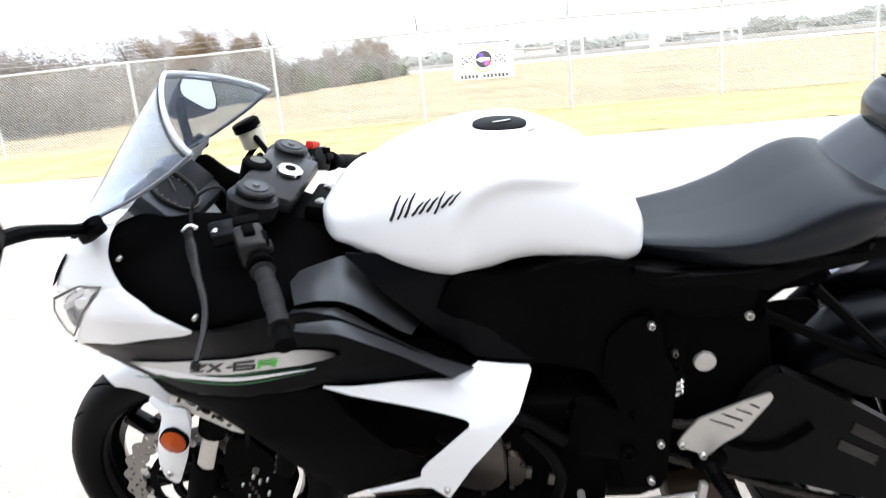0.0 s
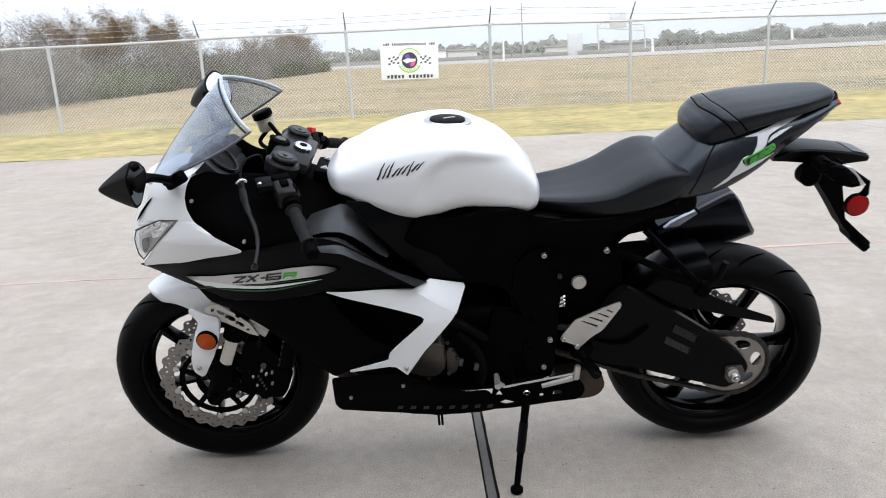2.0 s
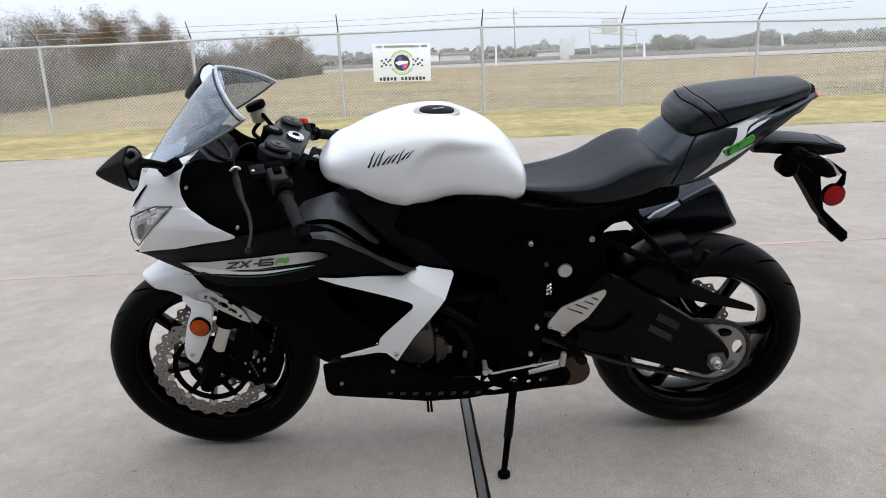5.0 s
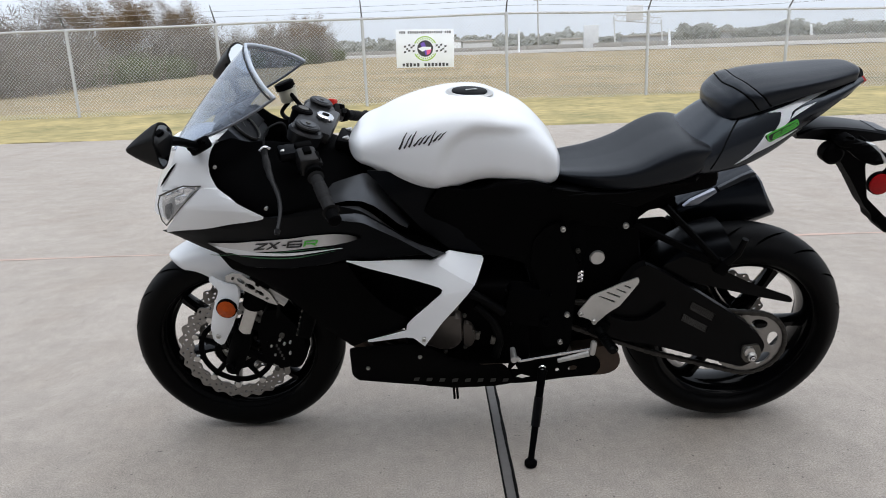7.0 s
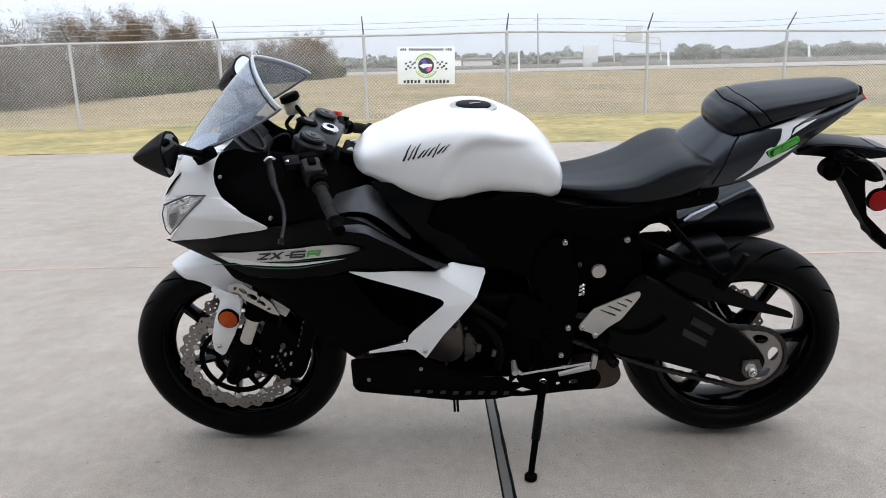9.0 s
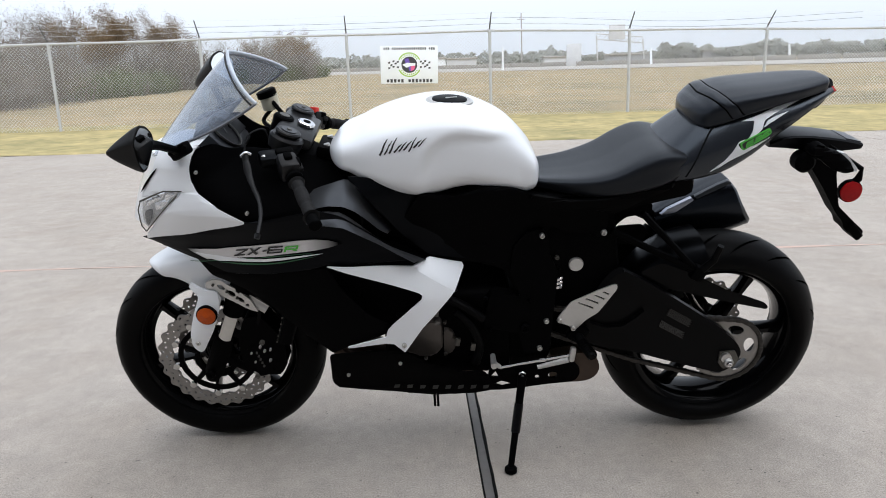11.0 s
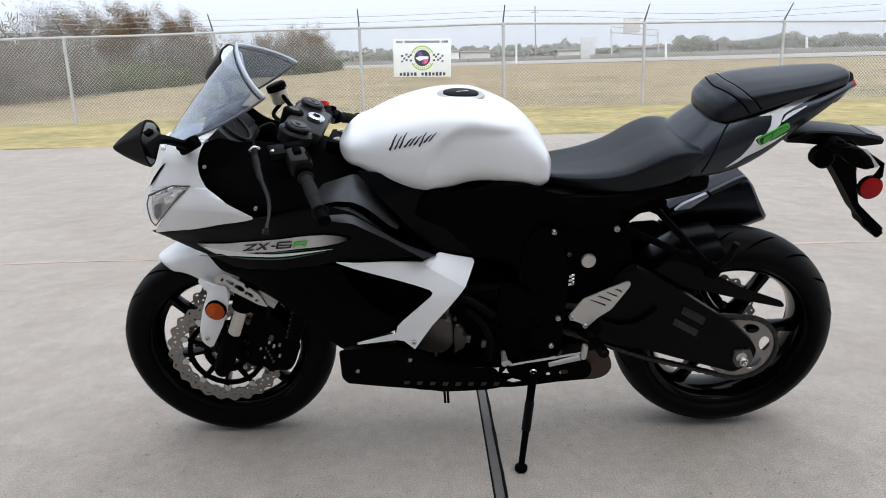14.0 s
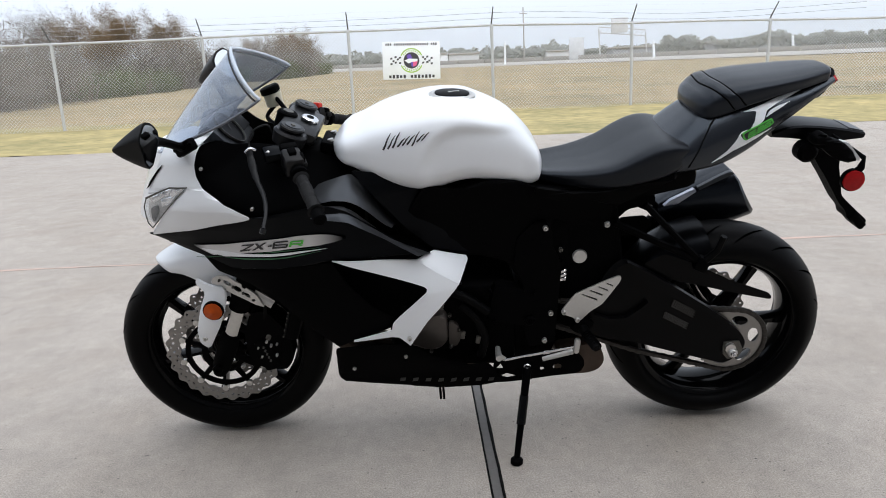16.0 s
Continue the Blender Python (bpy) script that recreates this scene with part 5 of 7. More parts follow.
def recess(x, h):
    """The cockpit wall runs inwards from the cowl's edge."""
    d = min(x + 0.616, (x + 0.602) * 0.5 + (h - 0.83) * 0.865)
    return max(skin(x, h) - 0.012 - 0.25 * min(max(d, 0), 0.03) - 1.1 * max(d - 0.03, 0), 0.045)


for right in (False, True):
    inner = part("inner_panel", plate(inner_line, recess, 0.004, 0.025, 0.01, 0.0, 0.0, right=right), INNER, bike, "matt black inner cockpit panel")
    if not right:
        near_inner = inner

# side fairings
def fading_stripe(x0, x1, x2, x3):
    """Silver print that runs out into black dots at both ends."""
    mat = DECALSILVER.copy()
    mat.name = "fading_silver_print"
    nt = mat.node_tree
    bsdf = next(n for n in nt.nodes if n.type == "BSDF_PRINCIPLED")
    coord = nt.nodes.new("ShaderNodeTexCoord")
    sep = nt.nodes.new("ShaderNodeSeparateXYZ")
    nt.links.new(coord.outputs["Object"], sep.inputs[0])
    rise, fall = nt.nodes.new("ShaderNodeMapRange"), nt.nodes.new("ShaderNodeMapRange")
    for node, a, b in ((rise, x0, x1), (fall, x3, x2)):
        node.inputs["From Min"].default_value, node.inputs["From Max"].default_value = a, b
        nt.links.new(sep.outputs["X"], node.inputs["Value"])
    both = nt.nodes.new("ShaderNodeMath")
    both.operation = "MULTIPLY"
    nt.links.new(rise.outputs[0], both.inputs[0])
    nt.links.new(fall.outputs[0], both.inputs[1])
    mix = nt.nodes.new("ShaderNodeMix")
    mix.data_type = "RGBA"
    nt.links.new(both.outputs[0], mix.inputs[0])
    mix.inputs[6].default_value = (0.0016, 0.0016, 0.0019, 1)
    mix.inputs[7].default_value = (0.60, 0.60, 0.61, 1)
    nt.links.new(mix.outputs[2], bsdf.inputs["Base Color"])
    nt.links.new(both.outputs[0], bsdf.inputs["Specular IOR Level"])
    return mat


STRIPE = fading_stripe(*(p[0] for p in [(-0.649, 0.691), (-0.613, 0.68), (-0.363, 0.707), (-0.287, 0.709)]))
side_line = [(-0.779, 0.699), (-0.639, 0.729), (-0.493, 0.769), (-0.403, 0.78), (-0.334, 0.786), (-0.28, 0.768), (-0.219, 0.723), (-0.158, 0.674), (-0.086, 0.641), (-0.126, 0.642), (-0.314, 0.656), (-0.361, 0.644), (-0.448, 0.637), (-0.562, 0.628), (-0.633, 0.663), (-0.714, 0.683)]
lower_line = [(-0.633, 0.663), (-0.562, 0.628), (-0.448, 0.637), (-0.361, 0.644), (-0.322, 0.644), (-0.294, 0.59), (-0.234, 0.513), (-0.182, 0.476), (-0.193, 0.452), (-0.288, 0.417), (-0.332, 0.394), (-0.393, 0.451), (-0.463, 0.539), (-0.527, 0.585), (-0.605, 0.616)]
belly_line = [(-0.341, 0.393), (-0.256, 0.403), (-0.171, 0.403), (-0.14, 0.388), (-0.082, 0.343), (-0.005, 0.300), (0.046, 0.298), (0.062, 0.278), (0.072, 0.250), (0.083, 0.224), (0.031, 0.217), (-0.06, 0.222), (-0.109, 0.226), (-0.169, 0.239), (-0.336, 0.266), (-0.347, 0.286)]
under_line = [(-0.269, 0.844), (-0.214, 0.833), (-0.152, 0.801), (-0.074, 0.787), (-0.022, 0.744), (0.025, 0.684), (0.016, 0.614), (-0.086, 0.643), (-0.146, 0.697), (-0.202, 0.763), (-0.242, 0.816)]
for right in (False, True):
    side = part("side_fairing", plate(side_line, skin, 0.004, 0.03, 0.008, 0.003, -0.0025, right=right), FAIRING, bike, "satin black side fairing with silver model stripe")
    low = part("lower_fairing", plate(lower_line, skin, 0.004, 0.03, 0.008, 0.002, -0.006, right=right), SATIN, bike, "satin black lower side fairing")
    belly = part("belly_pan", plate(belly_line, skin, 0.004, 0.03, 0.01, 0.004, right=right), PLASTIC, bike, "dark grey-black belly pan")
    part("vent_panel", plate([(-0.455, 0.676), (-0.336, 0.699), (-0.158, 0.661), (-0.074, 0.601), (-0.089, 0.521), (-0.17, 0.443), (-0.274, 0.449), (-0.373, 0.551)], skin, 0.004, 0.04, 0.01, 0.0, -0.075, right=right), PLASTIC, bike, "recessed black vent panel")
    part("under_tank_cover", plate(under_line, skin, 0.004, 0.03, 0.01, 0.0, -0.03, right=right), FAIRING, bike, "black cover below the tank")
    part("shoulder_panel", ribbon([(-0.369, 0.797), (-0.332, 0.81), (-0.291, 0.822), (-0.272, 0.827), (-0.246, 0.801), (-0.222, 0.765), (-0.197, 0.728), (-0.173, 0.691)], 0.135, [(-0.346, 0.78), (-0.311, 0.786), (-0.277, 0.783), (-0.252, 0.771), (-0.228, 0.752), (-0.207, 0.732), (-0.195, 0.721), (-0.178, 0.712)], 0.205, bulge=0.004, right=right), SHOULDER, bike, "satin black shoulder panel")
    part("shoulder_panel", ribbon([(-0.352, 0.772), (-0.313, 0.773), (-0.287, 0.771), (-0.266, 0.759), (-0.225, 0.722), (-0.179, 0.684), (-0.145, 0.666), (-0.088, 0.641)], 0.205, [(-0.358, 0.762), (-0.317, 0.755), (-0.275, 0.749), (-0.23, 0.724), (-0.193, 0.704), (-0.16, 0.682), (-0.135, 0.667), (-0.118, 0.656)], 0.25, bulge=0.004, right=right), SHOULDER, bike, "satin black shoulder panel")
    v_line = [(-0.319, 0.657), (-0.212, 0.647), (-0.124, 0.634), (-0.024, 0.562), (-0.032, 0.551), (-0.103, 0.475), (-0.15, 0.404), (-0.176, 0.43), (-0.195, 0.433), (-0.289, 0.422), (-0.29, 0.426), (-0.194, 0.452), (-0.189, 0.472), (-0.175, 0.488), (-0.104, 0.553), (-0.101, 0.563), (-0.108, 0.57), (-0.198, 0.606)]
    facet = [(-0.125, 0.634), (-0.082, 0.641), (-0.003, 0.607), (0.001, 0.6), (-0.025, 0.558)]
    fold0, fold1 = (Vector(p) for p in [(-0.122, 0.635), (-0.023, 0.563)])
    way = (fold1 - fold0).normalized()

    def creased(x, h):
        """The skin, folded inwards above a line across the panel's upper corner."""
        d = (h - fold0.y) * way.x - (x - fold0.x) * way.y
        return skin(x, h) - 0.9 * max(d, 0)
    v = part("accent_panel", plate(v_line, skin, 0.005, 0.02, 0.0015, 0.0, 0.010, right=right), PEARL, bike, "pearl white boomerang accent panel")
    part("accent_facet", plate(facet, creased, 0.005, 0.015, 0.0015, 0.0, 0.0097, right=right), PEARL, v)
    if right:
        continue
    bolt(*(lambda p: (p[0], skin(*p) + 0.012, p[1]))([(-0.151, 0.427)][0]), 0.006, v)
    for p in [(-0.301, 0.32), (-0.165, 0.36)]:
        bolt(p[0], skin(*p), p[1], 0.005, belly)
    for p in [(-0.605, 0.871)] + [(-0.49, 0.786)]:
        bolt(p[0], recess(*p), p[1], 0.0042, near_inner)
    for o, mat, name, lift in (
            ([(-0.649, 0.691), (-0.576, 0.696), (-0.53, 0.705), (-0.463, 0.716), (-0.392, 0.722), (-0.342, 0.722), (-0.312, 0.718), (-0.28, 0.709), (-0.313, 0.701), (-0.344, 0.696), (-0.42, 0.691), (-0.501, 0.682), (-0.604, 0.667), (-0.624, 0.678)], STRIPE, "silver_stripe", 0.0022),
            ([(-0.649, 0.659), (-0.605, 0.662), (-0.536, 0.673), (-0.446, 0.687), (-0.344, 0.69), (-0.395, 0.688), (-0.479, 0.682), (-0.547, 0.669), (-0.614, 0.66)], TEAL, "green_stripe", 0.0026),
            ([(-0.630, 0.685), (-0.594, 0.680), (-0.523, 0.677), (-0.419, 0.682), (-0.324, 0.688), (-0.419, 0.676), (-0.525, 0.669), (-0.575, 0.665), (-0.608, 0.673)], PEARL, "white_line", 0.0030),
            ([(-0.575, 0.662), (-0.525, 0.664), (-0.420, 0.671), (-0.340, 0.682), (-0.420, 0.6685), (-0.526, 0.661)], TEAL, "green_line", 0.0030)):
        part(name, plate(o, skin, 0.002, 0.02, 0.002, 0, lift), mat, side)
    # model mark: plain slanted bars in its colours
    for o in ([(-0.525, 0.7), (-0.494, 0.706), (-0.496, 0.702), (-0.527, 0.697)], [(-0.503, 0.702), (-0.496, 0.702), (-0.522, 0.687), (-0.53, 0.685)], [(-0.532, 0.686), (-0.505, 0.69), (-0.507, 0.687), (-0.534, 0.682)],
              [(-0.492, 0.706), (-0.486, 0.707), (-0.473, 0.693), (-0.48, 0.691)], [(-0.469, 0.71), (-0.462, 0.711), (-0.495, 0.689), (-0.503, 0.688)], [(-0.461, 0.703), (-0.45, 0.704), (-0.452, 0.701), (-0.462, 0.7)],
              [(-0.445, 0.712), (-0.413, 0.713), (-0.414, 0.71), (-0.443, 0.709)], [(-0.447, 0.711), (-0.442, 0.711), (-0.447, 0.697), (-0.452, 0.697)], [(-0.447, 0.705), (-0.415, 0.705), (-0.416, 0.703), (-0.447, 0.702)],
              [(-0.451, 0.698), (-0.417, 0.699), (-0.419, 0.696), (-0.452, 0.695)], [(-0.419, 0.705), (-0.414, 0.705), (-0.417, 0.697), (-0.421, 0.697)]):
        part("mark_bar", plate(o, skin, 0.001, 0.02, 0, 0, 0.0042), DECALBLACK, side)
    for o in ([(-0.407, 0.711), (-0.38, 0.712), (-0.381, 0.709), (-0.408, 0.708)], [(-0.409, 0.71), (-0.404, 0.71), (-0.408, 0.698), (-0.414, 0.697)], [(-0.383, 0.711), (-0.378, 0.711), (-0.381, 0.703), (-0.386, 0.703)], [(-0.408, 0.705), (-0.382, 0.705), (-0.384, 0.702), (-0.408, 0.702)], [(-0.396, 0.703), (-0.39, 0.703), (-0.382, 0.699), (-0.387, 0.698)]):
        part("mark_bar", plate(o, skin, 0.001, 0.02, 0, 0, 0.0042), GREENPAINT, side)
    for k in range(8):
        a = [(-0.18, 0.266), (0.055, 0.240)]
        x, h = a[0][0] + (a[1][0] - a[0][0]) * k / 7, a[0][1] + (a[1][1] - a[0][1]) * k / 7
        part("word_bar", plate([(x - 0.008, h - 0.006), (x + 0.006, h - 0.006), (x + 0.009, h + 0.006), (x - 0.005, h + 0.006)], skin, 0.001, 0.02, 0, 0, 0.002), DIMGREY, belly)

# windscreen: a bowed clear sheet from the nose up to the open rear edge
def ridge(t):
    return Vector((-0.765 + 0.220 * t + 0.005 * math.sin(3.14 * t), 0, 0.868 + 0.238 * t + 0.014 * math.sin(3.14 * t)))


EDGE_HEIGHT = along([(-0.700, 0.903), (-0.689, 0.907), (-0.629, 0.931), (-0.556, 0.962), (-0.485, 1.000), (-0.448, 1.024)])


def edge(t):
    x = -0.700 + 0.252 * t
    return Vector((x, 0.138 + 0.050 * t, EDGE_HEIGHT(x)))


def pane(u, t):
    a, b = ridge(t), edge(t)
    k = abs(u)
    return Vector((a.x + (b.x - a.x) * k ** 1.2, math.copysign(b.y * (1 - (1 - k) ** 1.5) if k < 1 else b.y, u), a.z + (b.z - a.z) * k ** 1.15))


for name, mat in (("windscreen", SCREEN),):
    us = [k / 14 for k in range(-14, 15)]
    bm = bmesh.new()
    grid = [[bm.verts.new(pane(u, t)) for u in us] for t in steps(0, 1, 14)]
    for a, b in zip(grid, grid[1:]):
        for k in range(len(us) - 1):
            bm.faces.new((a[k], a[k + 1], b[k + 1], b[k]))
    screen = part(name, bm, mat, bike, "lightly smoked clear windscreen", 80)
    mod = screen.modifiers.new("thickness", "SOLIDIFY")
    mod.thickness = 0.003
part("screen_edge", tube([pane(u, 1) for u in us], 0.0038, n=8), SCREENRIM, screen, "pale rolled edge of the windscreen")
part("screen_edge", tube([pane(u, 0.965) for u in us], 0.0024, n=6), MIRRORSHELL, screen, "dark line inside the rolled edge")
for s in (-1, 1):
    part("screen_edge", tube([pane(s, t) for t in steps(0, 1, 14)], 0.0032, n=6), EDGEGREY, screen, "grey lower edge of the windscreen")
    for t in (0.12,):
        p = pane(s * 0.95, t)
        bolt(p.x, abs(p.y), p.z, 0.005, screen, right=s > 0)


# mirrors: a faceted shell drawn out to a forward tip, closed by a slanted glass
def mirror_pose(s):
    """The far mirror is turned further towards the rider."""
    if s < 0:
        return Matrix.Translation((-0.619, -0.425, 1.002)) @ Matrix.Rotation(radians(-11), 4, "Z") @ Matrix.Rotation(radians(3), 4, "Y")
    return Matrix.Translation((-0.675, 0.400, 0.993)) @ Matrix.Rotation(radians(-38), 4, "Z") @ Matrix.Rotation(radians(-25), 4, "Y") @ Matrix.Diagonal((2.0, 1.22, 1.12, 1))


def rounded(points, times=2):
    """A closed outline with its corners cut off again and again."""
    for _ in range(times):
        points = [p.lerp(q, f) for p, q in zip(points, points[1:] + points[:1]) for f in (0.16, 0.84)]
    return points


for s in (-1, 1):
    m = mirror_pose(s)
    glass_line = rounded([Vector((0, s * y, z)) for y, z in ((0.030, 0.019), (0.003, 0.046), (-0.022, 0.037), (-0.040, 0.018), (-0.043, -0.002), (-0.009, -0.044), (0.010, -0.047), (0.020, -0.030), (0.025, -0.002))])
    tip = Vector((-0.057, -0.026, -0.007) if s < 0 else (-0.0635, -0.020, -0.006))
    rings = []
    for k in range(11):
        t = 0.05 + 0.95 * k / 10
        rings.append([m @ (Vector((tip.x * (1 - t) + (0.004 if k == 10 else 0), tip.y * (1 - t), tip.z * (1 - t))) + p * t ** (0.8 if s < 0 else 0.55)) for p in glass_line])
    shell = part("mirror", loft(rings), MIRRORSHELL, bike, "black rear-view mirror on a stalk", 25)
    last = rings[-1]
    mid = sum(last, Vector()) / len(last)
    bm = bmesh.new()
    bm.faces.new([bm.verts.new(mid + (p - mid) * 0.88 + m.to_3x3() @ Vector((0.0015, 0, 0))) for p in last])
    part("mirror_glass", bm, MIRROR, shell, "mirror glass")
    base, inner_end = Vector((-0.632, s * 0.20, 0.926)), m @ Vector((-0.008, -s * 0.034, -0.006))
    stalk = tube(bend([inner_end, inner_end.lerp(base, 0.4) + Vector((-0.006, 0, 0.006)), base], 5), [0.0105] * 5 + [0.0095] * 5 + [0.012], n=8)
    rbox((0.055, 0.024, 0.028), base + Vector((0.006, 0, 0)), (0, -28, s * 24), 0.006, stalk)
    arm = part("stalk", stalk, PLASTIC, shell, "black mirror stalk")
    for d in (-0.012, 0.022):
        bolt(base.x + d, 0.214, base.z + 0.004 + d * 0.4, 0.005, arm, PLASTIC, right=s > 0)

# instrument binnacle
dash = part("instrument_panel", rbox((0.05, 0.20, 0.11), (-0.588, 0, 0.898), (0, -42, 0), 0.02), SHOULDER, bike, "grey-black instrument panel behind the screen")
m = Matrix.Translation((-0.588, 0, 0.898)) @ Matrix.Rotation(radians(-42), 4, "Y") @ Matrix.Translation((0.027, 0, 0))
for (y, z, r), mat, name in (((-0.035, 0.005, 0.045), DIAL, "rev_counter"),):
    bm = lathe([(r, 0), (r, 0.004), (r * 0.92, 0.005), (r * 0.9, 0.001), (0.0004, 0.001)], n=32)
    g = part(name, bm, mat, dash, "round rev counter")
    g.matrix_basis = m @ pose(0, y, z, 0, 0, -90)
    part("dial_ring", lathe([(r * 0.97, 0.003), (r * 1.00, 0.0075), (r * 1.03, 0.0075), (r * 1.05, 0.002)], n=32, closed=True), DARKSTEEL, g, "dull metal ring round the dial")
    for k in range(12):
        a = radians(-30 + 20 * k)
        part("dial_mark", rbox((0.002, 0.001, 0.007), (0.036 * math.cos(a), 0.0025, 0.036 * math.sin(a)), (0, 90 - math.degrees(a), 0), 0), MARKGREY, g)
    part("needle", rbox((0.002, 0.001, 0.036), (-0.01, 0.0035, 0.01), (0, -40, 0), 0), MARKGREY, g)
bm = rbox((0.003, 0.08, 0.05), bevel=0.001)
lcd = part("display", bm, DIAL, dash, "grey liquid-crystal display")
lcd.matrix_basis = m @ pose(0, 0.048, 0.0)

# triple clamp and forks
FOOT, HEAD = Vector((-0.676, 0, 0.285)), Vector((-0.404, 0, 0.930))
AXIS = (HEAD - FOOT).normalized()
tilt = math.degrees(math.atan2(AXIS.x, AXIS.z))
for name, c, size in (("top_clamp", HEAD - AXIS * 0.018, (0.125, 0.27, 0.030)), ("lower_clamp", HEAD - AXIS * 0.20, (0.085, 0.26, 0.04))):
    bm = rbox((size[0] * 0.75, size[1] * 0.72, size[2]), c + Vector((0.012, 0, 0)), (0, tilt, 0), 0.01)
    for s in (-1, 1):
        tube([c + Vector((0, s * 0.105, 0)) - AXIS * size[2] * 0.55, c + Vector((0, s * 0.105, 0)) + AXIS * size[2] * 0.35, c + Vector((0, s * 0.105, 0)) + AXIS * size[2] * 0.55], [0.038, 0.041, 0.036], bm, n=24)
    clamp = part(name, bm, LEVERPAINT, bike, "black cast triple clamp")
    if name == "top_clamp":
        top_clamp = clamp
for s in (-1, 1):
    y = Vector((0, s * 0.105, 0))
    fork = part("fork_leg", tube([FOOT + y + AXIS * 0.185, FOOT + y + AXIS * 0.22, HEAD + y - AXIS * 0.20, HEAD + y - AXIS * 0.03, HEAD + y + AXIS * 0.003], [0.026, 0.0275, 0.027, 0.026, 0.026], n=20), FRAMEBLACK, bike, "black upside-down fork leg")
    part("fork_slider", tube([FOOT + y + AXIS * 0.06, FOOT + y + AXIS * 0.21], 0.0165, n=20), STEEL, fork, "polished steel fork slider")
    part("fork_foot", tube([FOOT + y - AXIS * 0.035, FOOT + y - AXIS * 0.01, FOOT + y + AXIS * 0.07, FOOT + y + AXIS * 0.102], [0.017, 0.025, 0.027, 0.023], n=20), FRAMEBLACK, fork, "black fork foot")
    bolt(FOOT.x - 0.004, 0.138, FOOT.z + 0.002, 0.013, fork, FRAMEBLACK, "axle_nut", right=s > 0)
    capt = HEAD + y + AXIS * 0.003
    cp = part("fork_cap", tube([capt, capt + AXIS * 0.005, capt + AXIS * 0.008], [0.030, 0.030, 0.027], n=28), LEVERPAINT, fork, "black fork cap")
    part("fork_cap_disc", tube([capt + AXIS * 0.007, capt + AXIS * 0.0095], [0.019, 0.0185], n=20), SHOULDER, cp)
    part("fork_adjuster", tube([capt + AXIS * 0.009, capt + AXIS * 0.0120], [0.0065, 0.0055], n=6), DARKSTEEL, cp)
    # caliper
    cal = part("brake_caliper", plate([(-0.577, 0.441), (-0.535, 0.448), (-0.508, 0.413), (-0.478, 0.370), (-0.478, 0.293), (-0.500, 0.261), (-0.563, 0.269), (-0.596, 0.298), (-0.600, 0.375)], 0.118, 0.066, 0.1, 0.012, 0.005, right=s > 0), FRAMEBLACK, bike, "black radial brake caliper")
    rbm = rbox((0.045, 0.02, 0.10), (FX + 0.135, s * 0.113, FH + 0.021), (0, -14, 0), 0.01)
    part("caliper_cover", rbm, SATIN, cal)
    for d in (-0.05, 0.055):
        bolt(FX + 0.132 + d * 0.24, 0.118, FH + 0.021 + d, 0.007, cal, DARKSTEEL, right=s > 0)
        part("caliper_lug", tube([(FX + 0.035, s * 0.095, FH + 0.06 + d * 0.9), (FX + 0.105, s * 0.095, FH + 0.026 + d)], 0.011, n=8), FRAMEBLACK, cal)
    for dx, dh, r in ((0.004, 0.039, 0.0035), (0.014, 0.026, 0.0035), (0.030, 0.030, 0.003), (-0.014, -0.007, 0.003), (0.026, -0.004, 0.0035), (-0.021, 0.021, 0.003), (-0.066, -0.028, 0.006)):
        bolt(FX + 0.136 + dx, 0.122 if dx > -0.03 else 0.134, FH + 0.027 + dh, r, cal, STEEL, "caliper_bolt", right=s > 0)
    for k in range(5):
        part("maker_bar", rbox((0.005, 0.001, 0.008), (FX + 0.129 + 0.0035 * k, s * 0.1236, FH + 0.048 - 0.0105 * k), (0, 20, 0), 0), MARKGREY, cal)
    part("brake_hose", tube(bend([(FX + 0.13, s * 0.10, FH + 0.10), (FX + 0.15, s * 0.12, FH + 0.19), (FX + 0.10, s * 0.09, FH + 0.30), (FX + 0.17, s * 0.06, FH + 0.42)], 5), 0.005, n=6), RUBBER, cal)

nut = HEAD + Vector((0.026, 0, -0.006))
part("stem_nut", tube([nut, nut + AXIS * 0.005, nut + AXIS * 0.008], [0.022, 0.022, 0.019], n=24), CHROME, top_clamp, "bright steering stem nut")
part("stem_nut_hole", tube([nut + AXIS * 0.0075, nut + AXIS * 0.0092], 0.009, n=12), PLASTIC, top_clamp)
key = HEAD + Vector((-0.030, 0, 0.004))
ign = part("ignition_lock", tube([key - AXIS * 0.03, key + AXIS * 0.012, key + AXIS * 0.016], [0.026, 0.025, 0.021], n=20), PLASTIC, bike, "black ignition lock")
part("key_plate", tube([key + AXIS * 0.0155, key + AXIS * 0.0180], 0.013, n=16), DARKSTEEL, ign)

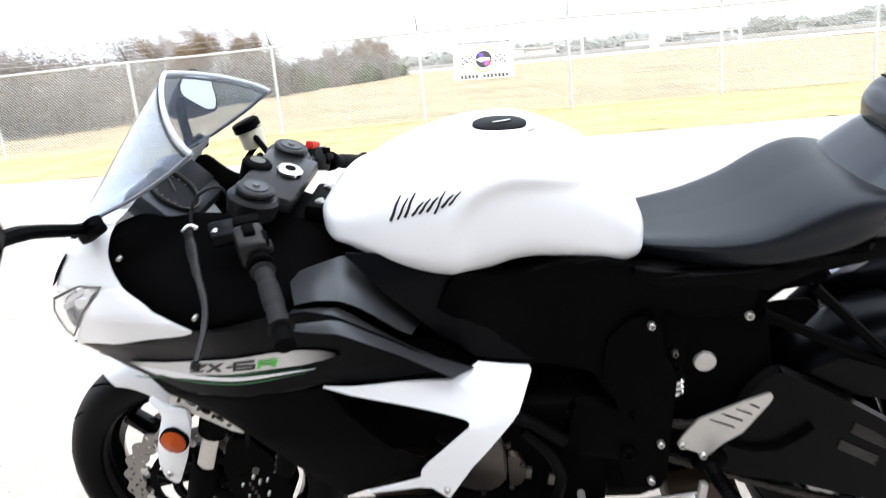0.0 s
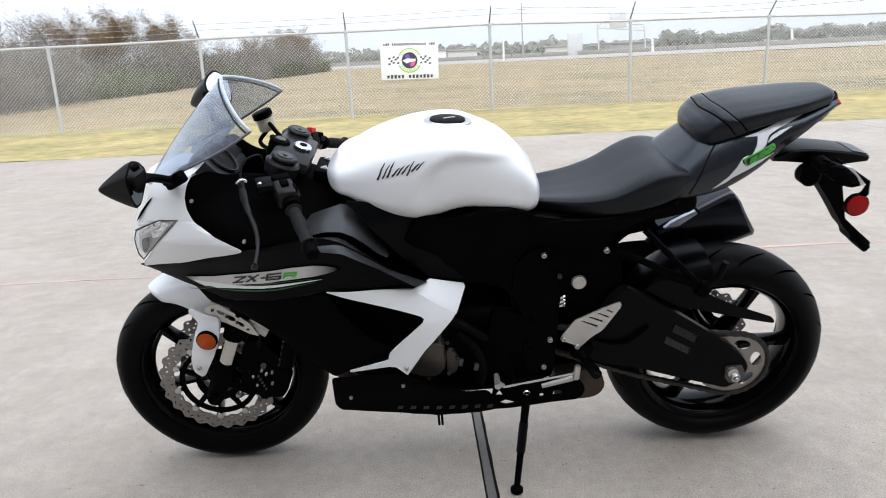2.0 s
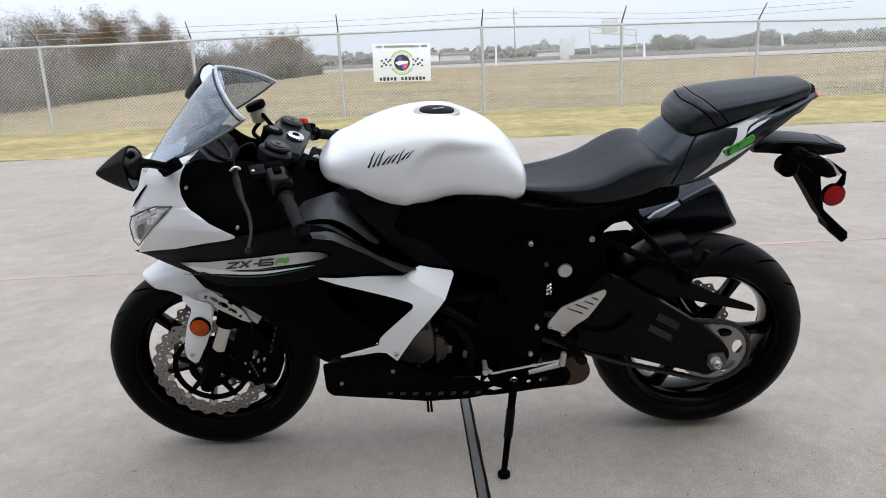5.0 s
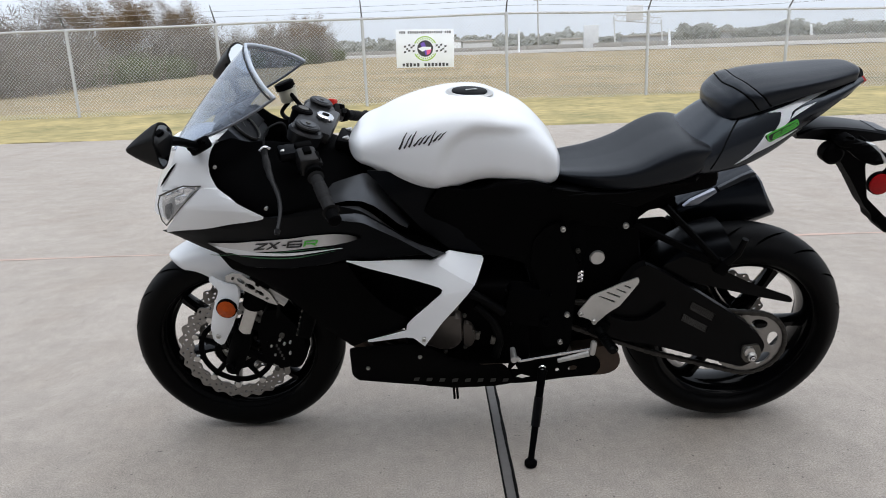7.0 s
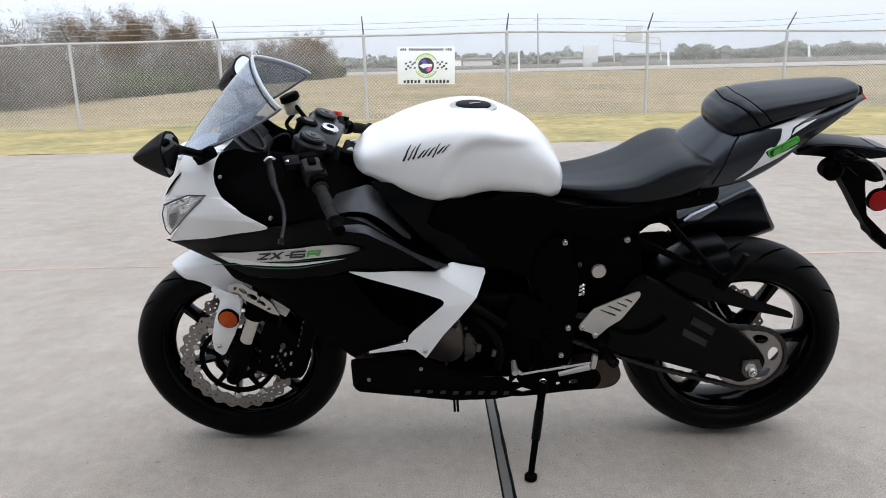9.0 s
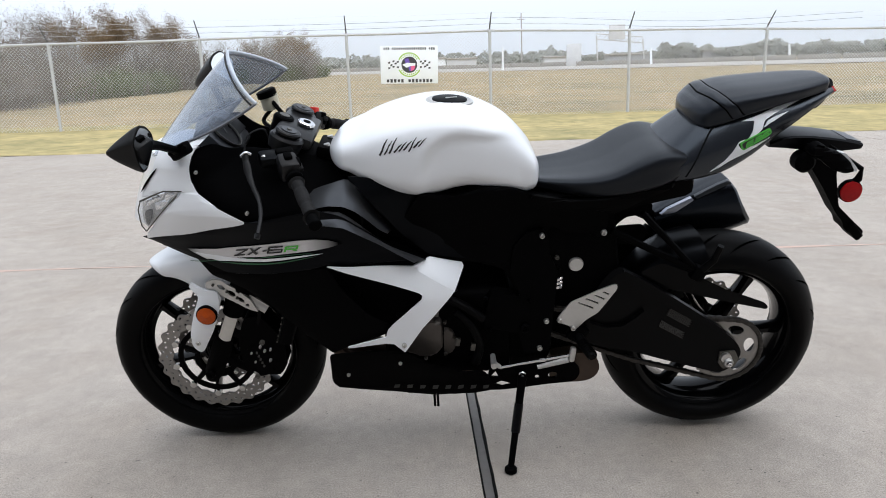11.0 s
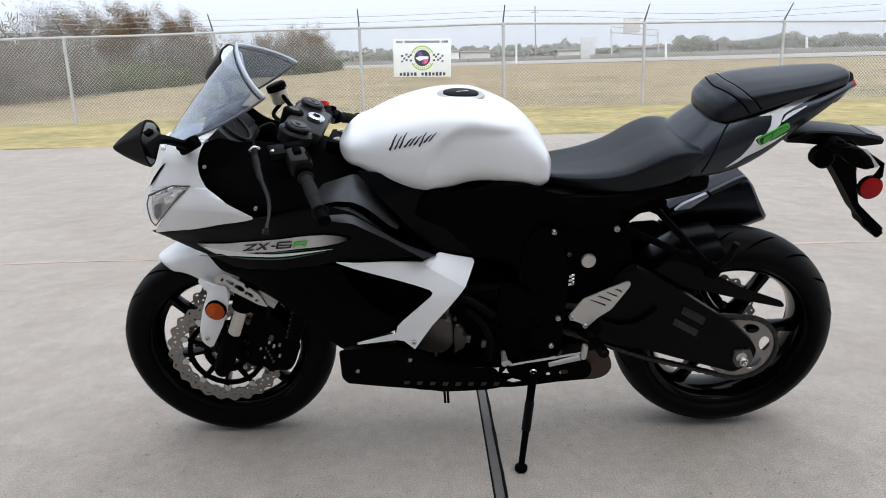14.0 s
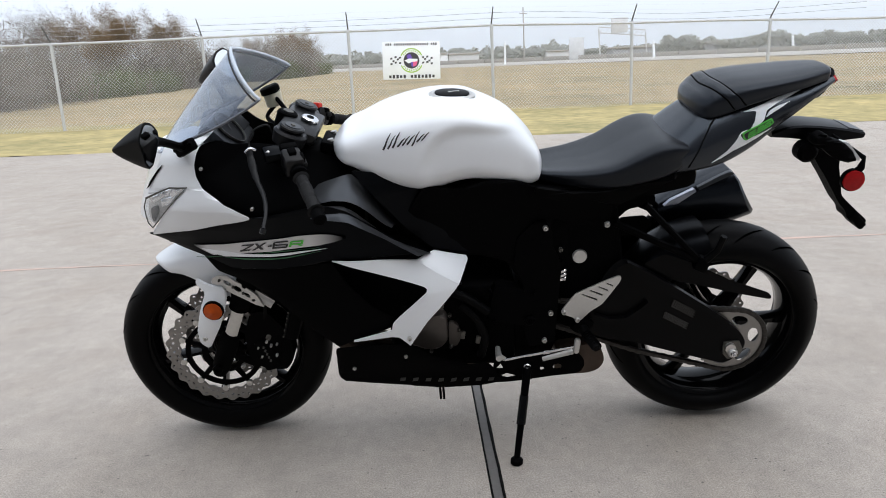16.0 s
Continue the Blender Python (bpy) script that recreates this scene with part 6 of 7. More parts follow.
# clip-on bars, grips, switches and levers
for s in (-1, 1):
    root, end = Vector((-0.415, s * 0.135, 0.900)), Vector((-0.310, s * 0.385, 0.812))
    way = (end - root).normalized()
    bar = part("handlebar", tube([root - way * 0.02, root + way * 0.11], 0.012, n=12), PLASTIC, bike, "black clip-on handlebar")
    g0, g1 = end - way * 0.155, end - way * 0.034
    rad, pts = [], []
    for k in range(25):
        pts.append(g0.lerp(g1, k / 24))
        rad.append(0.0190 if k in (0, 24) else 0.0128 if k in (6, 16) else 0.0150 if 6 < k < 16 else 0.0142 - 0.0009 * (k % 2))
    part("grip", tube(pts, rad, n=18), GRIPRUBBER, bar, "black ribbed rubber grip")
    part("bar_end", tube([g1, g1 + way * 0.004, g1 + way * 0.006, end - way * 0.003, end], [0.011, 0.011, 0.0145, 0.0145, 0.011], n=18), PLASTIC, bar, "black bar-end weight")
    c = root.lerp(end, 0.27)
    turn = (math.degrees(math.atan2(way.z, abs(way.y))) * -s * -1, 0, math.degrees(math.atan2(-way.x, way.y)) if s > 0 else math.degrees(math.atan2(way.x, -way.y)))
    sw = part("switch_housing", rbox((0.045, 0.055, 0.048), c + Vector((-0.004, 0, 0.006)), turn, 0.009), LEVERPAINT, bar, "black handlebar switch housing")
    part("switch_clamp", rbox((0.04, 0.022, 0.044), root.lerp(end, 0.10) + Vector((-0.002, 0, 0.002)), turn, 0.006), FRAMEBLACK, bar)
    for dx, dz, size, mat in ((-0.002, 0.033, (0.018, 0.022, 0.010), PLASTIC), (0.018, 0.018, (0.012, 0.026, 0.014), PLASTIC), (0.02, -0.004, (0.010, 0.016, 0.012), FRAMEBLACK)):
        part("switch_button", rbox(size, c + Vector((dx, 0.004 * s, dz)), turn, 0.003), mat, sw)
    collar = root.lerp(end, 0.40)
    part("switch_collar", tube([collar - way * 0.007, collar - way * 0.004, collar + way * 0.004, collar + way * 0.007], [0.017, 0.0205, 0.0205, 0.017], n=18), PLASTIC, sw)
    part("perch_clamp", tube([root.lerp(end, 0.13) - way * 0.008, root.lerp(end, 0.13) + way * 0.008], 0.0185, n=16), SHEEN, bar)
    for d, up in ((-0.012, 0.026), (0.010, 0.028)):
        part("clamp_bolt", tube([c + way * d + Vector((-0.016, 0, up - 0.006)), c + way * d + Vector((-0.016, 0, up + 0.002))], 0.0035, n=8), STEEL, sw)
    part("dip_switch", rbox((0.010, 0.022, 0.012), c + Vector((0.024, 0.006 * s, 0.006)), turn, 0.003), GRIPRUBBER, sw)
    if s > 0:
        part("kill_switch", rbox((0.02, 0.02, 0.016), c + Vector((0.0, -0.012, 0.036)), turn, 0.004), REDSWITCH, sw, "red engine stop switch")
        bolt(c.x + 0.01, c.y + 0.02, c.z + 0.02, 0.004, sw, right=True)
    lever = []
    for (x, h), y in zip([(-0.491, 0.903)] + [(-0.484, 0.883)] + [(-0.469, 0.862)] + [(-0.439, 0.844)] + [(-0.427, 0.827)] + [(-0.427, 0.806)], (0.18, 0.20, 0.24, 0.31, 0.36, 0.40)):
        lever.append(Vector((x, s * y, h)))
    lever = bend(lever, 5)
    bm = tube(lever, [0.0078] * 4 + [0.0092] * 4 + [0.0076] * 3 + [0.0058] * 4 + [0.0048] * 5 + [0.0040] * 6, n=10)
    for v in bm.verts:
        near = min(lever, key=lambda p: (p - v.co).length)
        v.co.y = near.y + (v.co.y - near.y) * 0.55
    tube([lever[-1], lever[-1] + Vector((-0.002, s * 0.006, -0.008))], [0.0065, 0.006], bm, n=10)
    lv = part("lever", bm, LEVERPAINT, bar, "dark brake or clutch lever")
    part("lever_perch", rbox((0.06, 0.04, 0.026), root.lerp(end, 0.14) + Vector((-0.032, 0, 0.006)), turn, 0.007), FAIRING, lv)
    bolt(root.lerp(end, 0.16).x - 0.05, abs(root.lerp(end, 0.16).y) + 0.008, root.lerp(end, 0.16).z + 0.014, 0.006, lv, right=s > 0)
adj = [(-0.479, 0.903), (-0.49, 0.908), (-0.497, 0.905), (-0.503, 0.897)]
part("cable_adjuster", tube(bend([(p[0], -0.17, p[1]) for p in adj], 3), [0.003] + [0.004] * 7 + [0.005, 0.0035], n=10), CHROME, bike, "bright clutch cable adjuster")
cab = [(-0.498, 0.9), (-0.499, 0.916), (-0.492, 0.935), (-0.475, 0.944), (-0.459, 0.942), (-0.453, 0.915)]
part("clutch_cable", tube(bend([(p[0], -0.15 + 0.012 * k, p[1]) for k, p in enumerate(cab)], 6), 0.0026, n=6), GRIPRUBBER, bike, "dark clutch cable")
part("cable", tube(bend([(-0.40, -0.16, 0.87), (-0.44, -0.13, 0.80), (-0.40, -0.10, 0.74)], 6), 0.004, n=6), RUBBER, bike, "black control cable")
part("steering_head", rbox((0.17, 0.13, 0.20), (-0.375, 0, 0.765), (0, 22, 0), 0.03), FRAMEBLACK, bike, "black steering head")
res = part("brake_reservoir", tube([(-0.506, 0.21, 0.914), (-0.512, 0.21, 0.954)], [0.0235, 0.0255], n=20), FLUID, bike, "milky brake fluid reservoir with black lid")
part("reservoir_lid", tube([(-0.513, 0.21, 0.948), (-0.517, 0.21, 0.964), (-0.518, 0.21, 0.967)], [0.0275, 0.0270, 0.022], n=20), PLASTIC, res, "black reservoir lid")
part("reservoir_bracket", tube([(-0.505, 0.20, 0.945), (-0.47, 0.17, 0.91), (-0.44, 0.15, 0.90)], 0.006, n=6), PLASTIC, res)
part("reservoir_hose", tube(bend([(-0.507, 0.21, 0.914), (-0.53, 0.20, 0.885), (-0.50, 0.18, 0.870), (-0.45, 0.17, 0.895)], 5), 0.006, n=6), RUBBER, res)
part("tank_bracket", rbox((0.075, 0.11, 0.03), (-0.315, 0, 0.862), (0, 12, 0), 0.008), FRAMEBLACK, bike, "black bracket in front of the tank")
for y in (-0.035, 0.035):
    part("tank_bolt", tube([(-0.325, y, 0.872), (-0.327, y, 0.884)], 0.008, n=10), STEEL, bike)

# front mudguard and fork guards
rings = []
SKIRT = along([(60, 0.240), (80, 0.215), (90, 0.205), (98, 0.240), (105, 0.266), (113, 0.287), (117, 0.304), (119, 0.311)])
for k in range(40):
    deg = 60 + 58.6 * k / 39
    a = radians(deg)
    w = 0.077 * math.sqrt(min(max((119 - deg) / 9, 0.04), 1))
    R, low = FR + 0.023, SKIRT(deg)
    c = Vector((math.cos(a), 0, math.sin(a)))
    outer, under = [], []
    for i in range(-10, 11):
        f = math.pi / 2 * i / 10
        y = w * math.copysign(abs(math.sin(f)) ** 0.62, f)
        r = low + (R - low) * max(math.cos(f), 0) ** 0.55
        outer.append(Vector((FX, y, FH)) + c * r)
        under.append(Vector((FX, y * 0.95, FH)) + c * (r - 0.004))
    rings.append(outer + under[::-1])
guard = part("front_mudguard", loft(rings), PEARL, bike, "pearl white front mudguard", 60)
for s in (-1, 1):
    o = [(-0.691, 0.559), (-0.659, 0.547), (-0.622, 0.54), (-0.614, 0.52), (-0.626, 0.478), (-0.647, 0.427), (-0.691, 0.35), (-0.703, 0.347), (-0.718, 0.364), (-0.715, 0.406), (-0.693, 0.473), (-0.672, 0.523), (-0.7, 0.543)]
    leaf = part("fork_guard", plate(o, lambda x, h: 0.118 + 0.035 * math.sin(min(max((h - 0.33) / 0.2, 0), 1) * 2.2) - 1.3 * (x + 0.655 - 0.3 * (h - 0.44)) ** 2 * 3, 0.006, 0.02, 0.008, 0.003, right=s > 0), PEARL, guard, "pearl white fork guard")
    bolt(*(lambda p: (p[0], 0.134, p[1]))([(-0.697, 0.384)][0]), 0.007, guard, right=s > 0)
    p = [(-0.654, 0.479)][0]
    refl = part("reflector", lathe([(0.0265, s * 0.150), (0.0265, s * 0.158), (0.0245, s * 0.160)], (p[0], 0, p[1]), 32), PLASTIC, bike, "round amber side reflector in black rim")
    part("reflector_lens", lathe([(0.0240, s * 0.158), (0.0238, s * 0.1615), (0.012, s * 0.1655), (0.0004, s * 0.170)], (p[0], 0, p[1]), 12), AMBER, refl, "amber reflector lens", 3)
radiator = part("radiator", rbox((0.035, 0.30, 0.26), (-0.43, 0, 0.50), (0, 18, 0), 0.008), ENGINE, bike, "dark radiator behind the front wheel")
for k in range(14):
    part("radiator_fin", rbox((0.004, 0.28, 0.004), (-0.452 + 0.006 * (k - 7) * 0.9, 0, 0.50 + 0.018 * (k - 6.5)), (0, 18, 0), 0), DARKSTEEL, radiator)
for s in (-1, 1):
    part("frame_stay", tube(bend([(-0.615, s * 0.10, 0.53), (-0.56, s * 0.115, 0.505), (-0.51, s * 0.12, 0.47)], 4), 0.011, n=8), ALLOY, bike, "silver cast stay beside the fork")
    o = [(-0.650, 0.562), (-0.631, 0.570), (-0.609, 0.568), (-0.592, 0.552), (-0.578, 0.545), (-0.561, 0.528), (-0.543, 0.510), (-0.527, 0.474), (-0.549, 0.482), (-0.58, 0.503), (-0.612, 0.523), (-0.648, 0.543)]
    gaps = [oval(-0.611, 0.548, 0.012, 0.006, 8, -40), oval(-0.588, 0.530, 0.012, 0.007, 8, -40), oval(-0.566, 0.511, 0.010, 0.005, 8, -45), oval(-0.552, 0.495, 0.005, 0.004, 8)]
    stay = part("cast_bracket", pierced(soften(o, 0.004), gaps, 0.138, 0.008, right=s > 0), ALLOY, bike, "cast alloy bracket behind the fork guard")
    for p in [(-0.630, 0.557), (-0.598, 0.537), (-0.575, 0.518)]:
        bolt(p[0], 0.138, p[1], 0.0035, stay, DARKSTEEL, right=s > 0)


# frame, engine and side covers
frame_line = [(-0.1, 0.789), (-0.02, 0.776), (0.061, 0.795), (0.121, 0.789), (0.175, 0.766), (0.257, 0.759), (0.331, 0.764), (0.367, 0.721), (0.358, 0.661), (0.338, 0.643), (0.309, 0.663), (0.254, 0.665), (0.218, 0.689), (0.202, 0.651), (0.221, 0.604), (0.225, 0.506), (0.22, 0.352), (0.163, 0.336), (0.135, 0.408), (0.134, 0.51), (0.102, 0.576), (0.032, 0.603), (-0.052, 0.614), (-0.107, 0.655), (-0.159, 0.71)]
for right in (False, True):
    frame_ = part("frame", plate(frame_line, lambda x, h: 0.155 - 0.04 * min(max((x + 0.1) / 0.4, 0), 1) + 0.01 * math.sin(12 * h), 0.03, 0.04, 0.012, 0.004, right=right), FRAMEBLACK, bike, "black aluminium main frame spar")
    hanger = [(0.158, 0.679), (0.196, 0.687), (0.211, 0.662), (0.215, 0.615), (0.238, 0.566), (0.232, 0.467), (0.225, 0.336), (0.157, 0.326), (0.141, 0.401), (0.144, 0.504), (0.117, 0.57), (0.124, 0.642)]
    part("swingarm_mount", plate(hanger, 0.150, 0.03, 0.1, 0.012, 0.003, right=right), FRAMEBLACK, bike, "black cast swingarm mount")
for (x, h), half, r, mat in (([(0.193, 0.673)][0], 0.157, 0.0068, STEEL), ([(0.35, 0.664)][0], 0.128, 0.0078, ALLOY), ([(0.158, 0.41)][0], 0.152, 0.0135, FRAMEBLACK),
                             ([(0.213, 0.428)][0], 0.150, 0.007, STEEL), ([(0.198, 0.346)][0], 0.150, 0.007, STEEL), ([(0.24, 0.569)][0], 0.125, 0.007, FRAMEBLACK), ([(0.236, 0.601)][0], 0.132, 0.006, DARKSTEEL)):
    bolt(x, half, h, r, bike, mat)
(x, h) = [(0.294, 0.558)][0]
part("reservoir_cap", lathe([(0.0195, -0.06), (0.0195, -0.088), (0.0175, -0.092), (0.0004, -0.092)], (x, 0, h), 28), ALLOY, bike, "brushed alloy adjuster cap")
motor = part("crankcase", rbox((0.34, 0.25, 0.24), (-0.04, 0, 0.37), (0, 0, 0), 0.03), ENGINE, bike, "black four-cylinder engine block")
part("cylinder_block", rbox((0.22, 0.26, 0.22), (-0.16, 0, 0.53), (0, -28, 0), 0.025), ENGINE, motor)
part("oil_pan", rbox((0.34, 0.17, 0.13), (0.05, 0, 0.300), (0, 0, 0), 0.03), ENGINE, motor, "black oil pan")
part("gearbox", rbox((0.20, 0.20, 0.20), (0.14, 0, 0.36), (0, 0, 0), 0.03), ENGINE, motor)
(x, h) = [(-0.088, 0.379)][0]
cover = [(-0.162, 0.350), (-0.152, 0.402), (-0.112, 0.428), (-0.077, 0.433), (-0.056, 0.424), (-0.055, 0.352), (-0.080, 0.325), (-0.135, 0.333)]
part("generator_cover", plate(cover, lambda x, h: 0.150 - 1.6 * ((x + 0.105) ** 2 + (h - 0.38) ** 2), 0.05, 0.015, 0.014, 0.006), BRONZE, motor, "bronze-grey engine cover")
part("clutch_side_cover", plate([(-0.053, 0.402), (-0.030, 0.395), (-0.019, 0.361), (-0.031, 0.329), (-0.053, 0.325)], 0.138, 0.03, 0.1, 0.012, 0.004), BRONZE, motor, "bronze-grey small engine cover")
for k in range(7):
    a = 2 * math.pi * k / 7
    bolt(x + 0.062 * math.cos(a), 0.138, h + 0.062 * math.sin(a), 0.005, motor, DARKSTEEL)
(x2, h2) = [(0.086, 0.46)][0]
part("sprocket_cover", rbox((0.13, 0.05, 0.12), (x2 + 0.03, -0.125, h2 - 0.01), (0, 12, 0), 0.025), ENGINE, motor, "black front sprocket cover")
for dx, dh in ((-0.03, 0.04), (0.08, 0.03), (0.07, -0.05), (-0.02, -0.055)):
    bolt(x2 + dx, 0.150, h2 + dh, 0.005, motor, FRAMEBLACK)
for k, pts in enumerate((((-0.20, -0.13, 0.50), (-0.15, -0.15, 0.46), (-0.10, -0.14, 0.50), (-0.02, -0.13, 0.53)), ((-0.02, -0.14, 0.46), (0.02, -0.15, 0.42), (0.04, -0.145, 0.36), (0.03, -0.14, 0.30)), ((-0.05, -0.14, 0.50), (0.0, -0.15, 0.48), (0.05, -0.15, 0.44)))):
    part("coolant_hose", tube(bend(pts, 6), 0.012 if k else 0.016, n=10), RUBBER, motor, "black rubber hose")
for p in [(-0.07, 0.463), (-0.017, 0.373), (0.023, 0.357)]:
    part("hose_clip", rbox((0.012, 0.01, 0.022), (p[0], -0.15, p[1]), (0, 10, 0), 0.002), DARKSTEEL, motor)
for k in range(4):
    y = -0.09 + 0.06 * k
    part("header_pipe", tube(bend([(-0.24, y, 0.50), (-0.33, y, 0.42), (-0.34, y * 0.9, 0.32), (-0.22, y * 0.7, 0.235), (0.08, y * 0.5, 0.23)], 5), 0.019, n=10), HEADER, motor, "heat-tinted exhaust header pipe")
part("collector", eased(plate([(0.235, 0.285), (0.300, 0.300), (0.347, 0.300), (0.366, 0.274), (0.371, 0.244), (0.358, 0.220), (0.332, 0.208), (0.235, 0.205)], 0.110, 0.18, 0.1, 0.016, 0.0), 0.020, 3), HEADER, bike, "heat-tinted exhaust collector box")
part("suspension_linkage", rbox((0.15, 0.12, 0.11), (0.285, 0, 0.315), (0, 10, 0), 0.03), ENGINE, bike, "black suspension linkage")
part("inner_fender", rbox((0.20, 0.17, 0.34), (0.31, 0, 0.56), (0, -8, 0), 0.03), PLASTIC, bike, "black inner rear mudguard")
part("battery_box", rbox((0.14, 0.18, 0.18), (0.20, 0, 0.58), (0, 0, 0), 0.02), PLASTIC, bike, "black battery box")
part("airbox", rbox((0.30, 0.22, 0.16), (-0.10, 0, 0.72), (0, 6, 0), 0.03), PLASTIC, bike, "black airbox below the tank")
part("subframe", rbox((0.40, 0.20, 0.10), (0.38, 0, 0.745), (0, -12, 0), 0.03), FRAMEBLACK, bike, "black rear subframe")
seat_rail = [(0.166, 0.776), (0.257, 0.759), (0.331, 0.758), (0.424, 0.772), (0.49, 0.789), (0.513, 0.798), (0.502, 0.78), (0.44, 0.754), (0.368, 0.718), (0.305, 0.735), (0.224, 0.738), (0.169, 0.752)]
for right in (False, True):
    part("seat_cowl", plate(seat_rail, lambda x, h: 0.148, 0.012, 0.05, 0.01, 0.004, right=right), SATIN, bike, "satin black side cover below the seat")
part("shock_spring", tube([(0.245 + 0.022 * math.cos(k * 0.55), -0.03 + 0.022 * math.sin(k * 0.55), 0.40 + 0.0022 * k) for k in range(80)], 0.005, n=6), CHROME, bike, "pale coil spring of the rear shock")
part("shock_body", tube([(0.235, -0.03, 0.36), (0.265, -0.03, 0.62)], 0.016, n=12), ALLOY, bike, "alloy rear shock body")
(x, h) = [(0.246, 0.506)][0]
part("shock_fitting", tube([(x + 0.014 * math.cos(k * 0.6), -0.085 + 0.014 * math.sin(k * 0.6), h - 0.018 + 0.0011 * k) for k in range(34)], 0.0035, n=6), CHROME, bike, "bright coiled shock fitting")

# swingarm
arm_line = [(0.311, 0.404), (0.33, 0.454), (0.36, 0.516), (0.384, 0.546), (0.408, 0.558), (0.461, 0.525), (0.546, 0.469), (0.626, 0.413), (0.686, 0.37), (0.725, 0.335), (0.741, 0.307), (0.739, 0.285), (0.722, 0.258), (0.691, 0.238), (0.627, 0.258), (0.539, 0.286), (0.445, 0.318), (0.361, 0.335), (0.322, 0.35)]
for right in (False, True):
    swing = part("swingarm", eased(plate(arm_line, 0.135, 0.030, 0.1, 0.014, 0.0, right=right), 0.011, 3), SWINGPAINT, bike, "black aluminium swingarm")
    brace = [(0.325, 0.418), (0.367, 0.402), (0.411, 0.404), (0.446, 0.43), (0.466, 0.45), (0.452, 0.409), (0.418, 0.386), (0.368, 0.387)]
    part("swingarm_brace", eased(plate(brace, 0.150, 0.02, 0.1, 0.006, 0.0, right=right), 0.007), SWINGPAINT, swing)
    ridge_line = [(0.402, 0.566), (0.461, 0.533), (0.546, 0.477), (0.626, 0.421), (0.69, 0.374), (0.676, 0.357), (0.616, 0.398), (0.53, 0.456), (0.437, 0.515)]
    part("swingarm_ridge", eased(plate(ridge_line, 0.146, 0.022, 0.1, 0.008, 0.0, right=right), 0.008), SWINGPAINT, swing)
    blk = [(0.681, 0.309), (0.722, 0.312), (0.734, 0.287), (0.727, 0.262), (0.696, 0.256), (0.681, 0.275)]
    part("axle_block", plate(blk, 0.142, 0.012, 0.1, 0.004, 0.001, right=right), DARKSTEEL, swing, "dull axle adjuster block")
    (x, h) = [(0.704, 0.282)][0]
    bolt(x, 0.145, h, 0.0135, swing, STEEL, "axle_nut", 0.012, right=right)
    bolt(x, 0.155, h, 0.008, swing, CHROME, "axle_end", 0.008, right=right)
    if right:
        continue
    for quad in ([(0.533, 0.448), (0.601, 0.408), (0.593, 0.386), (0.527, 0.426)], [(0.514, 0.413), (0.585, 0.37), (0.58, 0.351), (0.509, 0.393)]):
        q = [Vector(p) for p in quad]
        part("warning_label", plate(quad, 0.1358, 0.001, 0.1, 0, 0), PLASTIC, swing, "worn dark warning label")
        for k in range(7):
            f0, f1 = 0.06 + 0.14 * k, 0.06 + 0.14 * k + 0.07
            r0, r1 = 0.03, 0.97 - 0.06 * (k % 2)
            row = [q[0].lerp(q[1], r).lerp(q[3].lerp(q[2], r), f) for r, f in ((r0, f0), (r1, f0), (r1, f1), (r0, f1))]
            part("label_bar", plate(row, 0.1364, 0.0005, 0.1, 0, 0), MARKGREY, swing)
cross = part("swingarm_crossbeam", rbox((0.09, 0.26, 0.12), (0.40, 0, 0.43), (0, -30, 0), 0.02), FRAMEBLACK, bike, "black swingarm cross-beam")

# sprocket and chain
SPX, SPH = 0.710, 0.296
teeth = [(SPX + (0.094 if k % 2 else 0.089) * math.cos(2 * math.pi * k / 86), SPH + (0.094 if k % 2 else 0.089) * math.sin(2 * math.pi * k / 86)) for k in range(86)]
holes = [oval(SPX + 0.063 * math.cos(2 * math.pi * k / 6 + 0.2), SPH + 0.063 * math.sin(2 * math.pi * k / 6 + 0.2), 0.015, 0.024, 12, math.degrees(2 * math.pi * k / 6 + 0.2)) for k in range(6)]
part("sprocket", pierced(teeth, holes, 0.110, 0.006), DISC, rear_wheel, "alloy rear sprocket with openings")
part("sprocket_carrier", lathe([(0.05, -0.06), (0.052, -0.10), (0.03, -0.118), (0.016, -0.122)], (RX, 0, RH), 28), GLOSS, rear_wheel)
FSX, FSH, FSR, CR = 0.225, 0.405, 0.036, 0.0945
up = Vector((-(FSH - SPH), FSX - SPX)).normalized() * -1
loop = [Vector((FSX, FSH)) + up * FSR, Vector((SPX, SPH)) + up * CR]
a0 = math.atan2(up.y, up.x)
loop += [Vector((SPX + CR * math.cos(a0 - math.pi * k / 24), SPH + CR * math.sin(a0 - math.pi * k / 24))) for k in range(1, 25)]
loop += [Vector(((SPX + FSX) / 2, (SPH + FSH) / 2)) - up * (CR + FSR) * 0.5 - Vector((0, 0.012)), Vector((FSX, FSH)) - up * FSR]
loop += [Vector((FSX + FSR * math.cos(a0 + math.pi - math.pi * k / 8), FSH + FSR * math.sin(a0 + math.pi - math.pi * k / 8))) for k in range(1, 9)]
pins = spread_out(loop, 112)
for k in range(111):
    a, b = pins[k], pins[k + 1]
    c, way = (a + b) / 2, math.degrees(math.atan2(b.y - a.y, b.x - a.x))
    if k < 2:
        link = part("chain_link", rbox((0.0185, 0.017 if k else 0.013, 0.0125), bevel=0.004), CHAIN, rear_wheel)
        links = [link] if k == 0 else [links[0], link]
        ob = link
    else:
        ob = new("chain_link", links[k % 2].data)
        ob.parent = rear_wheel
    ob.matrix_basis = pose(c.x, -0.107, c.y, 0, -way, 0)

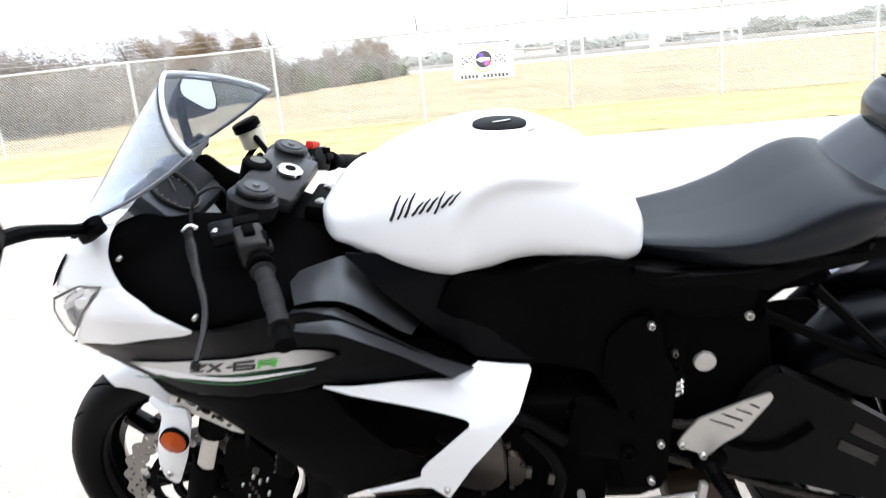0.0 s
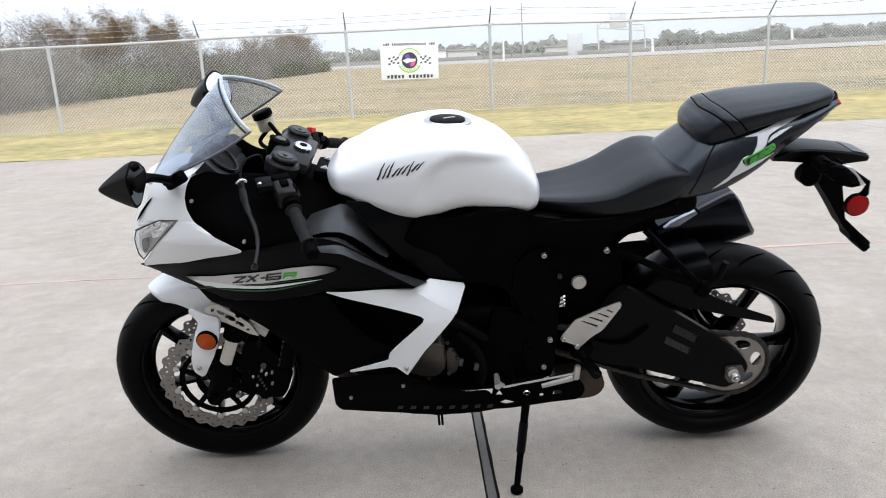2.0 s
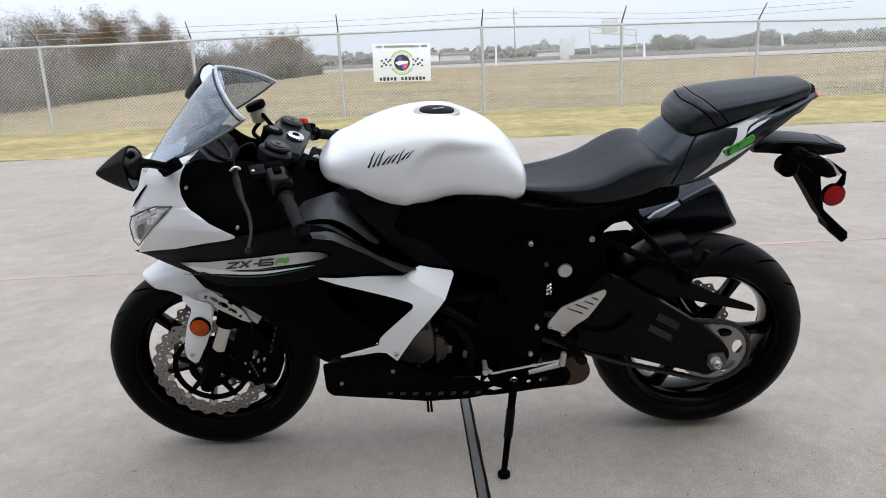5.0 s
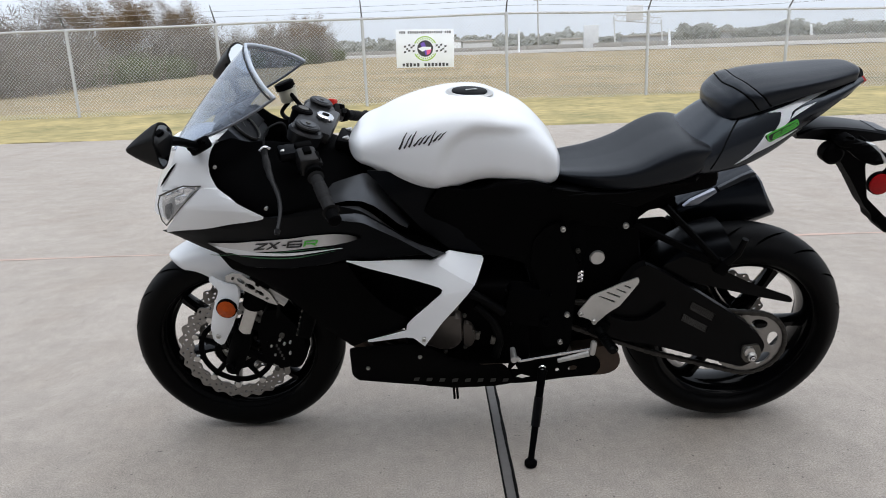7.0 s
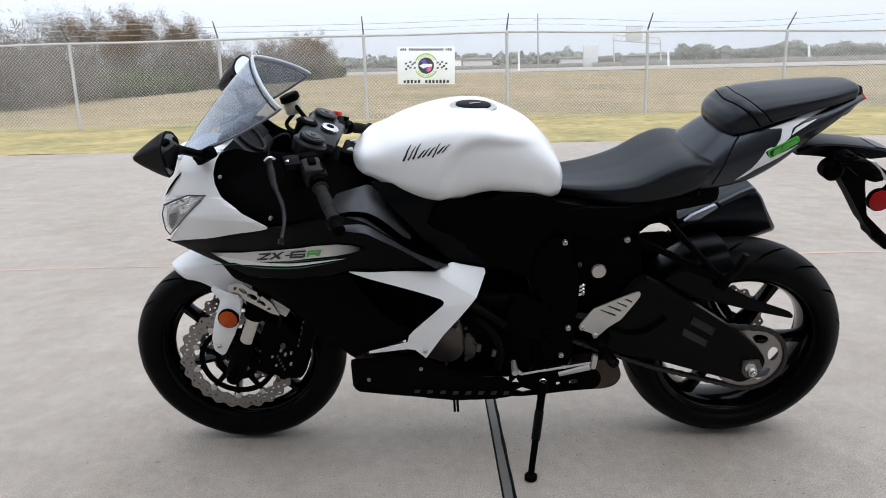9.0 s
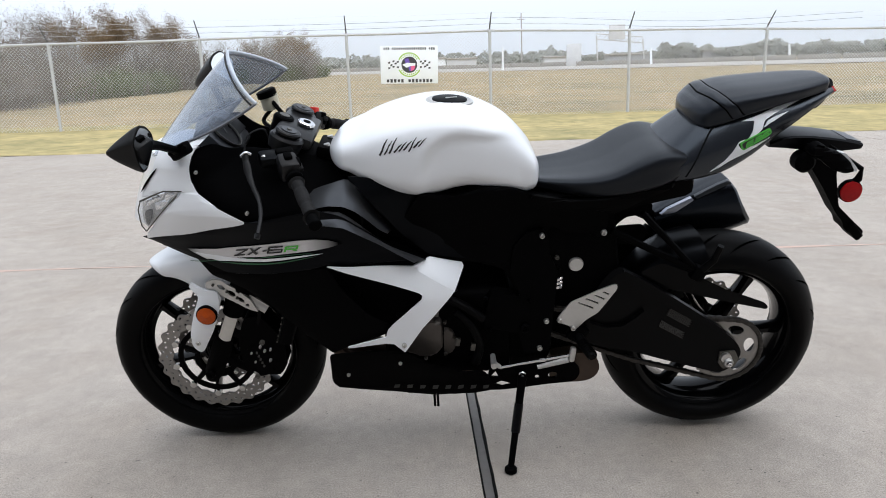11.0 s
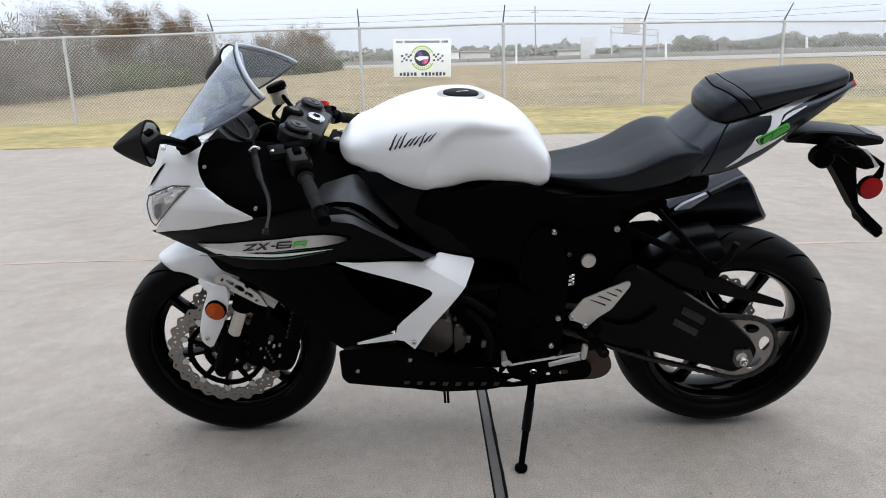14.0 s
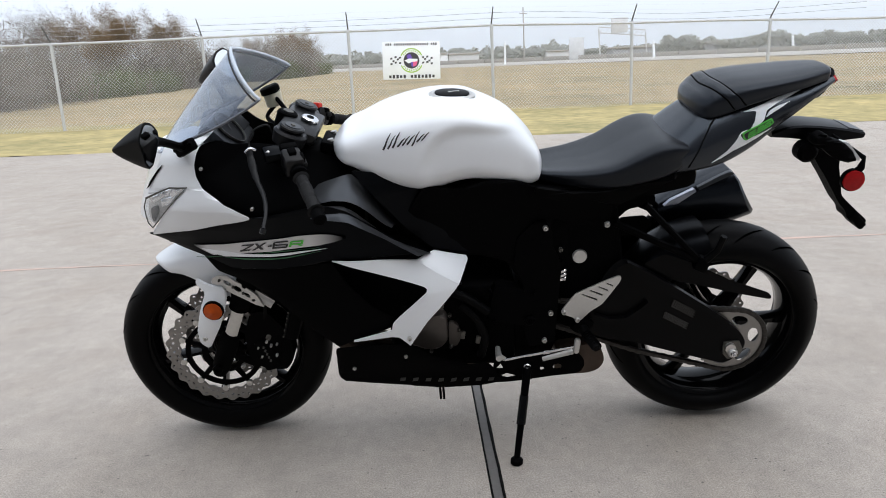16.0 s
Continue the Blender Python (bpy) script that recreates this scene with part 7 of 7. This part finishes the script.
# rear hugger, exhaust
rings = []
for k in range(18):
    a = radians(92 + 62 * k / 17)
    R = RR + 0.020 + 0.016 * math.sin(3.1 * k / 17)
    c = Vector((math.cos(a), 0, math.sin(a)))
    outer = [Vector((RX, 0.098 * u, RH)) + c * (R - 0.055 * abs(u) ** 3) for u in (-1, -0.85, -0.6, -0.3, 0, 0.3, 0.6, 0.85, 1)]
    inner_ = [Vector((RX, 0.094 * u, RH)) + c * (R - 0.005 - 0.055 * abs(u) ** 3) for u in (1, 0.85, 0.6, 0.3, 0, -0.3, -0.6, -0.85, -1)]
    rings.append(outer + inner_)
part("rear_hugger", loft(rings[3:]), FAIRING, bike, "black plastic rear wheel hugger")
part("chain_guard", plate([(0.458, 0.533), (0.513, 0.56), (0.595, 0.527), (0.689, 0.477), (0.802, 0.432), (0.801, 0.42), (0.709, 0.442), (0.602, 0.472), (0.527, 0.492)], 0.118, 0.02, 0.1, 0.01, 0.006), SWINGPAINT, bike, "black upper swingarm beam")
front, back = Vector((0.560, 0.185, 0.540)), Vector((0.806, 0.205, 0.622))
axis = (back - front).normalized()
lift = Vector((-axis.z, 0, axis.x))
rings = []
for t, w, h in ((0, 0.030, 0.035), (0.05, 0.045, 0.055), (0.35, 0.056, 0.075), (0.8, 0.06, 0.088), (0.97, 0.059, 0.088), (1.0, 0.052, 0.080)):
    c = front.lerp(back, t)
    skew = axis * 0.022 * t ** 2
    rings.append([c - skew * math.sin(a) + Vector((0, 1, 0)) * w * math.copysign(abs(math.cos(a)) ** 0.55, math.cos(a)) + lift * h * math.copysign(abs(math.sin(a)) ** 0.55, math.sin(a)) for a in (2 * math.pi * k / 24 for k in range(24))])
can = part("silencer", loft(rings), SHEEN, bike, "satin black exhaust silencer")
# Two pale strips put a highlight along the silencer's top facet.
part("heat_shield", plate([(0.57, 0.598), (0.589, 0.616), (0.652, 0.648), (0.66, 0.64), (0.61, 0.604)], lambda x, h: -0.124, 0.016, 0.05, 0.003, 0.002), LITFACET, can, "pale strip painting the lit top facet of the silencer")
part("silencer_edge", plate([(0.66, 0.651), (0.72, 0.684), (0.748, 0.696), (0.76, 0.688), (0.667, 0.643)], lambda x, h: -0.124, 0.016, 0.05, 0.003, 0.002), SHOULDER, can, "grey strip painting the dimmer end of the lit facet")
part("mid_pipe", tube(bend([(0.30, 0.05, 0.20), (0.38, 0.14, 0.26), (0.47, 0.17, 0.42), (0.57, 0.185, 0.528)], 5), 0.028, n=12), ENGINE, can)

# pillion footrest hanger
for s in (-1, 1):
    A, B, C = ([(0.367, 0.67)][0], [(0.585, 0.561)][0], [(0.44, 0.714)][0])
    bm = tube([(A[0], s * 0.135, A[1]), (B[0], s * 0.150, B[1])], 0.0095, n=8)
    tube([(C[0], s * 0.13, C[1]), (B[0], s * 0.150, B[1])], 0.0085, bm, n=8)
    rbox((0.035, 0.03, 0.04), (B[0] + 0.004, s * 0.150, B[1] - 0.006), (0, 25, 0), 0.008, bm)
    hang = part("footrest_hanger", bm, FRAMEBLACK, bike, "black pillion footrest hanger")
    D = [(0.629, 0.637)][0]
    part("pillion_peg", tube([(B[0] + 0.01, s * 0.158, B[1] + 0.006), (B[0] + 0.035, s * 0.162, B[1] + 0.034), (D[0], s * 0.17, D[1])], [0.010, 0.009, 0.008], n=10), RUBBER, hang, "folded black pillion peg")

# rider footrest, heel plate, gear lever
outline = [(0.236, 0.437), (0.244, 0.452), (0.271, 0.49), (0.337, 0.521), (0.377, 0.537), (0.384, 0.536), (0.386, 0.529), (0.383, 0.52), (0.363, 0.489), (0.342, 0.458), (0.312, 0.437), (0.292, 0.415), (0.281, 0.407), (0.27, 0.42), (0.247, 0.43)]
slots = [[(0.286, 0.488), (0.291, 0.489), (0.329, 0.473), (0.328, 0.468)], [(0.305, 0.498), (0.31, 0.5), (0.342, 0.486), (0.34, 0.482)], [(0.327, 0.508), (0.331, 0.509), (0.356, 0.498), (0.354, 0.494)], [(0.348, 0.516), (0.352, 0.518), (0.367, 0.511), (0.365, 0.507)]]
heel = part("heel_plate", pierced(soften(outline, 0.004), slots, 0.165, 0.004), ALLOY, bike, "brushed alloy heel plate with four slots")
for p in [(0.245, 0.438), (0.28, 0.414)]:
    bolt(p[0], 0.165, p[1], 0.007, heel)
part("heel_plate", pierced(soften(outline, 0.004), slots, 0.165, 0.004, right=True), ALLOY, bike, "brushed alloy heel plate with four slots")
(x, h) = [(0.295, 0.386)][0]
peg = part("footrest", tube([(x, -0.16, h), (x + 0.004, -0.18, h - 0.004), (x + 0.018, -0.242, h - 0.008), (x + 0.019, -0.248, h - 0.008)], [0.014, 0.0125, 0.0115, 0.008], n=14), RUBBER, bike, "black ribbed rider footrest")
for k in range(7):
    t = k / 6
    part("footrest_rib", tube([(x + 0.006 + 0.014 * t, -0.188 - 0.048 * t, h - 0.004 - 0.004 * t), (x + 0.0068 + 0.014 * t, -0.192 - 0.048 * t, h - 0.004 - 0.004 * t)], 0.0138, n=14), FRAMEBLACK, peg)
part("footrest_bracket", rbox((0.05, 0.03, 0.05), (x, -0.15, h + 0.004), (0, 30, 0), 0.01), FRAMEBLACK, bike, "black footrest bracket")
P = [(0.092, 0.303), (0.281, 0.336), (0.073, 0.337), (0.073, 0.32), (0.277, 0.363), (0.282, 0.32), (0.19, 0.304), (0.27, 0.325)]
part("shift_rod", tube([(P[0][0], -0.17, P[0][1]), (P[1][0], -0.17, P[1][1])], 0.0042, n=10), CHROME, bike, "bright gear shift rod")
part("shift_pedal", tube([(P[6][0], -0.176, P[6][1]), (P[7][0], -0.176, P[7][1])], [0.006, 0.008], n=8), ALLOY, bike, "alloy shift pedal arm")
part("shift_pivot", rbox((0.016, 0.016, 0.044), ((P[4][0] + P[5][0]) / 2, -0.176, (P[4][1] + P[5][1]) / 2), (0, 6, 0), 0.006), ALLOY, bike, "alloy shift pivot")
part("shift_toe_peg", tube([(P[2][0], -0.165, P[2][1]), (P[2][0], -0.215, P[2][1])], [0.007, 0.0085], n=12), ALLOY, bike, "alloy gear lever toe peg")
part("shift_toe_arm", tube([(P[2][0], -0.168, P[2][1]), (P[3][0], -0.168, P[3][1]), (P[0][0], -0.168, P[0][1])], 0.006, n=8), ALLOY, bike)

# side stand and its bracket
outline = [(0.066, 0.284), (0.144, 0.29), (0.262, 0.303), (0.292, 0.296), (0.306, 0.280), (0.308, 0.262), (0.300, 0.244), (0.285, 0.236), (0.221, 0.231), (0.145, 0.221), (0.1, 0.217), (0.062, 0.217), (0.060, 0.25)]
ring = [[(0.222, 0.258), (0.225, 0.266), (0.235, 0.27), (0.245, 0.267), (0.248, 0.259), (0.244, 0.251), (0.234, 0.249), (0.226, 0.251)], [(0.188, 0.254), (0.189, 0.26), (0.194, 0.262), (0.199, 0.259), (0.201, 0.255), (0.199, 0.249), (0.194, 0.247), (0.189, 0.249)], [(0.077, 0.236), (0.098, 0.246), (0.133, 0.234), (0.101, 0.227)], [(0.067, 0.259), (0.082, 0.277), (0.092, 0.257)]]
lug = part("stand_bracket", pierced(soften(outline, 0.005), ring, 0.150, 0.008), FRAMEBLACK, bike, "black side stand bracket with round holes")
(x, h) = [(0.153, 0.267)][0]
bolt(x, 0.152, h, 0.010, lug, CHROME)
leg0, leg1 = Vector((x, -0.160, h - 0.002)), Vector((0.112, -0.288, 0.068))
stand = part("side_stand", tube([leg0, leg0.lerp(leg1, 0.06), leg0.lerp(leg1, 0.5), leg0.lerp(leg1, 0.94), leg1], [0.014, 0.0112, 0.0095, 0.0082, 0.0078], n=12), PLASTIC, bike, "black steel side stand")
part("stand_foot", tube([leg1 + Vector((0, 0.001, 0.006)), leg1 + Vector((0, 0, 0.0)), leg1 + Vector((0, -0.002, -0.010)), leg1 + Vector((0, -0.0023, -0.012))], [0.010, 0.0165, 0.0165, 0.014], n=16), PLASTIC, stand)
part("stand_sleeve", tube([leg0.lerp(leg1, 0.30), leg0.lerp(leg1, 0.62)], 0.0122, n=12), GLOSS, stand)
for dx in (0.0, 0.009):
    part("drain_hose", tube([(-0.085 + dx, -0.10, 0.19), (-0.083 + dx, -0.10, 0.132)], 0.0035, n=8), RUBBER, bike, "black drain hose end")

# undertail, plate bracket and rear signals
under = part("undertail", rbox((0.01, 0.01, 0.01), (0.80, 0, 0.85), bevel=0), PLASTIC, bike, "black plastic undertail and plate bracket")
SHELFTOP = along([(0.762, 0.857), (0.797, 0.87), (0.84, 0.873), (0.911, 0.866), (0.962, 0.857), (0.999, 0.848)])
SHELFLOW = along([(0.764, 0.844), (0.802, 0.841), (0.848, 0.835), (0.919, 0.828), (0.968, 0.831), (1.002, 0.834)])
xs, xe = [(0.763, 0.852), (1.002, 0.841)][0][0], [(0.763, 0.852), (1.002, 0.841)][1][0]
bm = hull(xs, xe, 30, lambda x: [(0, SHELFTOP(x)), (0.030, SHELFTOP(x)), (0.046, SHELFTOP(x) - 0.002), (0.050, SHELFTOP(x) - 0.006), (0.046, SHELFLOW(x)), (0.02, SHELFLOW(x))], 0.0, 0.008)
part("undertail_shelf", bm, FAIRING, under)
part("shelf_edge", body(xe - 0.045, xe - 0.008, 6, lambda x: [(0, SHELFTOP(x) + 0.0012), (0.04, SHELFTOP(x) + 0.0006), (0.04, SHELFTOP(x) - 0.001), (0.01, SHELFTOP(x) - 0.001)]), SHOULDER, under, "pale grey facet at the end of the shelf")
legs = [(0.873, 0.826), (0.933, 0.817), (0.956, 0.796), (0.959, 0.756), (0.982, 0.672), (1.031, 0.627), (1.062, 0.6), (1.057, 0.572), (1.007, 0.609), (1.001, 0.628), (0.979, 0.651), (0.933, 0.721), (0.895, 0.773), (0.88, 0.799)]
bm = bmesh.new()
for right in (False, True):
    plate(legs, 0.03, 0.0305, 0.2, 0.006, 0.003, bm=bm, right=right)
part("plate_leg", bm, PLASTIC, under, "black number plate bracket leg")
(x, h) = [(1.037, 0.6)][0]
part("plate_holder", rbox((0.022, 0.07, 0.05), (x, 0, h), (0, -42, 0), 0.004), PLASTIC, under)
for s in (-1,):
    pod_line = [(0.813, 0.858), (0.816, 0.873), (0.837, 0.884), (0.859, 0.866), (0.885, 0.859), (0.914, 0.835), (0.925, 0.813), (0.909, 0.806), (0.874, 0.817), (0.84, 0.844)]
    pod = part("turn_signal", plate(pod_line, lambda x, h: 0.158, 0.036, 0.02, 0.008, 0.008, right=s > 0), PLASTIC, bike, "black rear turn signal on a stalk")
    part("signal_lens", plate([(0.885, 0.859), (0.902, 0.855), (0.937, 0.815), (0.933, 0.809), (0.926, 0.812), (0.915, 0.835)], 0.150, 0.024, 0.1, 0.004, 0.003, right=s > 0), PALEGREY, pod, "clear pale signal lens")
    p = [(0.854, 0.844)][0]
    part("signal_stalk", tube([(p[0], s * 0.03, p[1]), (p[0] + 0.006, s * 0.13, p[1] - 0.006)], 0.011, n=10), PLASTIC, pod)
    r_ = [(0.928, 0.762)][0]
    ref = part("rear_reflector", tube([(r_[0], s * 0.140, r_[1]), (r_[0], s * 0.152, r_[1])], 0.0275, n=28), PLASTIC, bike, "round red rear side reflector")
    part("reflector_lens", tube([(r_[0], s * 0.1515, r_[1]), (r_[0], s * 0.156, r_[1]), (r_[0], s * 0.158, r_[1])], [0.0255, 0.025, 0.012], n=28), REDLENS, ref, "red reflector lens")
    u = [(0.896, 0.855), (0.946, 0.816), (0.943, 0.792)]
    part("reflector_stay", tube([(u[0][0], s * 0.08, u[0][1]), (u[1][0], s * 0.145, u[1][1]), (u[2][0], s * 0.146, u[2][1]), (r_[0] + 0.006, s * 0.146, r_[1] + 0.02)], [0.004, 0.006, 0.009, 0.009], n=8), PLASTIC, ref)
(x, h) = (0.847, 0.811)
part("horn_disc", lathe([(0.026, -0.045), (0.026, -0.075), (0.018, -0.082), (0.0004, -0.083)], (x, 0, h), 24), PLASTIC, under, "round black bracket boss")

# covers that close the gap between the subframe and the hugger
part("subframe_cover", plate([(0.37, 0.711), (0.486, 0.709), (0.487, 0.684), (0.421, 0.673), (0.399, 0.654), (0.38, 0.626)], 0.06, 0.006, 0.1, 0.006, 0.002), PLASTIC, bike, "black cover under the subframe")
part("hugger_front", plate([(0.383, 0.62), (0.404, 0.645), (0.466, 0.648), (0.488, 0.625), (0.464, 0.593), (0.393, 0.592)], 0.05, 0.006, 0.1, 0.006, 0.002), PLASTIC, bike, "black front end of the hugger")


# The side outlines above are laid out for a lean of 11 degrees. Bring them to the true lean: what stands high comes
# nearer and a little smaller, and the frame and engine sides keep their place, so that the works are slimmer below.
STAND_POINT, DRAWN = Vector((-0.05, -1.985, 1.04)), pose(0, 0, 0.003, 11, 0, 0)


def ease(v, a, b):
    t = min(max((v - a) / (b - a), 0), 1)
    return t * t * (3 - 2 * t)


def settle(p, bars):
    q = DRAWN @ p
    side = -1 if p.y > 0 else 1
    hold = ease(abs(p.y), 0.09, 0.13) * (1 - ease(q.z, 0.60, 0.75))
    if bars:
        hold = max(hold, ease(abs(p.y), 0.15, 0.36))
    q = STAND_POINT + (q - STAND_POINT) * (1 - 0.040 * q.z * (1 - side * hold))
    return UPRIGHT @ q


UPRIGHT = bike.matrix_basis.inverted()
for ob in bike.children_recursive:
    if ob.type != "MESH":
        continue
    top = ob
    while top.parent is not bike:
        top = top.parent
    bars, m, up = top.name.startswith("handlebar"), Matrix(), ob
    while up is not bike:
        m, up = up.matrix_basis @ m, up.parent
    if ob.data.users > 1:
        ob.matrix_basis.translation = settle(ob.matrix_basis.translation.copy(), bars)
        continue
    back = m.inverted()
    for v in ob.data.vertices:
        v.co = back @ settle(m @ v.co, bars)
